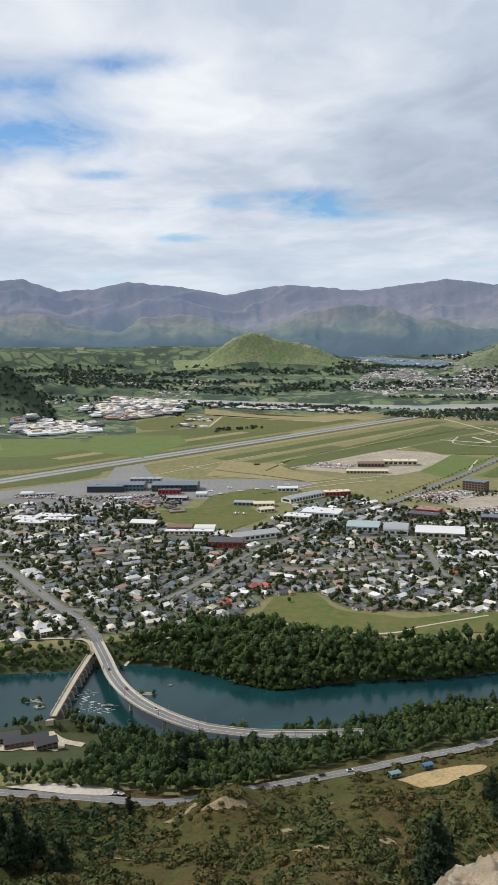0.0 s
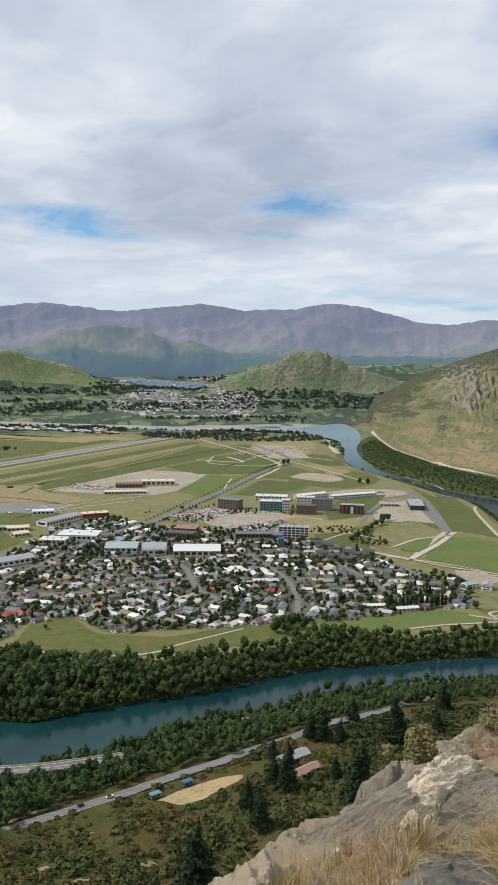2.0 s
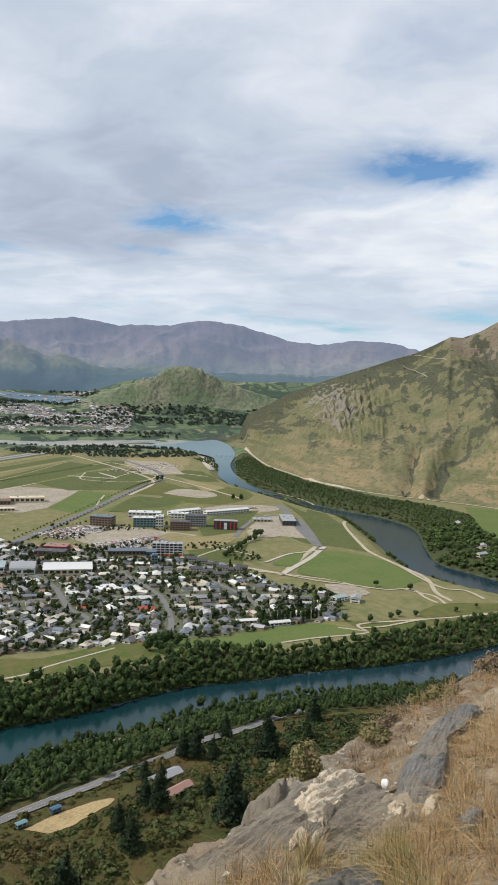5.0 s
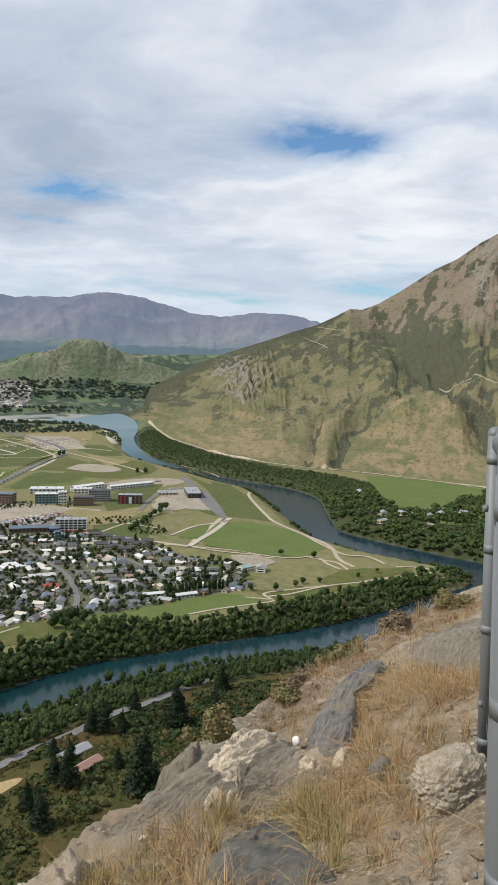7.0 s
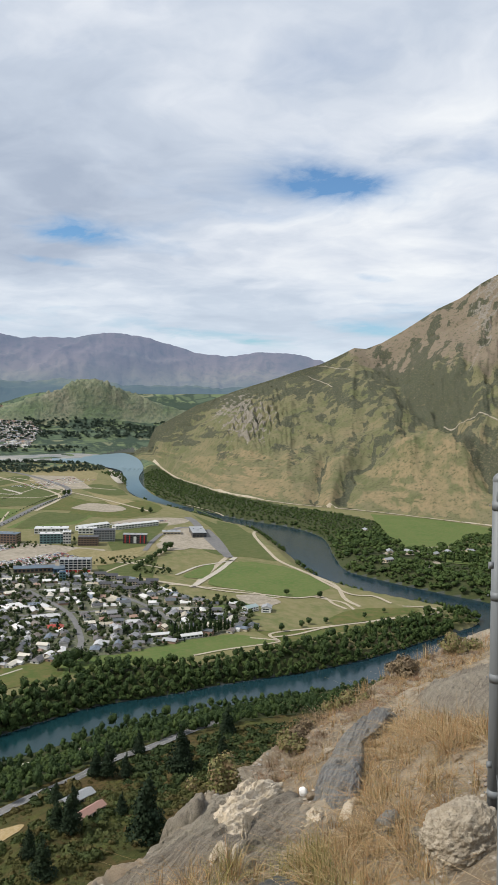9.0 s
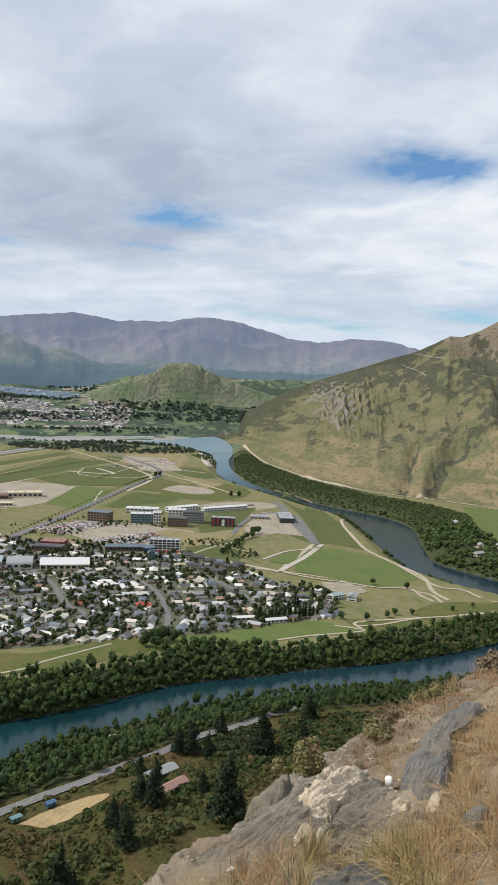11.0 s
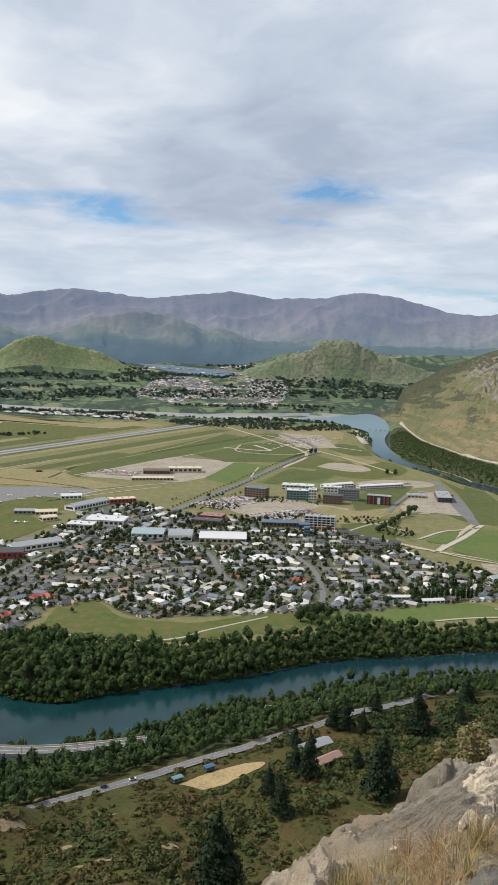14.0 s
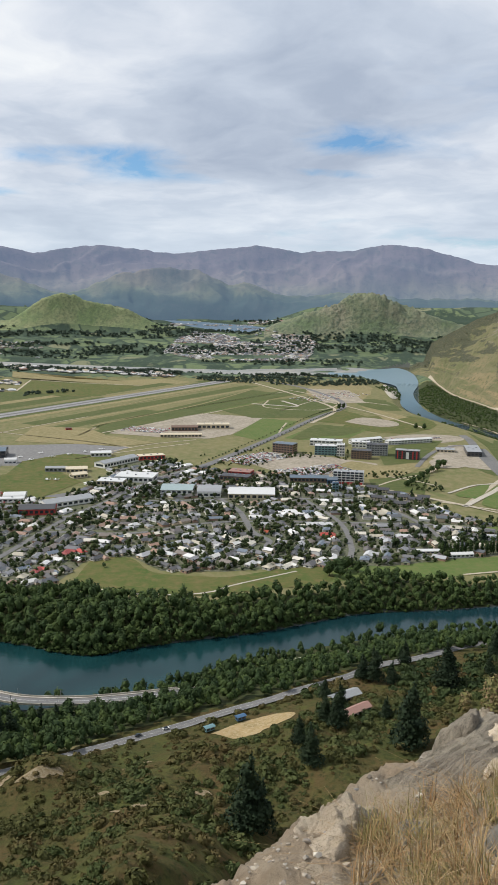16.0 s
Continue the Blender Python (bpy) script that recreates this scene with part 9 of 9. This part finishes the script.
def fence():
    """Two galvanised posts in line, clamps, and the rolled edge of chain-link between them."""
    ob = tagged(new("wire_fence"), "galvanised steel fence posts with clamps and rolled chain-link wire", "fence")
    ob.location = (2.0, 1.7, EYE - 2)
    o = Vector((2.0, 1.7, EYE - 2))
    A0 = Vector((3.9 * math.sin(radians(49.28)), 3.9 * math.cos(radians(49.28)), EYE - 2.05))
    A1 = Vector((3.9 * math.sin(radians(48.77)), 3.9 * math.cos(radians(48.77)), EYE - 0.38))
    B0 = Vector((1.75 * math.sin(radians(52.1)), 1.75 * math.cos(radians(52.1)), EYE - 1.9))
    B1 = Vector((1.75 * math.sin(radians(50.5)), 1.75 * math.cos(radians(50.5)), EYE - 0.22))

    def on(a, b, k):
        return a + (b - a) * k - o
    for name, a, b, r in (("post", A0, A1, 0.034), ("post", B0, B1, 0.062)):
        bm = bmesh.new()
        tube(bm, [on(a, b, k) for k in (0, 0.5, 1)], r, 20)
        post = part(name, bm, M_GALV, ob)
        bm = bmesh.new()
        bmesh.ops.create_uvsphere(bm, u_segments=16, v_segments=8, radius=r * 1.04, matrix=Matrix.Translation(on(a, b, 1)))
        for f in bm.faces:
            f.smooth = True
        part("cap", bm, M_GALV, post)
        for k in (0.12, 0.45, 0.68, 0.93):
            bm = bmesh.new()
            tube(bm, [on(a, b, k - 0.012), on(a, b, k + 0.012)], r * 1.06, 20)
            c = on(a, b, k)
            tube(bm, [c + Vector((-r * 1.0, r * 0.8, 0)), c + Vector((-r * 1.12, r * 0.9, 0))], r * 0.12, 8)
            part("clamp", bm, M_GALV, post)
    # flat tension bar beside the near post
    bm = bmesh.new()
    w = Vector((-0.03, 0.045, 0))
    tube(bm, [on(B0, B1, k) + w for k in (0.02, 0.5, 0.97)], 0.012, 8)
    part("tension_bar", bm, M_GALV, ob)
    # rolled chain-link edge sagging from post to post, and on past the near one
    end = B1 + Vector((0.12, -0.5, -0.35))
    path = curve([tuple(A1 + Vector((0.02, -0.03, 0.02))), tuple((A1 + B1) / 2 + Vector((0.01, 0.0, -0.02))), tuple(B1 + Vector((0.035, 0.03, -0.02))), tuple(end)], 40)
    n = 900
    s = np.linspace(0, len(path) - 1, n)
    c = np.stack([np.interp(s, np.arange(len(path)), path[:, i]) for i in range(3)], -1)
    a = np.linspace(0, 2 * math.pi * 90, n)
    t = np.gradient(c, axis=0)
    t /= np.linalg.norm(t, axis=1)[:, None]
    u = np.cross(t, (0, 0, 1.0))
    u /= np.linalg.norm(u, axis=1)[:, None]
    v = np.cross(u, t)
    coil = c + 0.03 * (u * np.cos(a)[:, None] + v * np.sin(a)[:, None])
    bm = bmesh.new()
    tube(bm, [Vector(q) - o for q in coil], 0.0048, 6)
    part("wire_coil", bm, M_GALV, ob)
    bm = bmesh.new()
    tube(bm, [Vector(q) - o for q in path[::6]], 0.016, 10)
    part("top_rail", bm, M_GALV, ob)
    for k, h in enumerate((0.25, 0.55, 0.85, 1.15, 1.4)):
        bm = bmesh.new()
        p = A0 + Vector((0, 0, h + 0.05))
        q = B0 + Vector((0, 0, h))
        tube(bm, [p - o, (p + q) / 2 - o + Vector((0.01, 0, -0.02)), q - o], 0.0022, 6)
        part("line_wire", bm, M_GALV, ob)


lookout_ground()
near_things()
fence()
